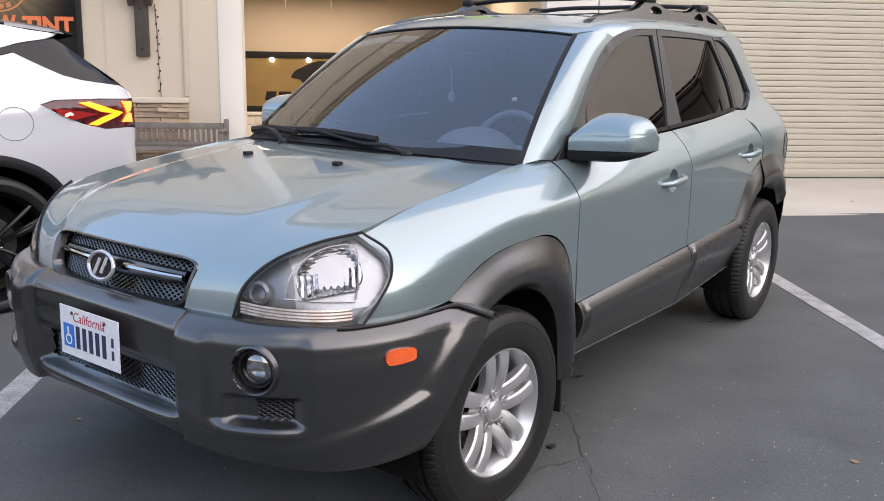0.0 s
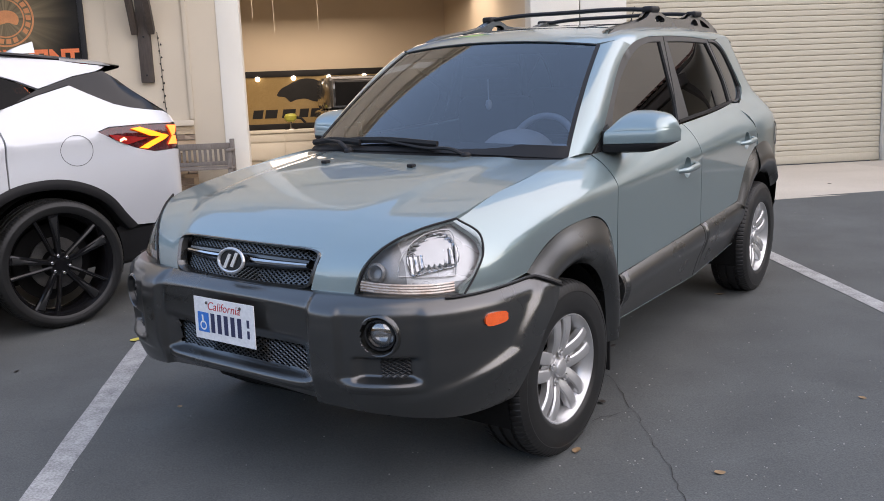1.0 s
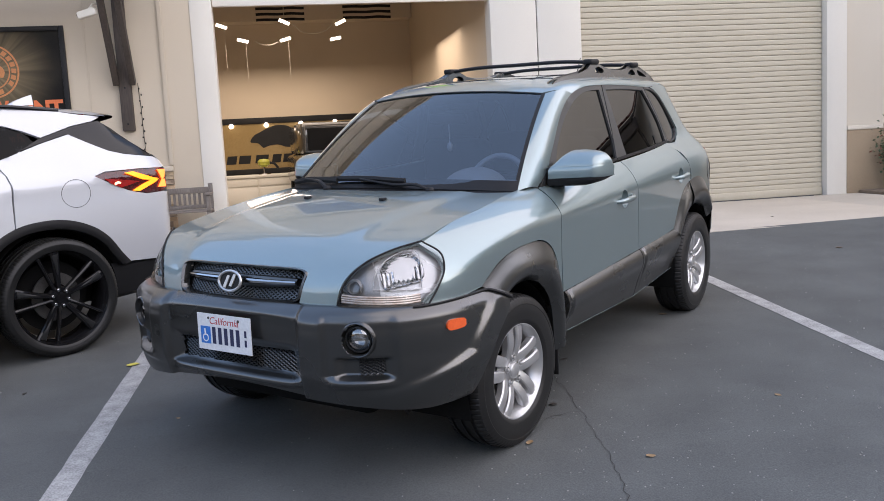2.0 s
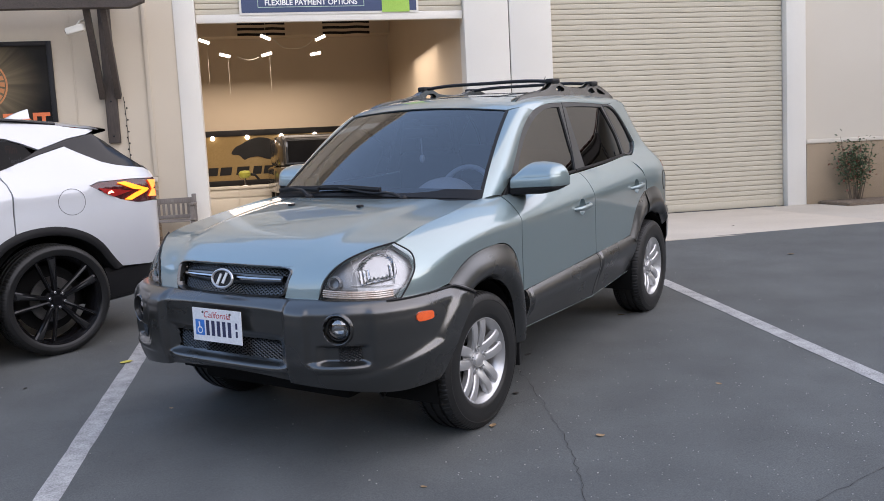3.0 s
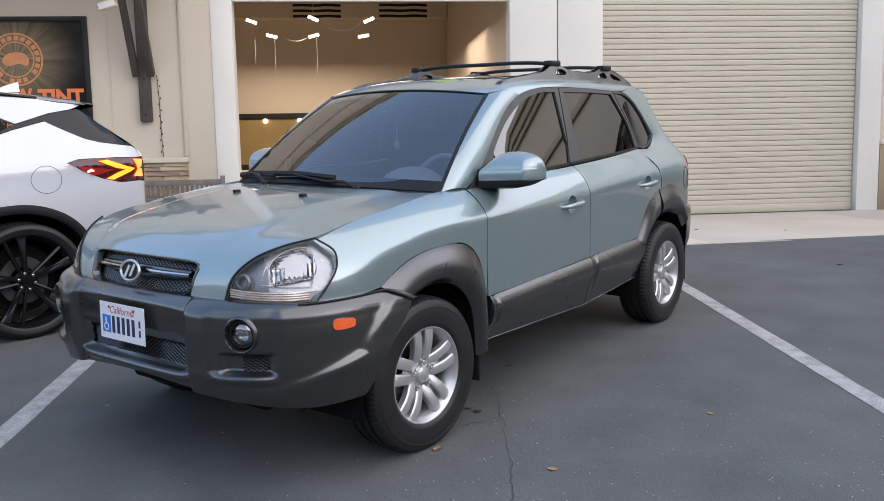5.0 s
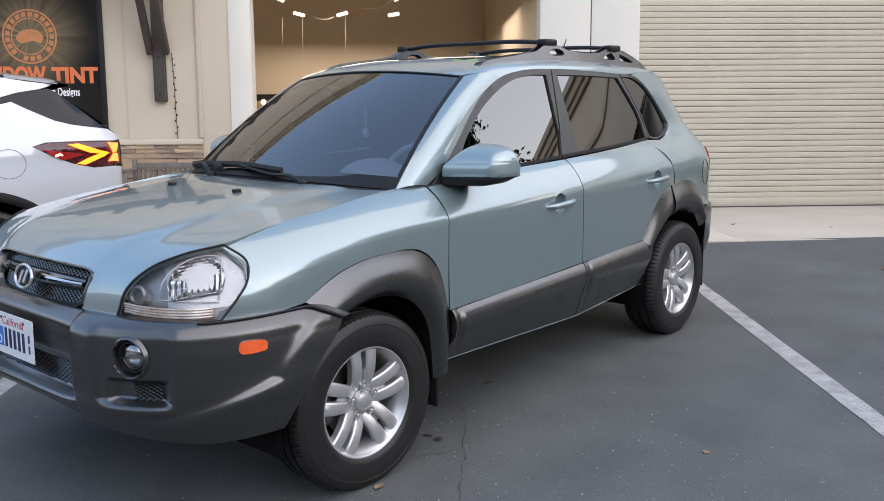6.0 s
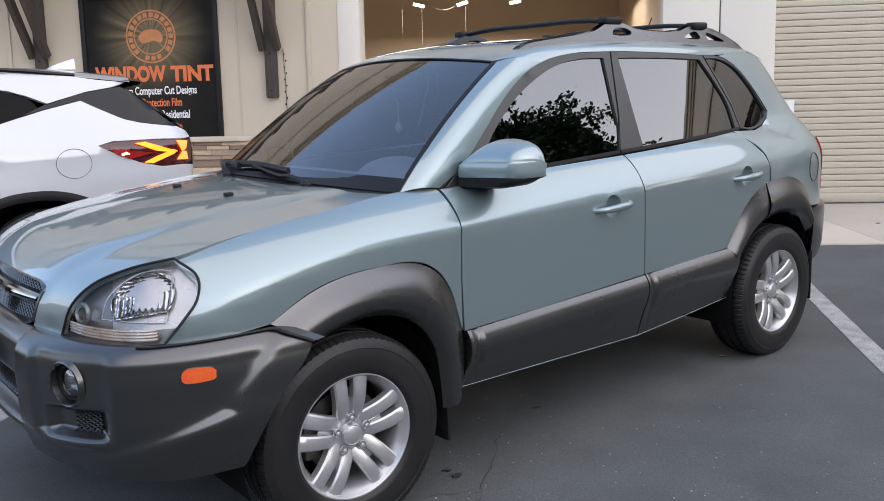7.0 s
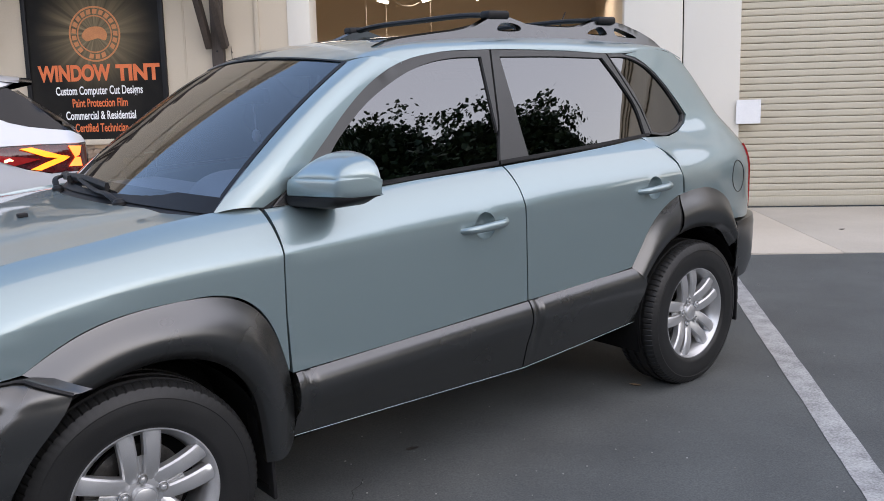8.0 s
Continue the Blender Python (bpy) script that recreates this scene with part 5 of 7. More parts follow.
for x in (-0.085, 0.085):
    part("plate_screw", lathe([(0, 0.006), (0.003, 0.005), (0.004, 0)], 10, "Z"), STEEL, plate, "", 35, pose(x, 0.058, 0.003))

# -- cabin --
dash = part("dashboard", block(-0.66, 0.66, 0.34, 0.74, 0.80, 1.095, 0.05, segments=4), DASH, suv, "grey dashboard")
bm = bmesh.new()
rows = []
for y in np.linspace(0.47, 0.765, 15):
    full = max(0.0, 1 - abs((y - 0.62) / 0.155) ** 2.6) ** 0.5
    rows.append([(0.305 + 0.150 * (0.6 + 0.4 * full) * math.cos(a), y, 1.075 + 0.108 * full * math.sin(a)) for a in np.linspace(0, math.pi, 21)])
grid(bm, rows)
bmesh.ops.recalc_face_normals(bm, faces=bm.faces[:])
part("instrument_hood", bm, DASH, dash, "pale domed instrument hood")
wheel_ring = lathe([(0.017 * math.sin(a), 0.174 + 0.016 * math.cos(a)) for a in np.linspace(0, math.tau, 13)], 48, "Y")
steering = part("steering_wheel", wheel_ring, DASH, suv, "grey steering wheel", 60, pose(0.300, 0.86, 1.058, -24))
part("steering_hub", block(-0.17, 0.17, -0.015, 0.02, -0.035, 0.035, 0.014), DASH, steering)
for x in (-0.37, 0.37):
    seat = part("front_seat", block(x - 0.25, x + 0.25, 1.0, 1.5, 0.62, 0.80, 0.06, segments=3), CABIN, suv, "dark cloth front seat")
    part("seat_back", block(x - 0.24, x + 0.24, 1.48, 1.62, 0.74, 1.28, 0.06, segments=3), CABIN, seat)
    part("headrest", block(x - 0.13, x + 0.13, 1.56, 1.65, 1.29, 1.46, 0.035, segments=3), CABIN, seat)
bench = part("rear_bench", block(-0.62, 0.62, 1.95, 2.42, 0.62, 0.84, 0.06), CABIN, suv, "dark cloth rear bench")
part("seat_back", block(-0.62, 0.62, 2.36, 2.52, 0.8, 1.28, 0.05), CABIN, bench)
bm = bmesh.new()
grid(bm, [[(0.0 + 0.54 * math.sin(a), y, 1.50 + 0.075 * math.cos(a)) for a in np.linspace(-1.5, 1.5, 12)] for y in (0.98, 1.5, 2.2, 2.8)])
part("headlining", bm, CABIN, suv, "dark headlining")
# sheet added across the cabin to stop light showing through at the rear
part("cargo_lining", block(-0.53, 0.53, 2.66, 2.69, 0.80, 1.53, 0.01), CABIN, suv, "dark sheet added to close off the rear gap")
rear_mirror = part("inner_mirror", block(-0.12, 0.12, 0.86, 0.89, 1.40, 1.46, 0.012), BLACK, suv)
part("pendant", lathe([(0, 0.004), (-0.10, 0.003), (-0.105, 0.012), (-0.125, 0.018), (-0.145, 0.012), (-0.155, 0)], 12, "Z"), DASH, rear_mirror, "pale hanging charm", 35, pose(0.0, 0.88, 1.40))


# ---- the setting: x along the facade, y into the building ----
FACE, FLOOR = 7.68, 0.27


def lie(x, y):
    """Height of the asphalt."""
    return 0.0102 * max(-30.0, min(30.0, x)) + 0.0521 * max(-16.0, min(4.3, y))


def asphalt_material():
    m, tree, b = shader("asphalt")
    broad, fac, _ = ramp_noise(tree, 0.55, (0.079, 0.0868, 0.0868), (0.097, 0.1058, 0.1056), 6.0)
    grit, gfac, _ = ramp_noise(tree, 150, (0.030, 0.0295, 0.0295), (0.225, 0.222, 0.220), 2.0)
    both_c = mix_colors(tree, broad, grit, 0.26)
    stain, sfac, _ = ramp_noise(tree, 2.3, (0.62, 0.63, 0.63), (0.98, 1.0, 0.99), 8.0)
    tree.links.new(mix_colors(tree, both_c, stain, 0.75, "MULTIPLY"), b.inputs["Base Color"])
    b.inputs["Roughness"].default_value = 0.86
    bp = tree.nodes.new("ShaderNodeBump")
    bp.inputs["Strength"].default_value, bp.inputs["Distance"].default_value = 0.35, 0.004
    tree.links.new(gfac, bp.inputs["Height"])
    tree.links.new(bp.outputs[0], b.inputs["Normal"])
    return m


ASPHALT = asphalt_material()
CONCRETE = surface("pale_concrete", (0.43, 0.38, 0.315), (0.535, 0.48, 0.405), 0.85, 0, 1.1, 120, 0.25, 0, 0.3, 0.08, 0.004)
STUCCO = surface("tan_stucco", (0.485, 0.425, 0.338), (0.533, 0.47, 0.378), 0.9, 0, 0.7, 160, 0.3, 0, 0.2, 0.06, 0.003)
STUCCO_PALE = surface("pale_stucco", (0.655, 0.63, 0.57), (0.712, 0.69, 0.63), 0.88, 0, 0.8, 150, 0.25, 0, 0.15, 0.06, 0.003)
STUCCO_CREAM = surface("cream_stucco", (0.605, 0.545, 0.452), (0.653, 0.595, 0.502), 0.9, 0, 0.7, 160, 0.3, 0, 0.2, 0.06, 0.003)
PLINTH = surface("brown_stucco", (0.25, 0.185, 0.12), (0.34, 0.26, 0.175), 0.9, 0, 1.2, 120, 0.35, 0, 0.25, 0.06, 0.004)
SHUTTER = surface("cream_steel", (0.460, 0.415, 0.322), (0.500, 0.455, 0.357), 0.62, 0.0, 1.3, 70, 0.06, 0, 0.15, 0.08, 0.002, (1, 1, 0.3))
TIMBER = surface("dark_brown_timber", (0.040, 0.031, 0.027), (0.070, 0.055, 0.046), 0.7, 0, 5, 60, 0.4, 0, 0.4, 0.1, 0.004, (1, 1, 0.15))
GREY_WOOD = surface("weathered_grey_wood", (0.115, 0.098, 0.086), (0.19, 0.168, 0.15), 0.85, 0, 7, 90, 0.4, 0, 0.4, 0.08, 0.003, (1, 1, 0.2))
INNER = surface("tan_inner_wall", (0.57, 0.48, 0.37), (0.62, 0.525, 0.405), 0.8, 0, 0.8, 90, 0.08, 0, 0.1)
# the inner wall's tan, darkened so the ceiling's shade sits in the colour
INNER_SHADED = surface("shaded_tan", (0.20, 0.165, 0.125), (0.25, 0.21, 0.16), 0.85, 0, 1.0, 90, 0.1)
STONES = [surface("ledger_stone", lo, hi, 0.85, 0, 9, 70, 0.5, 0, 0.4, 0.08, 0.006) for lo, hi in (((0.36, 0.25, 0.155), (0.48, 0.35, 0.23)), ((0.27, 0.20, 0.145), (0.38, 0.29, 0.21)), ((0.45, 0.345, 0.23), (0.56, 0.45, 0.31)), ((0.22, 0.155, 0.11), (0.31, 0.23, 0.17)))]
SOIL = surface("mulch_soil", (0.10, 0.070, 0.048), (0.21, 0.16, 0.115), 0.95, 0, 14, 60, 0.8, 0, 0.5, 0.04, 0.02)
LINE_PAINT = surface("worn_line_paint", (0.17, 0.17, 0.17), (0.46, 0.46, 0.45), 0.8, 0, 11, 110, 0.3, 0, 0.45, 0.08, 0.003)

bm = bmesh.new()
xs = [-400, -120, -60, -30, -20] + list(range(-16, 17, 2)) + [20, 30, 60, 120, 400]
ys = [-400, -120, -60, -30, -20, -16] + [v * 0.5 for v in range(-24, 9)] + [4.3]
grid(bm, [[(x, y, lie(x, y)) for x in xs] for y in ys] + [[(x, y, 0.10) for x in xs] for y in (4.6, 30, 120, 400)])
bmesh.ops.recalc_face_normals(bm, faces=bm.faces[:])
if sum(fc.normal.z for fc in bm.faces) < 0:
    bmesh.ops.reverse_faces(bm, faces=bm.faces[:])
ground = tagged(part("ground", bm, ASPHALT, None, "", 0), "dark grey worn asphalt of a parking lot", "ground", kind="structure")


def ribbon(pts, widths, lift, thick=0.0):
    """A strip lying on the asphalt."""
    bm = bmesh.new()
    rows = []
    for i, (x, y) in enumerate(pts):
        a, b = Vector(pts[max(0, i - 1)]), Vector(pts[min(len(pts) - 1, i + 1)])
        d = (b - a).normalized()
        n = Vector((-d.y, d.x)) * (widths[i] if isinstance(widths, list) else widths) / 2
        rows.append([(x - n.x, y - n.y, lie(x, y) + lift), (x + n.x, y + n.y, lie(x, y) + lift)])
    grid(bm, rows)
    bmesh.ops.recalc_face_normals(bm, faces=bm.faces[:])
    if sum(fc.normal.z for fc in bm.faces) < 0:
        bmesh.ops.reverse_faces(bm, faces=bm.faces[:])
    return bm


for x, y0, y1 in ((2.868, 4.15, -3.2), (-1.35, 4.15, -3.2), (7.10, 4.15, -3.2), (-5.6, 4.15, -3.2)):
    n = 60
    pts = [(x + 0.035 * (y0 + (y1 - y0) * i / n), y0 + (y1 - y0) * i / n) for i in range(n + 1)]
    tagged(part("stall_line", ribbon(pts, [0.115 + random.uniform(-0.006, 0.006) for _ in pts], 0.0022), LINE_PAINT, None, "", 0), "worn pale grey painted stall line", "line", "stall lines", "structure")
CRACK = surface("crack_fill", (0.020, 0.020, 0.020), (0.045, 0.044, 0.043), 0.95, 0, 20, 200, 0.2)


def jagged(pts, step, spread):
    out = []
    for a, b in zip(pts, pts[1:]):
        n = max(2, int(math.dist(a, b) / step))
        for i in range(n):
            t = i / n
            out.append((a[0] + (b[0] - a[0]) * t + random.uniform(-spread, spread), a[1] + (b[1] - a[1]) * t + random.uniform(-spread, spread)))
    return out + [pts[-1]]


for pts in ([(1.04, 0.25), (1.01, -0.29), (0.95, -0.81), (0.86, -1.3), (0.77, -1.62), (0.70, -2.3)], [(1.0, -0.30), (0.86, -0.32), (0.80, -0.36)], [(2.6, -1.35), (2.03, -1.64), (1.67, -1.78), (1.2, -2.1)]):
    line = jagged(pts, 0.045, 0.012)
    tagged(part("crack", ribbon(line, [random.uniform(0.0012, 0.0042) for _ in line], 0.0025), CRACK, ground, "", 0), "thin dark crack in the asphalt")

# concrete apron in front of the doors, jointed into slabs
apron = thing("apron", "pale concrete apron along the building", "pavement", kind="structure")
for x in range(-14, 28, 3):
    part("slab", block(x + 0.002, x + 2.998, 4.22, FACE - 0.006, -0.4, FLOOR, 0.003), CONCRETE, apron)


def wall(name, x0, x1, z0, z1, y0=FACE, y1=FACE + 0.30, material=None, label="tan stucco wall of a commercial building"):
    return tagged(part(name, block(x0, x1, y0, y1, z0, z1, 0.006), material or STUCCO, None, "", 30), label, "wall", kind="structure")


TOP = 8.2
wall_1 = wall("wall_1", -16, -1.42, 0.0, TOP)
wall("wall_2", -1.42, -1.14, 0.0, TOP, FACE - 0.012, FACE + 0.30, STUCCO_PALE, "pale stucco door jamb")
wall("wall_3", -1.14, 2.57, 4.5, TOP)
wall("wall_4", 2.57, 3.225, 0.0, TOP, FACE - 0.012, FACE + 0.30, STUCCO_PALE, "pale stucco pier between two doors")
wall("wall_5", 3.24, 3.87, 0.0, TOP, FACE - 0.012, FACE + 0.30, STUCCO_PALE, "pale stucco pier between two doors")
wall("wall_6", 3.87, 7.65, 4.6, TOP)
wall("wall_7", 7.65, 7.98, 0.0, TOP, FACE - 0.03, FACE + 0.30, STUCCO_PALE, "pale stucco door jamb")
wall("wall_8", 7.98, 33.0, 0.0, TOP, FACE + 0.02, FACE + 0.30, STUCCO_CREAM, "cream stucco wall")
tagged(part("joint", block(3.222, 3.243, FACE + 0.02, FACE + 0.25, 0.0, TOP), UNDER, None, "", 0), "dark joint between two piers", "joint", kind="structure")
tagged(part("plinth", block(7.985, 33.0, FACE - 0.035, FACE + 0.015, 0.0, 1.22, 0.006), PLINTH, None, "", 30), "brown stucco wall base", "plinth", kind="structure")
tagged(part("plinth_cap", block(7.985, 33.0, FACE - 0.05, FACE + 0.018, 1.222, 1.285, 0.01), STUCCO_CREAM, None, "", 30), "pale stucco band above the wall base", "trim", kind="structure")
cornice = thing("cornice", "stepped tan stucco cornice at the roof edge", "cornice", kind="structure")
for z0, z1, d in ((6.35, 6.55, 0.07), (7.75, 7.90, 0.09), (7.90, 8.12, 0.18), (8.12, 8.32, 0.28)):
    part("moulding", block(-16, 33.0, FACE - d, FACE - 0.002 if z1 < 8.2 else FACE + 0.3, z0, z1, 0.02), STUCCO, cornice)
tagged(part("roof", block(-16, 33.0, FACE + 0.31, 16.4, 4.95, 5.2), INNER_SHADED, None, "", 0), "flat roof of the building", "roof", kind="structure")
for nm, x0, x1 in (("batten", -1.83, -1.775), ("batten", -2.745, -2.725), ("batten", -5.9, -5.84)):
    tagged(part("trim", block(x0, x1, FACE - (0.028 if x1 - x0 > 0.03 else 0.004), FACE - 0.002, 1.25, 7.0, 0.004), STUCCO, None, "", 30), "tan stucco batten on the wall", "trim", kind="structure")
tagged(part("wainscot_cap", block(-16, -1.78, FACE - 0.075, FACE - 0.003, 1.165, 1.235, 0.012), STUCCO, None, "", 30), "tan sill above the stone veneer", "trim", kind="structure")

# roller shutter, slat by slat
def slat_mesh(width, h):
    bm = bmesh.new()
    prof = [(0.022, 0.0), (-0.009, 0.001), (-0.0130, 0.004), (-0.0145, h * 0.25), (-0.015, h * 0.5), (-0.0145, h * 0.75), (-0.0130, h - 0.007), (-0.009, h - 0.0042), (0.022, h - 0.003)]
    grid(bm, [[(x, y, z) for y, z in prof] for x in (0.0, width)])
    bmesh.ops.recalc_face_normals(bm, faces=bm.faces[:])
    if sum(fc.normal.y for fc in bm.faces) > 0:
        bmesh.ops.reverse_faces(bm, faces=bm.faces[:])
    me = bpy.data.meshes.new("slat")
    bm.to_mesh(me)
    bm.free()
    me.materials.append(SHUTTER)
    me.shade_smooth()
    me.set_sharp_from_angle(angle=radians(50))
    return me


def shutter(name, x0, x1, z0, z1, y, label, pitch=0.0765):
    sh = thing(name, label, "roller door", Matrix.Translation((x0, y, 0)), kind="structure")
    me = slat_mesh(x1 - x0, pitch)
    z = z0 + 0.11
    while z < z1:
        s = new("slat", me)
        s.parent, s.location = sh, (0, 0, z)
        z += pitch
    # brown sheet added behind the slats to block light leaking between them
    part("curtain_back", block(0, x1 - x0, 0.024, 0.030, z0 + 0.05, z1), PLINTH, sh)
    part("bottom_bar", block(0, x1 - x0, -0.03, 0.03, z0, z0 + 0.112, 0.008), SHUTTER if z0 < 1 else STUCCO_PALE, sh)
    return sh


shutter("door_1", 3.88, 7.64, FLOOR + 0.006, 4.6, FACE + 0.10, "closed cream steel roller shutter")
part("paper_sheet", block(3.83, 4.10, FACE - 0.055, FACE - 0.050, 1.24, 1.51), PAPER, None, "", 0)
tagged(bpy.data.objects["paper_sheet"], "blank white sheet taped beside the roller shutter", "paper")
shutter("door_2", -1.135, 2.565, 3.27, 4.5, FACE + 0.10, "cream roller shutter raised above an open bay")

# ---- the open bay ----
tagged(part("floor", block(-5.2, 2.6, FACE + 0.01, 15.5, 0.05, FLOOR - 0.004), surface("workshop_floor", (0.26, 0.23, 0.19), (0.33, 0.30, 0.25), 0.35, 0, 1.5, 60, 0.05), None, "", 0), "smooth grey workshop floor", "floor", kind="structure")
BACK = 15.5
for nm, a in (("wall_9", (-5.2, 2.9, BACK, BACK + 0.2, 0.0, 4.95)), ("wall_10", (2.60, 2.85, FACE + 0.31, BACK, 0.0, 4.95)), ("wall_11", (-5.4, -5.2, FACE + 0.31, BACK, 0.0, 4.95))):
    tagged(part(nm, block(*a), INNER, None, "", 0), "tan painted workshop wall", "wall", kind="structure")
tagged(part("ceiling", block(-5.2, 2.6, FACE + 0.31, BACK, 4.72, 4.94), INNER_SHADED, None, "", 0), "workshop ceiling with its shade in the colour", "ceiling", kind="structure")
tagged(part("ceiling_drop", block(-5.19, 2.59, BACK - 0.45, BACK - 0.01, 4.12, 4.71, 0.01), INNER, None, "", 0), "boxed-in beam along the workshop's rear wall", "beam", kind="structure")
LED = glowing("led_panel", (1.0, 0.93, 0.82), 2.6)
CORD = surface("pale_cord", (0.55, 0.50, 0.42), (0.6, 0.55, 0.47), 0.6, 0, 10, 60, 0.0)
for x, z, y, yaw in ((-1.24, 3.50, 11.2, 35), (-0.90, 3.24, 11.1, 25), (-0.19, 3.53, 11.1, 40), (-0.19, 3.24, 11.1, -25), (0.76, 3.50, 11.1, -40), (0.66, 3.23, 11.1, -15)):
    lamp = thing("shop_light", "bright white LED shop light hung on cords", "lamp", pose(x, y, z, -42, yaw * 0.55, yaw * 0.3), "shop lights")
    part("casing", block(-0.095, 0.095, -0.03, 0.03, 0.006, 0.03, 0.006), STUCCO_PALE, lamp)
    part("panel", block(-0.09, 0.09, -0.027, 0.027, -0.004, 0.005), LED, lamp, "glowing LED panel", 0)
    plumb = pose(0, 0, 0, -42, yaw * 0.55, yaw * 0.3).to_3x3().inverted() @ Vector((0, 0, 1))
    part("hanger", tube([Vector((0, 0, 0.03)), plumb * (4.71 - z)], 0.0018, 5), CORD, lamp)
    if z > 3.52 or x > 0.5:
        continue
    part("pull_cord", tube([Vector((0.05, 0, 0.0)), Vector((0.05, 0, 0)) - plumb * 0.35, Vector((0.05, 0, 0)) - plumb * 0.68], 0.003, 5), CORD, lamp)
# bare area lamps added to stand in for the LED panels' output
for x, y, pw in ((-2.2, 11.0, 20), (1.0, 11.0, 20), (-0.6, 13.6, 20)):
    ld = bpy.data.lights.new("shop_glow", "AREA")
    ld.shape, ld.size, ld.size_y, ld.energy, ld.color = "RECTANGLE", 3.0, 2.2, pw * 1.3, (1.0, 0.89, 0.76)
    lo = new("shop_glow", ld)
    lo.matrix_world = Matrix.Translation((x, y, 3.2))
for pts in ([(-0.05, 11.1, 3.49), (0.1, 11.1, 3.36), (0.3, 11.1, 3.33), (0.5, 11.1, 3.37), (0.62, 11.1, 3.47)], [(-0.70, 11.1, 3.22), (-0.55, 11.1, 3.16), (-0.42, 11.1, 3.16), (-0.30, 11.1, 3.21)]):
    tagged(part("cable", tube(track(pts, 20), 0.009, 5), CORD, None), "pale cable looped between two shop lights", "cable", "light cables")
tagged(part("pull_switch", tube([(0.36, 11.1, 4.7), (0.36, 11.1, 2.62), (0.36, 11.1, 2.45)], [0.004, 0.004, 0.014], 6), BLACK, None), "thin black pull cord hanging from the ceiling", "cord")
for x0, x1 in ((-0.74, 0.28), (1.10, 2.14)):
    fl = thing("striped_banner", "black and white striped cloth banner on the wall", "banner", Matrix.Translation((x0, BACK - 0.47, 4.15)), "striped banners")
    for k in range(7):
        bm = bmesh.new()
        grid(bm, [[((x1 - x0) * i / 16, 0.010 * math.sin(i * 0.9), 0.058 * k - 0.03 + dz + 0.005 * math.sin(i * 0.7)) for i in range(17)] for dz in (0.0, 0.057)])
        part("stripe", bm, BLACK if k % 2 == 0 else INNER, fl, "", 60)
board = thing("wall_sign", "gold-brown glossy sign board with a dark frame", "sign", Matrix.Translation((0, BACK - 0.01, 0)))
part("board", block(-3.6, 1.75, -0.03, 0.0, 1.0, 2.0), surface("gold_board", (0.30, 0.205, 0.085), (0.38, 0.27, 0.125), 0.22, 0.3, 1.2, 50, 0.03), board)
part("frame_rail", block(-3.65, 1.8, -0.06, 0.0, 1.99, 2.12, 0.005), BLACK, board)
part("frame_rail", block(-3.65, 1.8, -0.06, 0.0, 0.89, 1.01, 0.005), BLACK, board)
part("emblem", flat_shape(rounded([(-1.07, 1.60), (-0.98, 1.74), (-0.86, 1.80), (-0.70, 1.88), (-0.50, 1.94), (-0.25, 1.92), (-0.10, 1.80), (-0.04, 1.62), (-0.12, 1.47), (-0.30, 1.46), (-0.48, 1.52), (-0.68, 1.50), (-0.80, 1.46), (-0.9, 1.56)], 0.05), 0.01), BLACK, board, "plain black emblem shape", 0, pose(0, -0.03, 0, 90))
for k, (a, b) in enumerate(((-1.62, -1.40), (-1.36, -1.10), (-1.00, -0.72), (-0.64, -0.44), (-0.40, -0.20))):
    part("word_bar", flat_shape([(a, 1.13), (b - 0.01, 1.13), (b + 0.03, 1.31), (a + 0.04, 1.31)], 0.008), BLACK, board, "", 0, pose(0, -0.03, 0, 90))
for k in range(5):
    part("spot", lathe([(0, 0.0), (-0.01, 0.035), (0.0, 0.05)], 14, "Y"), LED, board, "small warm spotlight", 35, pose(-2.2 + k * 0.75, -0.10, 1.955))
cab = thing("cabinet", "long white workshop cabinet with a dark gap", "cabinet", Matrix.Translation((0, BACK - 0.8, FLOOR)))
part("carcass", block(-3.4, 1.5, 0.0, 0.75, 0.0, 0.56, 0.01), STUCCO_PALE, cab)
part("worktop", block(-3.45, 1.55, -0.04, 0.76, 0.563, 0.62, 0.008), STUCCO_PALE, cab)
for k in range(6):
    part("door", block(-3.36 + k * 0.81, -2.58 + k * 0.81, -0.022, -0.003, 0.03, 0.36, 0.006), STUCCO_PALE, cab)
    part("drawer", block(-3.36 + k * 0.81, -2.58 + k * 0.81, -0.022, -0.003, 0.39, 0.54, 0.006), STUCCO_PALE, cab)
tool = thing("polisher", "yellow-green hand polisher standing on the cabinet", "tool", Matrix.Translation((-0.80, BACK - 0.65, FLOOR + 0.625)))
YELLOW = surface("yellow_green_plastic", (0.36, 0.36, 0.05), (0.45, 0.45, 0.08), 0.4, 0, 10, 90, 0.05)
part("body", lathe([(0.16, 0.0), (0.16, 0.07), (0.20, 0.12), (0.27, 0.13), (0.32, 0.09), (0.33, 0.0)], 20, "Z"), YELLOW, tool)
part("stand", lathe([(0.0, 0.13), (0.012, 0.12), (0.02, 0.02), (0.16, 0.02), (0.16, 0.0)], 20, "Z"), CHROME, tool)
part("grip", tube([(0.08, 0, 0.25), (0.22, 0, 0.22), (0.30, 0, 0.12)], 0.028, 8), BLACK, tool)
jeep = thing("off_roader", "dark boxy off-road car standing in the workshop", "car", pose(0.75, 13.1, FLOOR, 0, 0, 8))
DARK_PAINT = surface("dark_grey_paint", (0.02, 0.021, 0.023), (0.03, 0.031, 0.033), 0.3, 0.3, 2, 200, 0.0, 1.0)
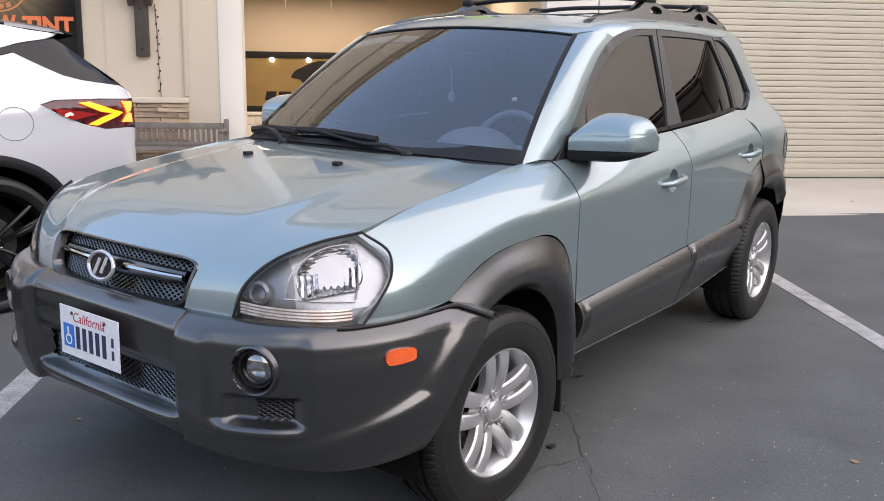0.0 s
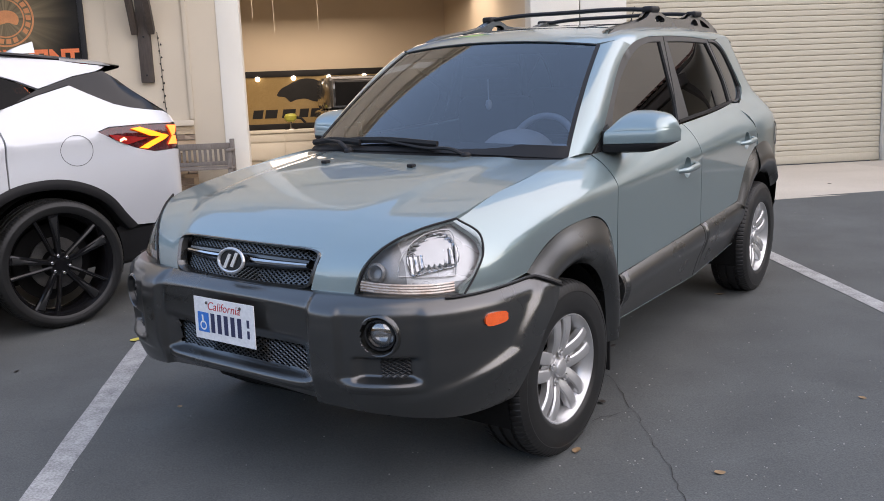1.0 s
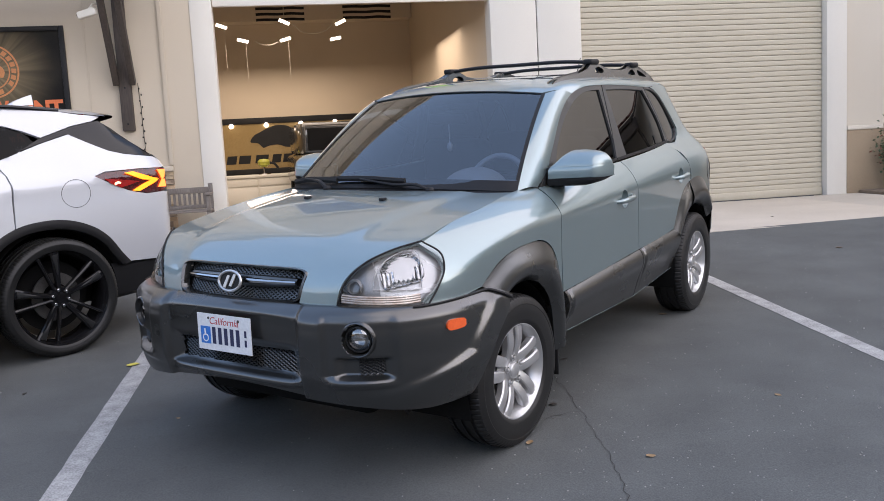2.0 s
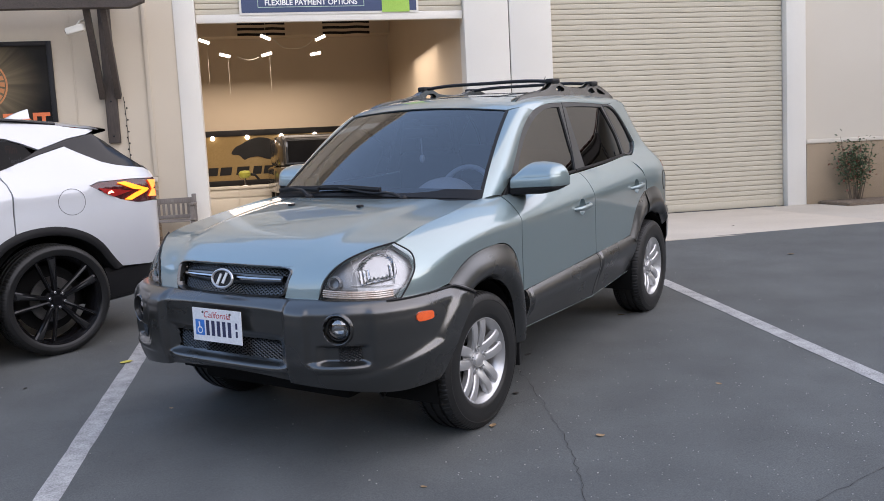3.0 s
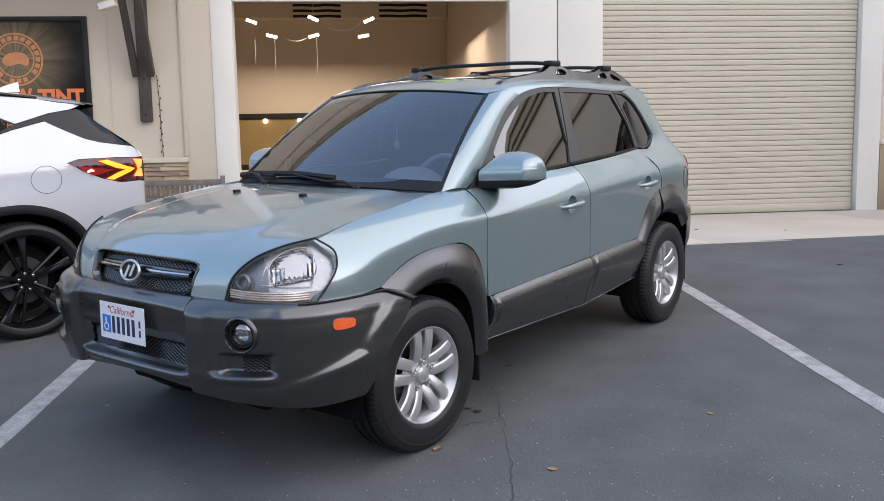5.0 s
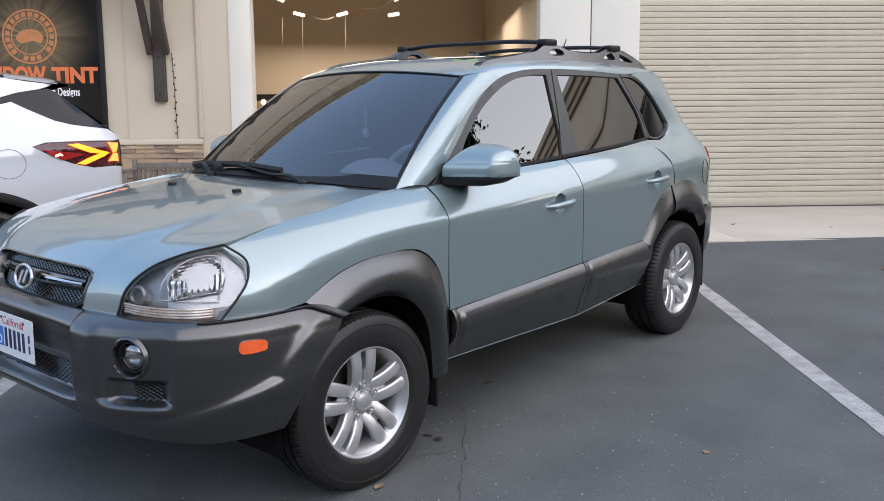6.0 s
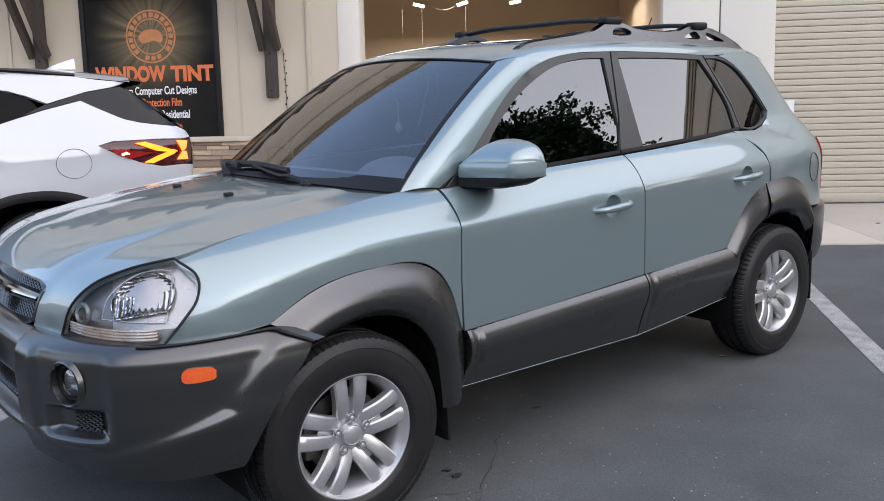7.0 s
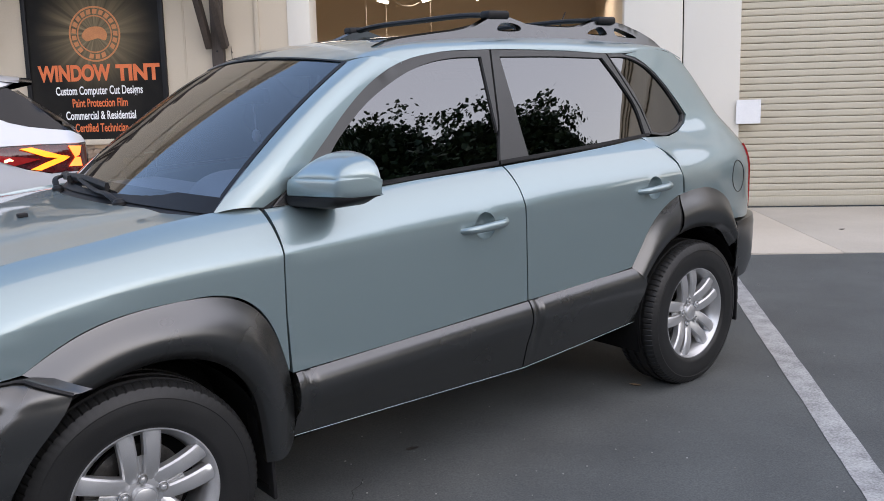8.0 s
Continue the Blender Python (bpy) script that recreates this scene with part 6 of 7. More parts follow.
part("body", block(-0.85, 0.85, -0.6, 1.6, 0.45, 1.0, 0.08), DARK_PAINT, jeep)
part("cab", block(-0.78, 0.78, -0.1, 1.5, 1.0, 1.62, 0.09), DARK_PAINT, jeep)
part("window", block(-0.66, 0.66, -0.112, -0.104, 1.07, 1.50, 0.0), GLOSS_BLACK, jeep)
part("roof_edge", tube([(-0.72, -0.12, 1.05), (-0.70, -0.1, 1.56), (0.70, -0.1, 1.56), (0.72, -0.12, 1.05)], 0.016, 8), STEEL, jeep)
for x in (-0.7, 0.7):
    for y in (-0.1, 1.2):
        part("wheel", tyre_mesh(0.36, 0.11, 0.2, 24), RUBBER, jeep, "", 40, pose(x, y, 0.362))

# ---- on the facade ----
NAVY = surface("navy_cloth", (0.030, 0.050, 0.115), (0.045, 0.068, 0.145), 0.6, 0, 3, 90, 0.15)
LIME = surface("lime_cloth", (0.26, 0.45, 0.06), (0.32, 0.52, 0.09), 0.6, 0, 3, 90, 0.15)
banner = thing("banner", "navy and lime vinyl banner hung on the raised shutter", "banner", Matrix.Translation((0, FACE + 0.065, 0)))
part("border", block(-0.55, 1.93, -0.006, 0.0, 3.365, 4.3), STUCCO_PALE, banner, "white vinyl border", 0)
part("field", block(-0.52, 1.90, -0.012, -0.007, 3.395, 4.28), NAVY, banner, "", 0)
part("lime_field", block(1.41, 1.80, -0.017, -0.013, 3.375, 4.27), LIME, banner, "lime green field", 0)
GREEN_INK = surface("pale_green_ink", (0.50, 0.68, 0.50), (0.55, 0.73, 0.55), 0.6, 0, 10, 90, 0)
lettering("FLEXIBLE PAYMENT OPTIONS", 0.072, PAPER, banner, pose(0.43, -0.013, 3.522, 90), "lettering", 0.001, 0.002, 0, 0.97)
for a in ((-0.30, 1.16, 3.462, 3.468), (-0.30, 1.16, 3.576, 3.582), (-0.30, -0.294, 3.462, 3.582), (1.154, 1.16, 3.462, 3.582)):
    part("outline", block(a[0], a[1], -0.0155, -0.0125, a[2], a[3]), GREEN_INK, banner, "", 0)

sign = thing("window_sign", "black framed poster for window tinting with orange and white words", "sign", Matrix.Translation((0, FACE - 0.004, 0)))
SIGN_BLACK = surface("poster_black", (0.004, 0.004, 0.0045), (0.022, 0.020, 0.017), 0.5, 0, 1.5, 60, 0.0, 0.0, 0.1, 0.05)
SIGN_BLACK.node_tree.nodes["Principled BSDF"].inputs["Specular IOR Level"].default_value = 0.12


def burst_print(material, cx, cz):
    """A printed golden-brown burst of rays round the badge, fading into black."""
    tree = material.node_tree
    b = tree.nodes["Principled BSDF"]
    tc, mp = tree.nodes.new("ShaderNodeTexCoord"), tree.nodes.new("ShaderNodeMapping")
    mp.inputs["Location"].default_value = (-cx, 0, -cz)
    tree.links.new(tc.outputs["Object"], mp.inputs[0])
    sep = tree.nodes.new("ShaderNodeSeparateXYZ")
    tree.links.new(mp.outputs[0], sep.inputs[0])

    def math_node(op, a, c):
        n = tree.nodes.new("ShaderNodeMath")
        n.operation = op
        for k, v in enumerate((a, c)):
            if isinstance(v, float):
                n.inputs[k].default_value = v
            elif v is not None:
                tree.links.new(v, n.inputs[k])
        return n.outputs[0]

    angle = math_node("ARCTAN2", sep.outputs["Z"], sep.outputs["X"])
    rays = tree.nodes.new("ShaderNodeTexNoise")
    rays.noise_dimensions = "1D"
    rays.inputs["Scale"].default_value, rays.inputs["Detail"].default_value = 5.0, 3.0
    tree.links.new(angle, rays.inputs["W"])
    far = math_node("SQRT", math_node("ADD", math_node("MULTIPLY", sep.outputs["X"], sep.outputs["X"]), math_node("MULTIPLY", sep.outputs["Z"], sep.outputs["Z"])), None)
    fall = tree.nodes.new("ShaderNodeMapRange")
    fall.interpolation_type = "SMOOTHSTEP"
    for key, value in (("From Min", 0.15), ("From Max", 0.85), ("To Min", 1.0), ("To Max", 0.0)):
        fall.inputs[key].default_value = value
    tree.links.new(far, fall.inputs["Value"])
    glow = tree.nodes.new("ShaderNodeMix")
    glow.data_type = "RGBA"
    glow.inputs[7].default_value = (0.30, 0.235, 0.14, 1)
    tree.links.new(math_node("MULTIPLY", fall.outputs[0], rays.outputs["Fac"]), glow.inputs[0])
    old = b.inputs["Base Color"].links[0].from_socket
    tree.links.new(old, glow.inputs[6])
    tree.links.new(glow.outputs[2], b.inputs["Base Color"])


burst_print(SIGN_BLACK, -3.89, 2.53)
ORANGE = surface("poster_orange", (0.62, 0.13, 0.035), (0.70, 0.18, 0.06), 0.45, 0, 6, 60, 0.0)
BRONZE = surface("poster_bronze", (0.42, 0.16, 0.055), (0.55, 0.22, 0.08), 0.45, 0, 8, 60, 0.0)
part("poster", block(-4.79, -3.03, -0.02, -0.001, 1.22, 3.02), SIGN_BLACK, sign, "", 0)
for a in ((-4.84, -4.78, 1.17, 3.07), (-3.04, -2.98, 1.17, 3.07), (-4.778, -3.042, 3.01, 3.07), (-4.778, -3.042, 1.17, 1.23)):
    part("frame_bar", block(a[0], a[1], -0.04, -0.001, a[2], a[3], 0.004), BLACK, sign)
pm = pose(-3.89, -0.020, 2.53, 90) @ Matrix.Diagonal((0.9, 0.9, 1, 1))
part("badge_rim", flat_shape(ring(0.375, 64), 0.003, [ring(0.352, 64)]), BRONZE, sign, "bronze round badge", 0, pm)
part("badge_rim", flat_shape(ring(0.255, 64), 0.003, [ring(0.238, 64)]), BRONZE, sign, "", 0, pm)
part("badge_shape", flat_shape(rounded([(-0.19, -0.02), (-0.12, 0.07), (0.0, 0.10), (0.12, 0.08), (0.18, 0.0), (0.15, -0.09), (0.05, -0.06), (-0.05, -0.08), (-0.13, -0.09)], 0.02), 0.003), BRONZE, sign, "plain bronze emblem shape", 0, pm)
for k in range(21):
    if k in (15, 19):
        continue
    a = math.radians(205 - k * 17.1)
    bar = flat_shape([(-0.034, 0.272), (0.026, 0.272), (0.034, 0.335), (-0.030, 0.335)], 0.003)
    part("badge_bar", bar, BRONZE, sign, "", 0, pm @ pose(0, 0, 0, 0, 0, math.degrees(a) - 90))
lettering("WINDOW", 0.19, ORANGE, sign, pose(-4.20, -0.020, 2.05, 90), "lettering", 0.001, 0.012, 0, 0.77, label="orange block letters")
lettering("TINT", 0.19, ORANGE, sign, pose(-3.36, -0.020, 2.04, 90), "lettering", 0.001, 0.012, 0, 0.96, label="orange block letters")
for text, z, ink, sq, h in (("Custom Computer Cut Designs", 1.838, PAPER, 0.615, 0.105), ("Paint Protection Film", 1.685, ORANGE, 0.60, 0.105), ("Commercial & Residential", 1.53, PAPER, 0.615, 0.105), ("Certified Technician", 1.375, ORANGE, 0.60, 0.105)):
    lettering(text, h, ink, sign, pose(-3.89, -0.020, z, 90), "lettering", 0.001, 0.0028, 0, sq)

# a tiled timber canopy further along the facade, inferred from the car's reflections
ROOF_TILE = surface("dark_red_roof_tile", (0.075, 0.030, 0.020), (0.135, 0.055, 0.036), 0.8, 0, 4, 60, 0.3, 0, 0.4, 0.08, 0.004)
canopy = thing("canopy", "dark timber canopy with a red tiled roof on the facade", "canopy", Matrix.Translation((12.2, FACE, 0)))
slope = pose(0, -1.32, 3.56, 22)
part("roof_deck", block(0, 9.6, 0, 1.40, 0, 0.06, 0.01, slope), TIMBER, canopy)
tile_row = bmesh.new()
grid(tile_row, [[(0.30 * i + 0.03 * k, y, 0.075 + 0.035 * math.sin(math.pi * k / 5) + lift) for i in range(32) for k in range(6)] for y, lift in ((-0.02, 0.02), (0.26, 0.0))])
tile_me = bpy.data.meshes.new("tile_row")
tile_row.to_mesh(tile_me)
tile_row.free()
tile_me.materials.append(ROOF_TILE)
for k in range(5):
    row = new("tile_row", tile_me)
    row.parent, row.matrix_basis = canopy, slope @ Matrix.Translation((0.02, 0.27 * k, 0))
part("front_beam", block(0, 9.6, -1.28, -1.12, 3.36, 3.58, 0.012), TIMBER, canopy)
for x in (0.3, 3.3, 6.3, 9.3):
    br = block(x - 0.06, x + 0.06, -0.06, 0.06, 0.0, 1.65, 0.01)
    br.transform(pose(0, -0.08, 2.12, 38))
    part("brace", br, TIMBER, canopy)
# unseen dark panes, added so the car's side glass mirrors something dark here
shop = thing("window_1", "dark panes added under the canopy to darken reflections", "window", Matrix.Translation((12.5, FACE - 0.02, 0)), kind="structure")
for k in range(5):
    part("pane", block(1.8 * k + 0.05, 1.8 * k + 1.75, -0.02, 0.0, FLOOR + 0.25, 3.0), GLOSS_BLACK, shop)
for x in range(6):
    part("mullion", block(1.8 * x - 0.045, 1.8 * x + 0.045, -0.06, 0.0, FLOOR + 0.2, 3.05, 0.006), BLACK, shop)

# timber brackets and the beam that they carry
def bracket(x):
    b = thing("bracket", "dark brown timber bracket bolted to the wall", "bracket", Matrix.Translation((x, FACE, 0)), "timber brackets")
    part("post", block(-0.075, 0.075, -0.09, -0.002, 1.71, 3.62, 0.012), TIMBER, b)
    for dx in (-0.095, 0.095):
        br = block(-0.038, 0.038, -0.055, 0.055, -0.06, 1.36, 0.010)
        br.transform(pose(dx * 1.05, -0.10, 2.36, 31, 0, 0))
        part("brace", br, TIMBER, b)
    part("arm", block(-0.05, 0.05, -0.95, -0.092, 3.46, 3.62, 0.012), TIMBER, b)
    for z in (1.80, 2.26):
        part("bolt", lathe([(-0.002, 0.014), (-0.010, 0.012), (-0.013, 0.0)], 10, "Y"), BLACK, b, "", 35, pose(0, -0.09, z))


for x in (-2.29, -5.41, -8.5):
    bracket(x)
beam = thing("beam", "dark brown timber beam over the wall brackets", "beam")
bm = flat_shape(rounded([(-1.66, 3.44), (-1.70, 3.40), (-1.80, 3.39), (-1.86, 3.34), (-15.5, 3.34), (-15.5, 3.60), (-1.66, 3.60)], 0.2, (3, 4, 5, 6)), 0.14)
part("beam_log", bm, TIMBER, beam, "", 30, pose(0, 6.95, 0, 90))
for x in np.arange(-15.0, -1.7, 0.62):
    part("rafter", block(x - 0.04, x + 0.04, 6.55, FACE - 0.003, 3.605, 3.74, 0.008), TIMBER, beam)
cctv = thing("security_camera", "white bullet security camera on a timber brace", "camera", pose(-2.54, 7.05, 3.12, 0, -14, -10))
part("housing", block(-0.13, 0.10, -0.045, 0.045, -0.045, 0.045, 0.02), STUCCO_PALE, cctv)
part("lens", lathe([(-0.132, 0.0), (-0.134, 0.03), (-0.12, 0.034)], 18, "X"), GLOSS_BLACK, cctv)
part("arm", tube([(0.02, 0.0, 0.04), (0.07, 0.03, 0.09), (0.12, 0.09, 0.10)], 0.014, 8), STUCCO_PALE, cctv)
lights = thing("string_light", "unlit string of small bulbs hanging on the wall", "lights", Matrix.Translation((-2.12, FACE - 0.02, 0)))
part("wire", tube([(-0.02, 0, 2.32), (-0.005, 0, 2.0), (0.0, 0, 1.6), (0.01, 0, 1.24)], 0.004, 5), BLACK, lights)
for k in range(13):
    part("bulb", lathe([(0, 0.003), (-0.006, 0.009), (-0.02, 0.009), (-0.026, 0)], 8, "Z"), BLACK, lights, "", 35, pose(0.012 * (1 if k % 2 else -1), 0, 2.26 - k * 0.078))

# slatted bench
bench_seat = thing("slatted_bench", "weathered grey wooden bench with a slatted back", "bench", Matrix.Translation((-2.62, 7.0, FLOOR)))
LEN = 1.33
for x in (0.0, LEN - 0.055):
    part("back_post", block(x, x + 0.055, 0.36, 0.415, 0.0, 0.72, 0.006), GREY_WOOD, bench_seat)
    part("front_leg", block(x, x + 0.055, -0.06, -0.005, 0.0, 0.58, 0.006), GREY_WOOD, bench_seat)
    part("armrest", block(x - 0.008, x + 0.063, -0.08, 0.36, 0.582, 0.612, 0.008), GREY_WOOD, bench_seat)
part("top_rail", block(0.057, LEN - 0.057, 0.365, 0.41, 0.60, 0.675, 0.006), GREY_WOOD, bench_seat)
part("lower_rail", block(0.057, LEN - 0.057, 0.365, 0.41, 0.40, 0.45, 0.006), GREY_WOOD, bench_seat)
for k in range(19):
    x = 0.09 + k * (LEN - 0.20) / 18
    part("back_slat", block(x - 0.017, x + 0.017, 0.378, 0.398, 0.452, 0.598), GREY_WOOD, bench_seat, "", 0)
for k in range(5):
    part("seat_slat", block(0.0, LEN, -0.06 + k * 0.085, 0.01 + k * 0.085, 0.375, 0.397, 0.004), GREY_WOOD, bench_seat)

# planting bed with a thin climbing shrub
tagged(part("planting_bed", block(8.15, 11.9, 6.85, FACE - 0.04, FLOOR - 0.05, FLOOR + 0.05, 0.04), SOIL, None, "", 30), "brown mulch bed along the wall", "soil", kind="structure")
STEM = surface("brown_stem", (0.10, 0.075, 0.05), (0.16, 0.12, 0.085), 0.9, 0, 20, 90, 0.3)
LEAF_M = surface("shrub_leaf", (0.025, 0.050, 0.022), (0.07, 0.11, 0.045), 0.55, 0, 12, 60, 0.1)
LEAF_R = surface("reddish_leaf", (0.14, 0.035, 0.02), (0.20, 0.06, 0.035), 0.55, 0, 12, 60, 0.1)
rng = random.Random(5)


def leaf_quad(bm, p, size, rnd):
    d = Vector((rnd.uniform(-1, 1), rnd.uniform(-1, 1), rnd.uniform(-0.7, 0.5))).normalized()
    s = d.cross(Vector((rnd.uniform(-1, 1), rnd.uniform(-1, 1), 1))).normalized() * size * 0.36
    n = d.cross(s).normalized() * size * 0.10
    a = [bm.verts.new(q) for q in (p, p + d * size * 0.5 + s - n, p + d * size, p + d * size * 0.5 - s - n, p + d * size * 0.5 + n)]
    bm.faces.new([a[0], a[1], a[4]])
    bm.faces.new([a[1], a[2], a[4]])
    bm.faces.new([a[2], a[3], a[4]])
    bm.faces.new([a[3], a[0], a[4]])


shrub = thing("shrub", "straggly shrub with green and reddish leaves against the wall", "shrub", Matrix.Translation((8.70, FACE - 0.24, FLOOR)))
foliage, red_leaves = bmesh.new(), bmesh.new()
for k in range(13):
    x, h = rng.uniform(-0.30, 0.36), rng.uniform(0.70, 1.04)
    pts = track([(x * 0.35, rng.uniform(-0.05, 0.05), 0.0), (x * 0.7, rng.uniform(-0.10, 0.06), h * 0.5), (x * 1.15, rng.uniform(-0.12, 0.1), h)], 12)
    part("stem", tube(pts, [0.009 - 0.0005 * i for i in range(13)], 5), STEM, shrub)
    for i in range(4, 13):
        for _ in range(13 if 0.40 < pts[i].z < 0.86 and pts[i].x < 0.12 else 4):
            p = pts[i] + Vector((rng.gauss(0, 0.065), rng.gauss(0, 0.05), rng.gauss(0, 0.05)))
            leaf_quad(red_leaves if rng.random() < 0.16 else foliage, p, rng.uniform(0.03, 0.062), rng)
part("foliage", foliage, LEAF_M, shrub, "small dark green leaves", 0)
part("foliage", red_leaves, LEAF_R, shrub, "few reddish leaves", 0)

# trees at the end of the lot, which the car's glass and paint mirror
BARK = surface("tree_bark", (0.09, 0.065, 0.045), (0.16, 0.12, 0.09), 0.9, 0, 12, 40, 0.6)


# ---- unseen plain buildings, added to close the lot and block the low sky ----
def unseen_building(x0, x1, y0, y1, top):
    b = thing("building", "unseen plain brown building added to block low sky light", "building", Matrix.Identity(4), "buildings round the lot")
    # dark brown so that the car's low reflections turn darker
    part("wall", block(x0, x1, y0, y1, -1.5, top, 0.02), PLINTH, b)
    part("parapet_cap", block(x0 - 0.08, x1 + 0.08, y0 - 0.08, y1 + 0.08, top + 0.002, top + 0.16, 0.02), STUCCO, b)


unseen_building(-36, 45, -34, -22, 6.4)
unseen_building(45.2, 58, -34, 20, 5.8)
unseen_building(-48, -36.2, -34, 20, 6.0)


def tree(x, y, height, spread, seed):
    rnd = random.Random(seed)
    t = thing("tree", "broad leafy tree with a dark green crown", "tree", Matrix.Translation((x, y, lie(x, y) - 0.05)), "trees")
    crown_base = height * 0.38
    part("trunk", tube(track([(0, 0, 0), (0.06, 0.03, crown_base * 0.6), (0.0, 0.1, crown_base * 1.25)], 12), [0.17 - 0.006 * i for i in range(13)], 10), BARK, t)
    leaves = bmesh.new()
    pos = []
    for k in range(32):
        a = k * 2.4 + rnd.uniform(-0.3, 0.3)
        up = rnd.uniform(0.1, 0.96)
        rr = spread * math.sqrt(max(0.05, 1 - (2 * max(0.3, up) - 0.6) ** 2 / 1.96)) * rnd.uniform(0.5, 0.95)
        end = Vector((rr * math.cos(a), rr * math.sin(a), crown_base + (height - crown_base) * up))
        pts = track([(0, 0.05, crown_base * rnd.uniform(0.8, 1.15)), Vector((0, 0.05, crown_base)).lerp(end, 0.5) + Vector((0, 0, 0.35)), end], 10)
        part("limb", tube(pts, [0.06 - 0.005 * i for i in range(11)], 6), BARK, t)
        for p in pts[3:]:
            for _ in range(12):
                c = p + Vector((rnd.gauss(0, 0.40), rnd.gauss(0, 0.40), rnd.gauss(0, 0.30)))
                for _ in range(36):
                    leaf_at = c + Vector((rnd.gauss(0, 0.18), rnd.gauss(0, 0.18), rnd.gauss(0, 0.10)))
                    pos.append((leaf_at, rnd.uniform(0.08, 0.17)))
    for _ in range(20000):      # the dense inside of the crown
        way = Vector((rnd.gauss(0, 1), rnd.gauss(0, 1), rnd.gauss(0, 1))).normalized() * rnd.random() ** 0.4
        pos.append((Vector((way.x * spread * 0.82, way.y * spread * 0.82, (crown_base + height) / 2 + way.z * (height - crown_base) * 0.45)), rnd.uniform(0.15, 0.28)))
    verts, faces = [], []
    for p, s in pos:
        d = Vector((rnd.uniform(-1, 1), rnd.uniform(-1, 1), rnd.uniform(-0.8, 0.4))).normalized()
        sd = d.cross(Vector((rnd.uniform(-1, 1), rnd.uniform(-1, 1), 1))).normalized() * s * 0.42
        k = len(verts)
        verts += [p, p + d * s * 0.5 + sd, p + d * s, p + d * s * 0.5 - sd]
        faces.append((k, k + 1, k + 2, k + 3))
    leaves.free()
    me = bpy.data.meshes.new("crown")
    me.from_pydata(verts, [], faces)
    me.materials.append(LEAF_M)
    ob = new("crown", me)
    ob.parent = t


tree(18.0, 0.8, 7.1, 2.9, 3)
tree(19.5, -2.5, 8.9, 3.4, 8)


# ---- the white crossover beside it; its own axes: y to the rear from the rear axle ----
WHITE_AT = CAR @ Matrix.Translation((-3.48, 0.0, 0.0))
crossover = thing("crossover", "white crossover with black wheels and its tail lamps lit", "car", WHITE_AT)
w_tail = spline((0.3, 0.98), (0.55, 1.03), (0.9, 1.05), (1.1, 1.06), (1.25, 1.04), (1.35, 0.96), (1.45, 0.84), (1.55, 0.76), (1.65, 0.74))


def w_side(y, z):
    x = 0.955 - 0.03 * ((z - 0.8) / 0.35) ** 2 if z < 1.15 else 0.925 - 0.8 * (z - 1.15) + 0.25 * max(0.0, z - 1.42)
    x += 0.012 * math.exp(-(((z - 1.12) / 0.05) ** 2))
    if y > 0.2:
        t = min(0.999, (y - 0.2) / (w_tail(z) - 0.2))
        x *= (1 - t**12) ** 0.2
    if y < -2.9:
        t = min(0.999, (-2.9 - y) / 0.92)
        x *= (1 - t**3) ** (1 / 3)
    return Vector((x, y, z))


W_ARCH = [(-0.52, 0.60), (-0.47, 0.72), (-0.37, 0.82), (-0.22, 0.885), (-0.03, 0.905), (0.1, 0.895), (0.25, 0.85), (0.36, 0.79), (0.43, 0.73), (0.52, 0.61), (0.585, 0.53)]
W_ARCH_F = [(y - 2.86, z) for y, z in W_ARCH]
w_quarter = W_ARCH[3:] + [(0.82, 0.505), (0.955, 0.52), (0.985, 0.65), (1.0, 0.85), (1.0, 0.97), (0.90, 0.985), (0.76, 0.985), (0.63, 1.025), (0.50, 1.09), (0.39, 1.15), (0.49, 1.172), (0.74, 1.168), (0.92, 1.158), (1.0, 1.16), (0.98, 1.20), (0.92, 1.235), (0.80, 1.255), (0.70, 1.275), (0.61, 1.305), (0.5, 1.37), (0.39, 1.436), (0.14, 1.385), (-0.22, 1.295), (-0.19, 1.21), (-0.20, 1.1), (-0.215, 0.95)]
both("rear_quarter", panel(w_quarter, w_side, 0.05), WHITE_PAINT, crossover)
both("rear_door", panel([(-0.23, 1.287), (-0.7, 1.20), (-1.15, 1.13), (-1.15, 0.47), (-0.62, 0.47), (-0.53, 0.60), (-0.475, 0.72), (-0.375, 0.825), (-0.23, 0.883), (-0.213, 1.1), (-0.2, 1.21)], w_side, 0.06), WHITE_PAINT, crossover)
both("front_door", panel([(-1.16, 1.128), (-1.7, 1.09), (-2.2, 1.06), (-2.25, 0.47), (-1.16, 0.47)], w_side, 0.07), WHITE_PAINT, crossover)
both("front_fender", panel([(-2.21, 1.058), (-2.8, 1.03), (-3.4, 0.96), (-3.6, 0.90), (-3.62, 0.62)] + W_ARCH_F[:8][::1] + [(-2.43, 0.73), (-2.34, 0.61), (-2.26, 0.53)], w_side, 0.06), WHITE_PAINT, crossover)
both("roof_side", panel([(-1.9, 1.46), (-1.2, 1.585), (-0.6, 1.63), (-0.01, 1.622), (0.2, 1.612), (0.39, 1.592), (0.54, 1.565), (0.70, 1.545), (0.60, 1.515), (0.44, 1.492), (0.18, 1.428), (0.08, 1.475), (-0.03, 1.515), (-0.17, 1.538), (-0.6, 1.56), (-1.2, 1.52), (-1.9, 1.42)], w_side, 0.05), WHITE_PAINT, crossover)
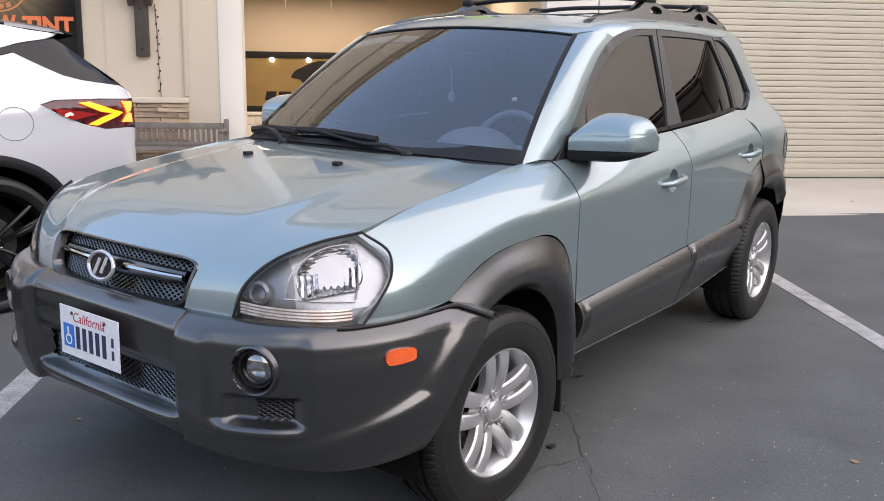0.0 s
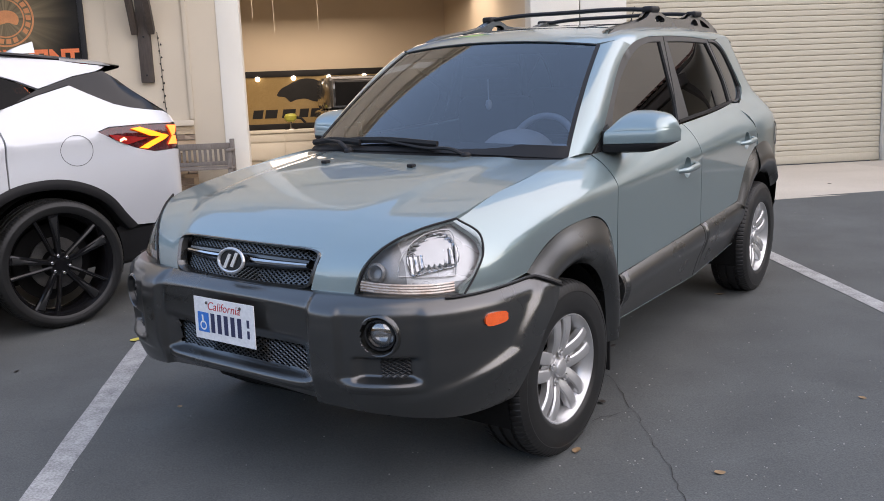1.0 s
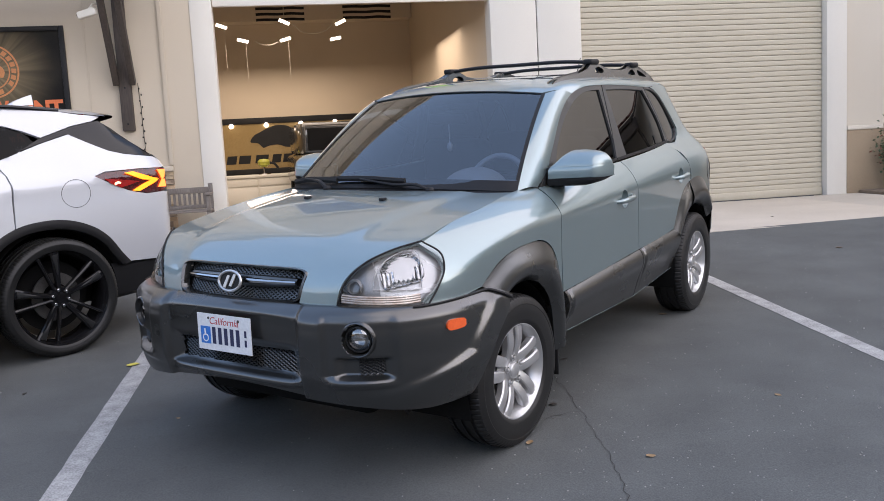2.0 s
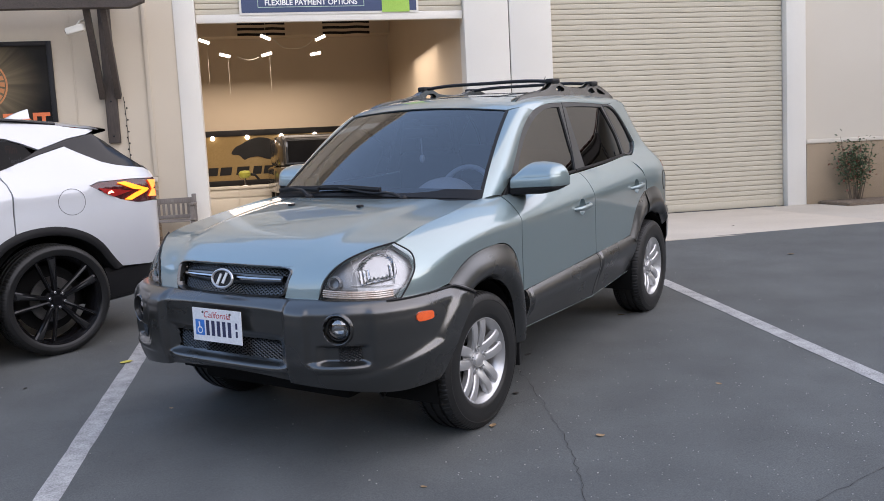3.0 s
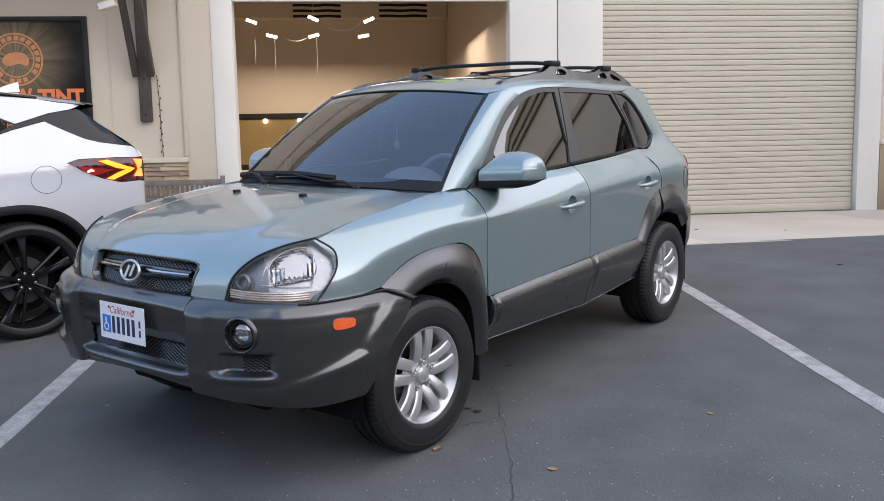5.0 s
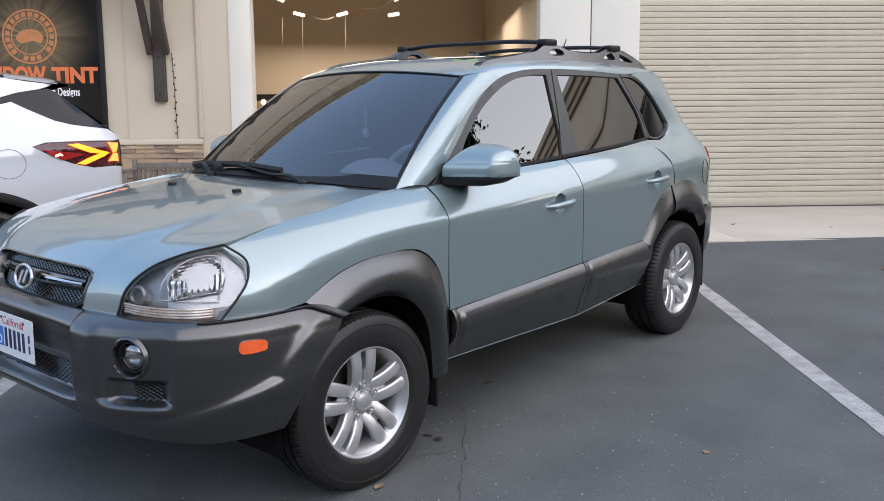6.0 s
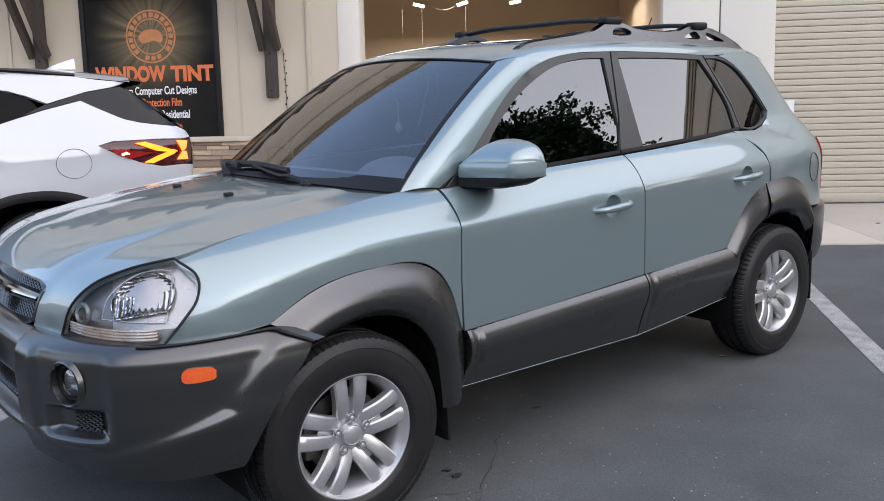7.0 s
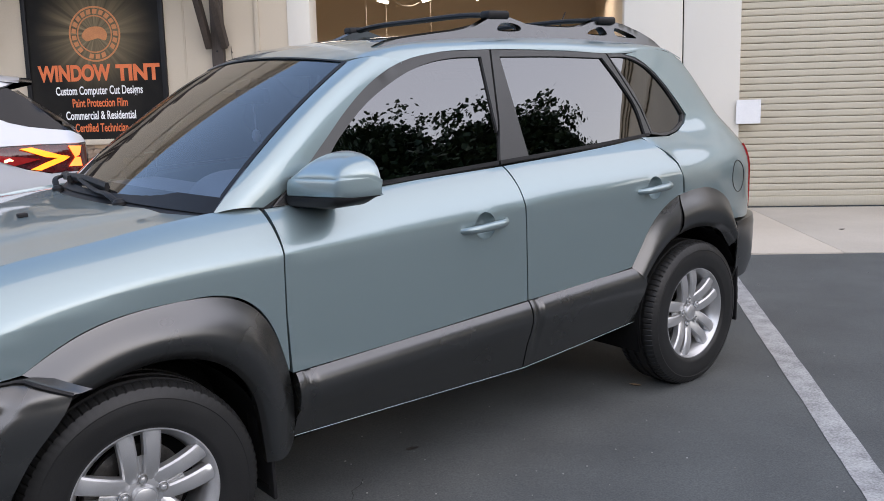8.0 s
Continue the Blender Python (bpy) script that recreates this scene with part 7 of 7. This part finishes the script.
for outline, mat_, nm in (([(0.17, 1.425), (0.44, 1.488), (0.60, 1.512), (0.66, 1.52), (0.74, 1.46), (0.86, 1.30), (0.92, 1.24), (0.80, 1.262), (0.70, 1.282), (0.61, 1.312), (0.5, 1.377), (0.39, 1.443), (0.14, 1.392), (0.0, 1.36)], GLOSS_BLACK, "pillar_trim"),):
    both(nm, panel(outline, w_side, 0.05, lift=-0.006), mat_, crossover, "gloss black pillar trim")
W_GLASS = rounded([(0.13, 1.39), (-0.22, 1.302), (-0.7, 1.21), (-1.15, 1.14), (-1.7, 1.10), (-2.1, 1.08), (-1.9, 1.42), (-1.2, 1.515), (-0.6, 1.553), (-0.17, 1.533), (-0.03, 1.51), (0.08, 1.47)], 0.06, (0, 5))
for ob in both("side_window", panel(W_GLASS, w_side, 0.1, depth=0.0, lift=-0.010), DARK_GLASS, crossover, "dark tinted side glass"):
    ob.visible_shadow = False
bm = bmesh.new()
rows = []
for k in range(25):
    t = k / 24
    y = -1.9 + t * 2.62
    zo = spline((-1.9, 1.46), (-1.2, 1.585), (-0.6, 1.63), (-0.01, 1.622), (0.39, 1.592), (0.72, 1.545))(y)
    xo = w_side(min(y, 0.55), zo).x
    rows.append([(xo * j / 8, y + 0.10 * t * (1 - (j / 8) ** 2), zo + 0.055 * (1 - (abs(j) / 8) ** 2.4)) for j in range(-8, 9)])
grid(bm, rows)
bmesh.ops.recalc_face_normals(bm, faces=bm.faces[:])
part("roof", bm, WHITE_PAINT, crossover)
bm = bmesh.new()
grid(bm, [[(x, y + 0.08 * (1 - (x / 0.6) ** 2), z + 0.04 * (1 - (x / 0.6) ** 2)) for x in np.linspace(-0.6, 0.6, 13)] for y, z in ((0.50, 1.575), (0.74, 1.555), (0.80, 1.545), (0.795, 1.53), (0.62, 1.49))])
bmesh.ops.recalc_face_normals(bm, faces=bm.faces[:])
spoiler = part("spoiler", bm, GLOSS_BLACK, crossover, "black roof spoiler")
part("brake_strip", block(-0.16, 0.16, 0.862, 0.870, 1.558, 1.574), LENS_RED, spoiler, "red high brake lamp")
bm = bmesh.new()
rows = []
for z, half in ((1.50, 0.52), (1.44, 0.58), (1.36, 0.64), (1.28, 0.70), (1.24, 0.73)):
    y0 = spline((1.24, 0.99), (1.28, 0.95), (1.36, 0.87), (1.44, 0.79), (1.50, 0.74))(z)
    rows.append([(half * j / 8, y0 + 0.06 * (1 - (abs(j) / 8) ** 2), z) for j in range(-8, 9)])
grid(bm, rows)
bmesh.ops.recalc_face_normals(bm, faces=bm.faces[:])
part("rear_window", bm, GLOSS_BLACK, crossover, "black rear window")
part("rear_wiper", tube([(0.0, 1.06, 1.255), (0.2, 1.04, 1.30), (0.42, 0.99, 1.33)], [0.016, 0.012, 0.008], 8), BLACK, crossover, "black rear wiper")
part("wiper_cap", lathe([(0, 0.04), (0.03, 0.036), (0.045, 0.0)], 16, "Z"), BLACK, crossover, "", 35, pose(0.60, 0.955, 1.262))
bm = bmesh.new()
rows = []
for z in np.linspace(0.52, 1.25, 18):
    t0 = (1.0 - 0.2) / (w_tail(z) - 0.2)
    half = w_side(1.0 if z < 1.2 else 0.98 - (z - 1.2) * 1.0, z).x
    rows.append([(half * j / 12, min(w_tail(z), (1.0 if z < 1.2 else 0.98 - (z - 1.2) * 1.0) + (0.055 if z < 1.2 else 0.10) * (1 - (abs(j) / 12) ** 3)), z) for j in range(-12, 13)])
grid(bm, rows)
bmesh.ops.recalc_face_normals(bm, faces=bm.faces[:])
part("tailgate", bm, WHITE_PAINT, crossover)
TAIL_GLOW = glowing("lit_amber", (1.0, 0.22, 0.012), 0.95)
TAIL_RED = glowing("lit_red", (1.0, 0.13, 0.025), 1.5)
TAIL_HOT = glowing("lit_white_red", (1.0, 0.35, 0.2), 1.5)
lamp_line = [(0.395, 1.148), (0.49, 1.167), (0.74, 1.163), (0.92, 1.152), (0.992, 1.145), (0.99, 1.04), (0.97, 1.0), (0.89, 0.988), (0.76, 0.99), (0.63, 1.03), (0.50, 1.095)]
for lamp in both("tail_lamp", panel(lamp_line, w_side, 0.03, lift=-0.004, depth=0.03), LENS_DARK, crossover, "smoked tail lamp, lit amber and red"):
    sg = 1 if lamp.data.vertices[0].co.x > 0 else -1
    for outline, mt in (([(0.66, 1.148), (0.72, 1.15), (0.86, 1.095), (0.90, 1.085), (0.86, 1.075), (0.78, 1.09)], TAIL_GLOW), ([(0.70, 1.02), (0.75, 1.01), (0.88, 1.06), (0.91, 1.08), (0.86, 1.082), (0.78, 1.055)], TAIL_GLOW),
                        ([(0.91, 1.145), (0.985, 1.138), (0.965, 1.085), (0.94, 1.075)], TAIL_RED), ([(0.90, 1.02), (0.975, 1.015), (0.97, 1.07), (0.945, 1.075)], TAIL_RED), ([(0.57, 1.09), (0.60, 1.10), (0.62, 1.085), (0.60, 1.07), (0.57, 1.075)], TAIL_HOT),
                        ([(0.50, 1.125), (0.66, 1.10), (0.76, 1.08), (0.62, 1.05), (0.54, 1.09)], LENS_RED)):
        g = panel([(y - 0.042, z) for y, z in outline], w_side, 0.02, lift=0.008, depth=0.008)
        part("lit_segment", g if sg > 0 else flipped_copy(g), mt, lamp)
flap = [w_side(0.232 + 0.108 * math.cos(a), 1.052 + 0.092 * math.sin(a)) + Vector((0.001, 0, 0)) for a in np.linspace(0, 2 * math.pi, 41)]
part("fuel_flap", tube(flap, 0.0014, 5, caps=False), BLACK, crossover, "round fuel flap seam")


def w_flare(arch):
    bm = bmesh.new()
    cy = sum(p[0] for p in arch) / len(arch) - 0.02
    rows = []
    for p in track(arch, 40):
        d = Vector((cy - p.x, 0.37 - p.y)).normalized()
        x = w_side(p.x, p.y).x
        q = [(0.0, -0.01), (0.0, 0.012), (0.02, 0.018), (0.048, 0.018), (0.06, 0.010), (0.064, -0.08)]
        rows.append([(x + dx, p.x + d.x * s, p.y + d.y * s) for s, dx in q])
    grid(bm, rows)
    bmesh.ops.recalc_face_normals(bm, faces=bm.faces[:])
    return bm


both("arch_cladding", w_flare(W_ARCH), BLACK, crossover, "black wheel arch cladding")
both("arch_cladding", w_flare(W_ARCH_F), BLACK, crossover, "black wheel arch cladding")
both("sill_cladding", panel([(-0.60, 0.46), (-2.28, 0.46), (-2.28, 0.27), (-0.60, 0.27)], lambda y, z: w_side(y, z) + Vector((0.015, 0, 0)), 0.08), BLACK, crossover, "black sill cladding")
bm = bmesh.new()
rows = []
for z, out in ((0.26, -0.10), (0.30, -0.02), (0.40, 0.01), (0.50, 0.015), (0.53, -0.02)):
    rows.append([((0.90 + out) * math.copysign(abs(math.sin(a)) ** (2 / 5), a), 0.46 + (0.55 + out) * max(0.0, math.cos(a)) ** (2 / 5), z) for a in np.linspace(-math.pi / 2, math.pi / 2, 41)])
grid(bm, rows)
bmesh.ops.recalc_face_normals(bm, faces=bm.faces[:])
part("rear_bumper", bm, BLACK, crossover, "black lower rear bumper")
bm = bmesh.new()
grid(bm, [[(x, y, z + 0.05 * (1 - (x / 0.8) ** 2)) for x in np.linspace(-0.78, 0.78, 13)] for y, z in ((-1.95, 1.42), (-2.5, 1.10), (-3.0, 1.03), (-3.5, 0.93), (-3.75, 0.75), (-3.82, 0.5))])
bmesh.ops.recalc_face_normals(bm, faces=bm.faces[:])
part("bonnet", bm, WHITE_PAINT, crossover)
bm = bmesh.new()
boxed(bm, -0.80, 0.80, -3.5, -3.3 + 0.05, 0.25, 0.85, 0.05)
part("nose_core", bm, UNDER, crossover)
part("floor_pan", block(-0.80, 0.80, -2.35, -0.50, 0.24, 0.98, 0.03), UNDER, crossover)
part("rear_core", block(-0.62, 0.62, -0.55, 0.86, 0.28, 1.12, 0.05), UNDER, crossover)
part("front_core", block(-0.62, 0.62, -3.4, -2.3, 0.28, 0.92, 0.05), UNDER, crossover)
for yc in (0.0, -2.86):
    bm = bmesh.new()
    vs = grid(bm, [[(x, yc + 0.47 * math.cos(a), 0.38 + 0.46 * math.sin(a)) for a in np.linspace(-0.3, math.pi + 0.3, 28)] for x in (0.93, 0.62)])
    bm.faces.new(vs[1])
    both("wheel_well", bm, UNDER, crossover)
fin = bmesh.new()
rows = []
for s in np.linspace(0, 1, 9):
    h = 0.075 * s**0.7
    w = 0.035 * (1 - 0.5 * s)
    rows.append([(-w, 0.40 + 0.19 * s, 1.655), (-w * 0.35, 0.40 + 0.19 * s, 1.655 + h), (w * 0.35, 0.40 + 0.19 * s, 1.655 + h), (w, 0.40 + 0.19 * s, 1.655)])
vs = grid(fin, rows)
fin.faces.new(vs[-1])
bmesh.ops.recalc_face_normals(fin, faces=fin.faces[:])
part("aerial_fin", fin, WHITE_PAINT, crossover, "white aerial fin")
both("roof_rail", tube([(0.60, y, spline((-1.2, 1.60), (-0.6, 1.65), (0.0, 1.642), (0.4, 1.60))(y)) for y in np.linspace(-1.2, 0.4, 16)], 0.014, 8), GLOSS_BLACK, crossover, "black roof rail")
handle_w = tube(track([w_side(-0.62, 1.08), w_side(-0.58, 1.08) + Vector((0.03, 0, 0)), w_side(-0.42, 1.09) + Vector((0.032, 0, 0)), w_side(-0.37, 1.09)], 14), 0.012, 8)
both("door_handle", handle_w, WHITE_PAINT, crossover, "white door handle")


def black_wheel(x, y, side, turn):
    w = part("wheel", tyre_mesh(0.392, 0.118, 0.314, 96), RUBBER, crossover, "black tyre on a gloss black alloy wheel", 40)
    w.matrix_basis = pose(x, y, 0.386, turn, 0, -9 if side > 0 else 180)
    part("rim", rim_mesh(0.316), GLOSS_BLACK, w, "gloss black rim")
    for k in range(5):
        part("spoke", spoke(0.05, 0.307, 0.015, 0.032, 0.012, 0.052, 0.066, 0.092, k * 2 * math.pi / 5, 0.03, 0.006), GLOSS_BLACK, w)
        part("spoke", spoke(0.05, 0.307, 0.012, 0.014, -0.016, -0.064, 0.066, 0.090, k * 2 * math.pi / 5, 0.03, 0.004), GLOSS_BLACK, w)
        part("spoke_facet", spoke(0.12, 0.290, 0.004, 0.024, 0.022, 0.046, 0.076, 0.0955, k * 2 * math.pi / 5, 0.006, 0.006), TRIM, w, "grey machined facet")
        part("spoke_edge", spoke(0.10, 0.278, 0.0012, 0.0018, -0.028, -0.054, 0.073, 0.0905, k * 2 * math.pi / 5, 0.006, 0.004), STEEL, w)
    part("hub", lathe([(0.04, 0.075), (0.066, 0.07), (0.070, 0.036), (0.076, 0.034), (0.078, 0.0)], 36, "X"), GLOSS_BLACK, w)
    for k in range(6):
        nut = lathe([(0.064, 0.011), (0.080, 0.010), (0.085, 0.0)], 8, "X")
        nut.transform(pose(0, 0, 0, 60 * k) @ pose(0, 0, 0.055))
        part("wheel_nut", nut, CHROME, w)
    part("brake_disc", lathe([(-0.01, 0.09), (0.004, 0.09), (0.004, 0.16), (-0.01, 0.16)], 40, "X"), STEEL, w)
    # same black disc as on the SUV, shade painted in behind the spokes
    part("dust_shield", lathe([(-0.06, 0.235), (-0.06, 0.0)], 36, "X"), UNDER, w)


for x, s in ((0.858, 1), (-0.858, -1)):
    black_wheel(x, 0.045, s, 12)
    black_wheel(x, -2.86, s, 40)

# the tail drawn out a little past the rear wheels
for ob in [o for c in crossover.children if c.type == "MESH" and not c.name.startswith("wheel") for o in (c, *c.children)]:
    for v in ob.data.vertices:
        v.co.y += 0.055 * soft(v.co.y, 0.45, 1.0)

# ---- litter on the asphalt ----
LEAF_Y = surface("yellow_leaf", (0.50, 0.42, 0.06), (0.62, 0.55, 0.12), 0.6, 0, 20, 60, 0.1)
LEAF_B = surface("brown_leaf", (0.20, 0.125, 0.06), (0.33, 0.22, 0.12), 0.7, 0, 20, 60, 0.1)
LEAF_D = surface("dark_leaf", (0.022, 0.019, 0.017), (0.05, 0.042, 0.036), 0.7, 0, 20, 60, 0.1)
rl = random.Random(11)


def fallen_leaf(x, y, size, mat_, label):
    bm = bmesh.new()
    rows = []
    for s in np.linspace(0, 1, 7):
        w = size * 0.34 * math.sin(math.pi * min(1, s * 0.94 + 0.05)) ** 0.8
        curl = size * 0.28 * (s - 0.5) ** 2
        rows.append([(size * (s - 0.5), -w, curl + w * 0.22), (size * (s - 0.5), w * rl.uniform(-0.25, 0.25), curl), (size * (s - 0.5), w * rl.uniform(0.6, 1.1), curl + w * 0.3)])
    grid(bm, rows)
    ob = part("fallen_leaf", bm, mat_, None, "", 60, pose(x, y, lie(x, y) + 0.0015, rl.uniform(-6, 6), rl.uniform(-6, 6), rl.uniform(0, 360)))
    tagged(ob, label, "leaf", "fallen leaves")


for x, y, s, mt, lb in ((-1.36, 1.33, 0.085, LEAF_Y, "yellow fallen leaf on the asphalt"), (0.66, -0.61, 0.055, LEAF_B, "brown curled fallen leaf by the tyre"), (1.11, -0.90, 0.045, LEAF_B, "brown curled fallen leaf on the asphalt"),
                      (1.19, 0.52, 0.055, LEAF_D, "dark dry fallen leaf on the asphalt"), (0.905, -0.173, 0.055, LEAF_D, "dark dry fallen leaf on the asphalt"), (0.86, -0.13, 0.04, LEAF_D, "dark dry fallen leaf on the asphalt"), (2.14, 1.27, 0.06, LEAF_B, "brown curled fallen leaf behind the car"),
                      (-0.967, 0.24, 0.04, LEAF_B, "brown curled fallen leaf on the asphalt"), (-2.15, 0.75, 0.08, LEAF_B, "brown curled fallen leaf on the asphalt"), (-1.9, 0.95, 0.04, LEAF_D, "dark dry fallen leaf on the asphalt"), (4.6, 2.9, 0.07, LEAF_B, "brown curled fallen leaf on the asphalt"), (0.2, -1.2, 0.03, LEAF_B, "brown curled fallen leaf on the asphalt"), (2.0, -0.4, 0.035, LEAF_B, "brown curled fallen leaf on the asphalt"), (4.4, 5.6, 0.06, LEAF_D, "dark dry fallen leaf on the concrete"), (5.3, 5.2, 0.05, LEAF_D, "dark dry fallen leaf on the concrete")):
    fallen_leaf(x, y, s, mt, lb)
for ob in [o for o in bpy.data.objects if o.name.startswith("fallen_leaf") and o.location.y > 4.3]:
    ob.location.z = FLOOR + 0.002
bm = bmesh.new()
GRIT = surface("grey_grit", (0.24, 0.235, 0.225), (0.40, 0.39, 0.37), 0.9, 0, 3, 50, 0.2)
for k in range(900):
    x, y = (rl.uniform(-2.6, 4.6), rl.uniform(-2.8, 3.6)) if k < 300 else (rl.gauss(1.7, 1.0), rl.gauss(-1.2, 0.85))
    s = rl.uniform(0.0011, 0.0032) * (1.6 if k % 23 == 0 else 1.0)
    boxed(bm, x - s, x + s, y - s * 0.7, y + s * 0.7, lie(x, y) - 0.001, lie(x, y) + s, 0.0, None)
tagged(part("grit", bm, GRIT, None, "", 0), "pale grit and crumbs scattered over the asphalt", "grit", kind="stuff")

# ---- stone veneer below the sill, stone by stone ----
rs = random.Random(21)
stone_bms = []
for k in range(10):
    bm = bmesh.new()
    boxed(bm, 0, 1, -1, 0, 0, 1, 0.0)
    for v in bm.verts:
        if v.co.y < -0.5:
            v.co += Vector((rs.uniform(-0.03, 0.03), rs.uniform(-0.25, 0.25), rs.uniform(-0.08, 0.08)))
    me = bpy.data.meshes.new("stone")
    bm.to_mesh(me)
    bm.free()
    me.materials.append(STONES[k % 4])
    stone_bms.append(me)
z = FLOOR
while z < 1.15:
    h = min(rs.choice((0.055, 0.07, 0.085, 0.10)), 1.163 - z)
    x = -5.8 - rs.uniform(0, 0.2)
    while x < -1.80:
        l = min(rs.uniform(0.14, 0.46), -1.79 - x)
        if l > 0.03:
            s = new("stone", rs.choice(stone_bms))
            s.parent = wall_1
            s.matrix_basis = Matrix.Translation((x + 0.003, FACE - 0.002, z + 0.003)) @ Matrix.Diagonal((l - 0.006, rs.uniform(0.025, 0.055), h - 0.006, 1))
        x += l
    z += h
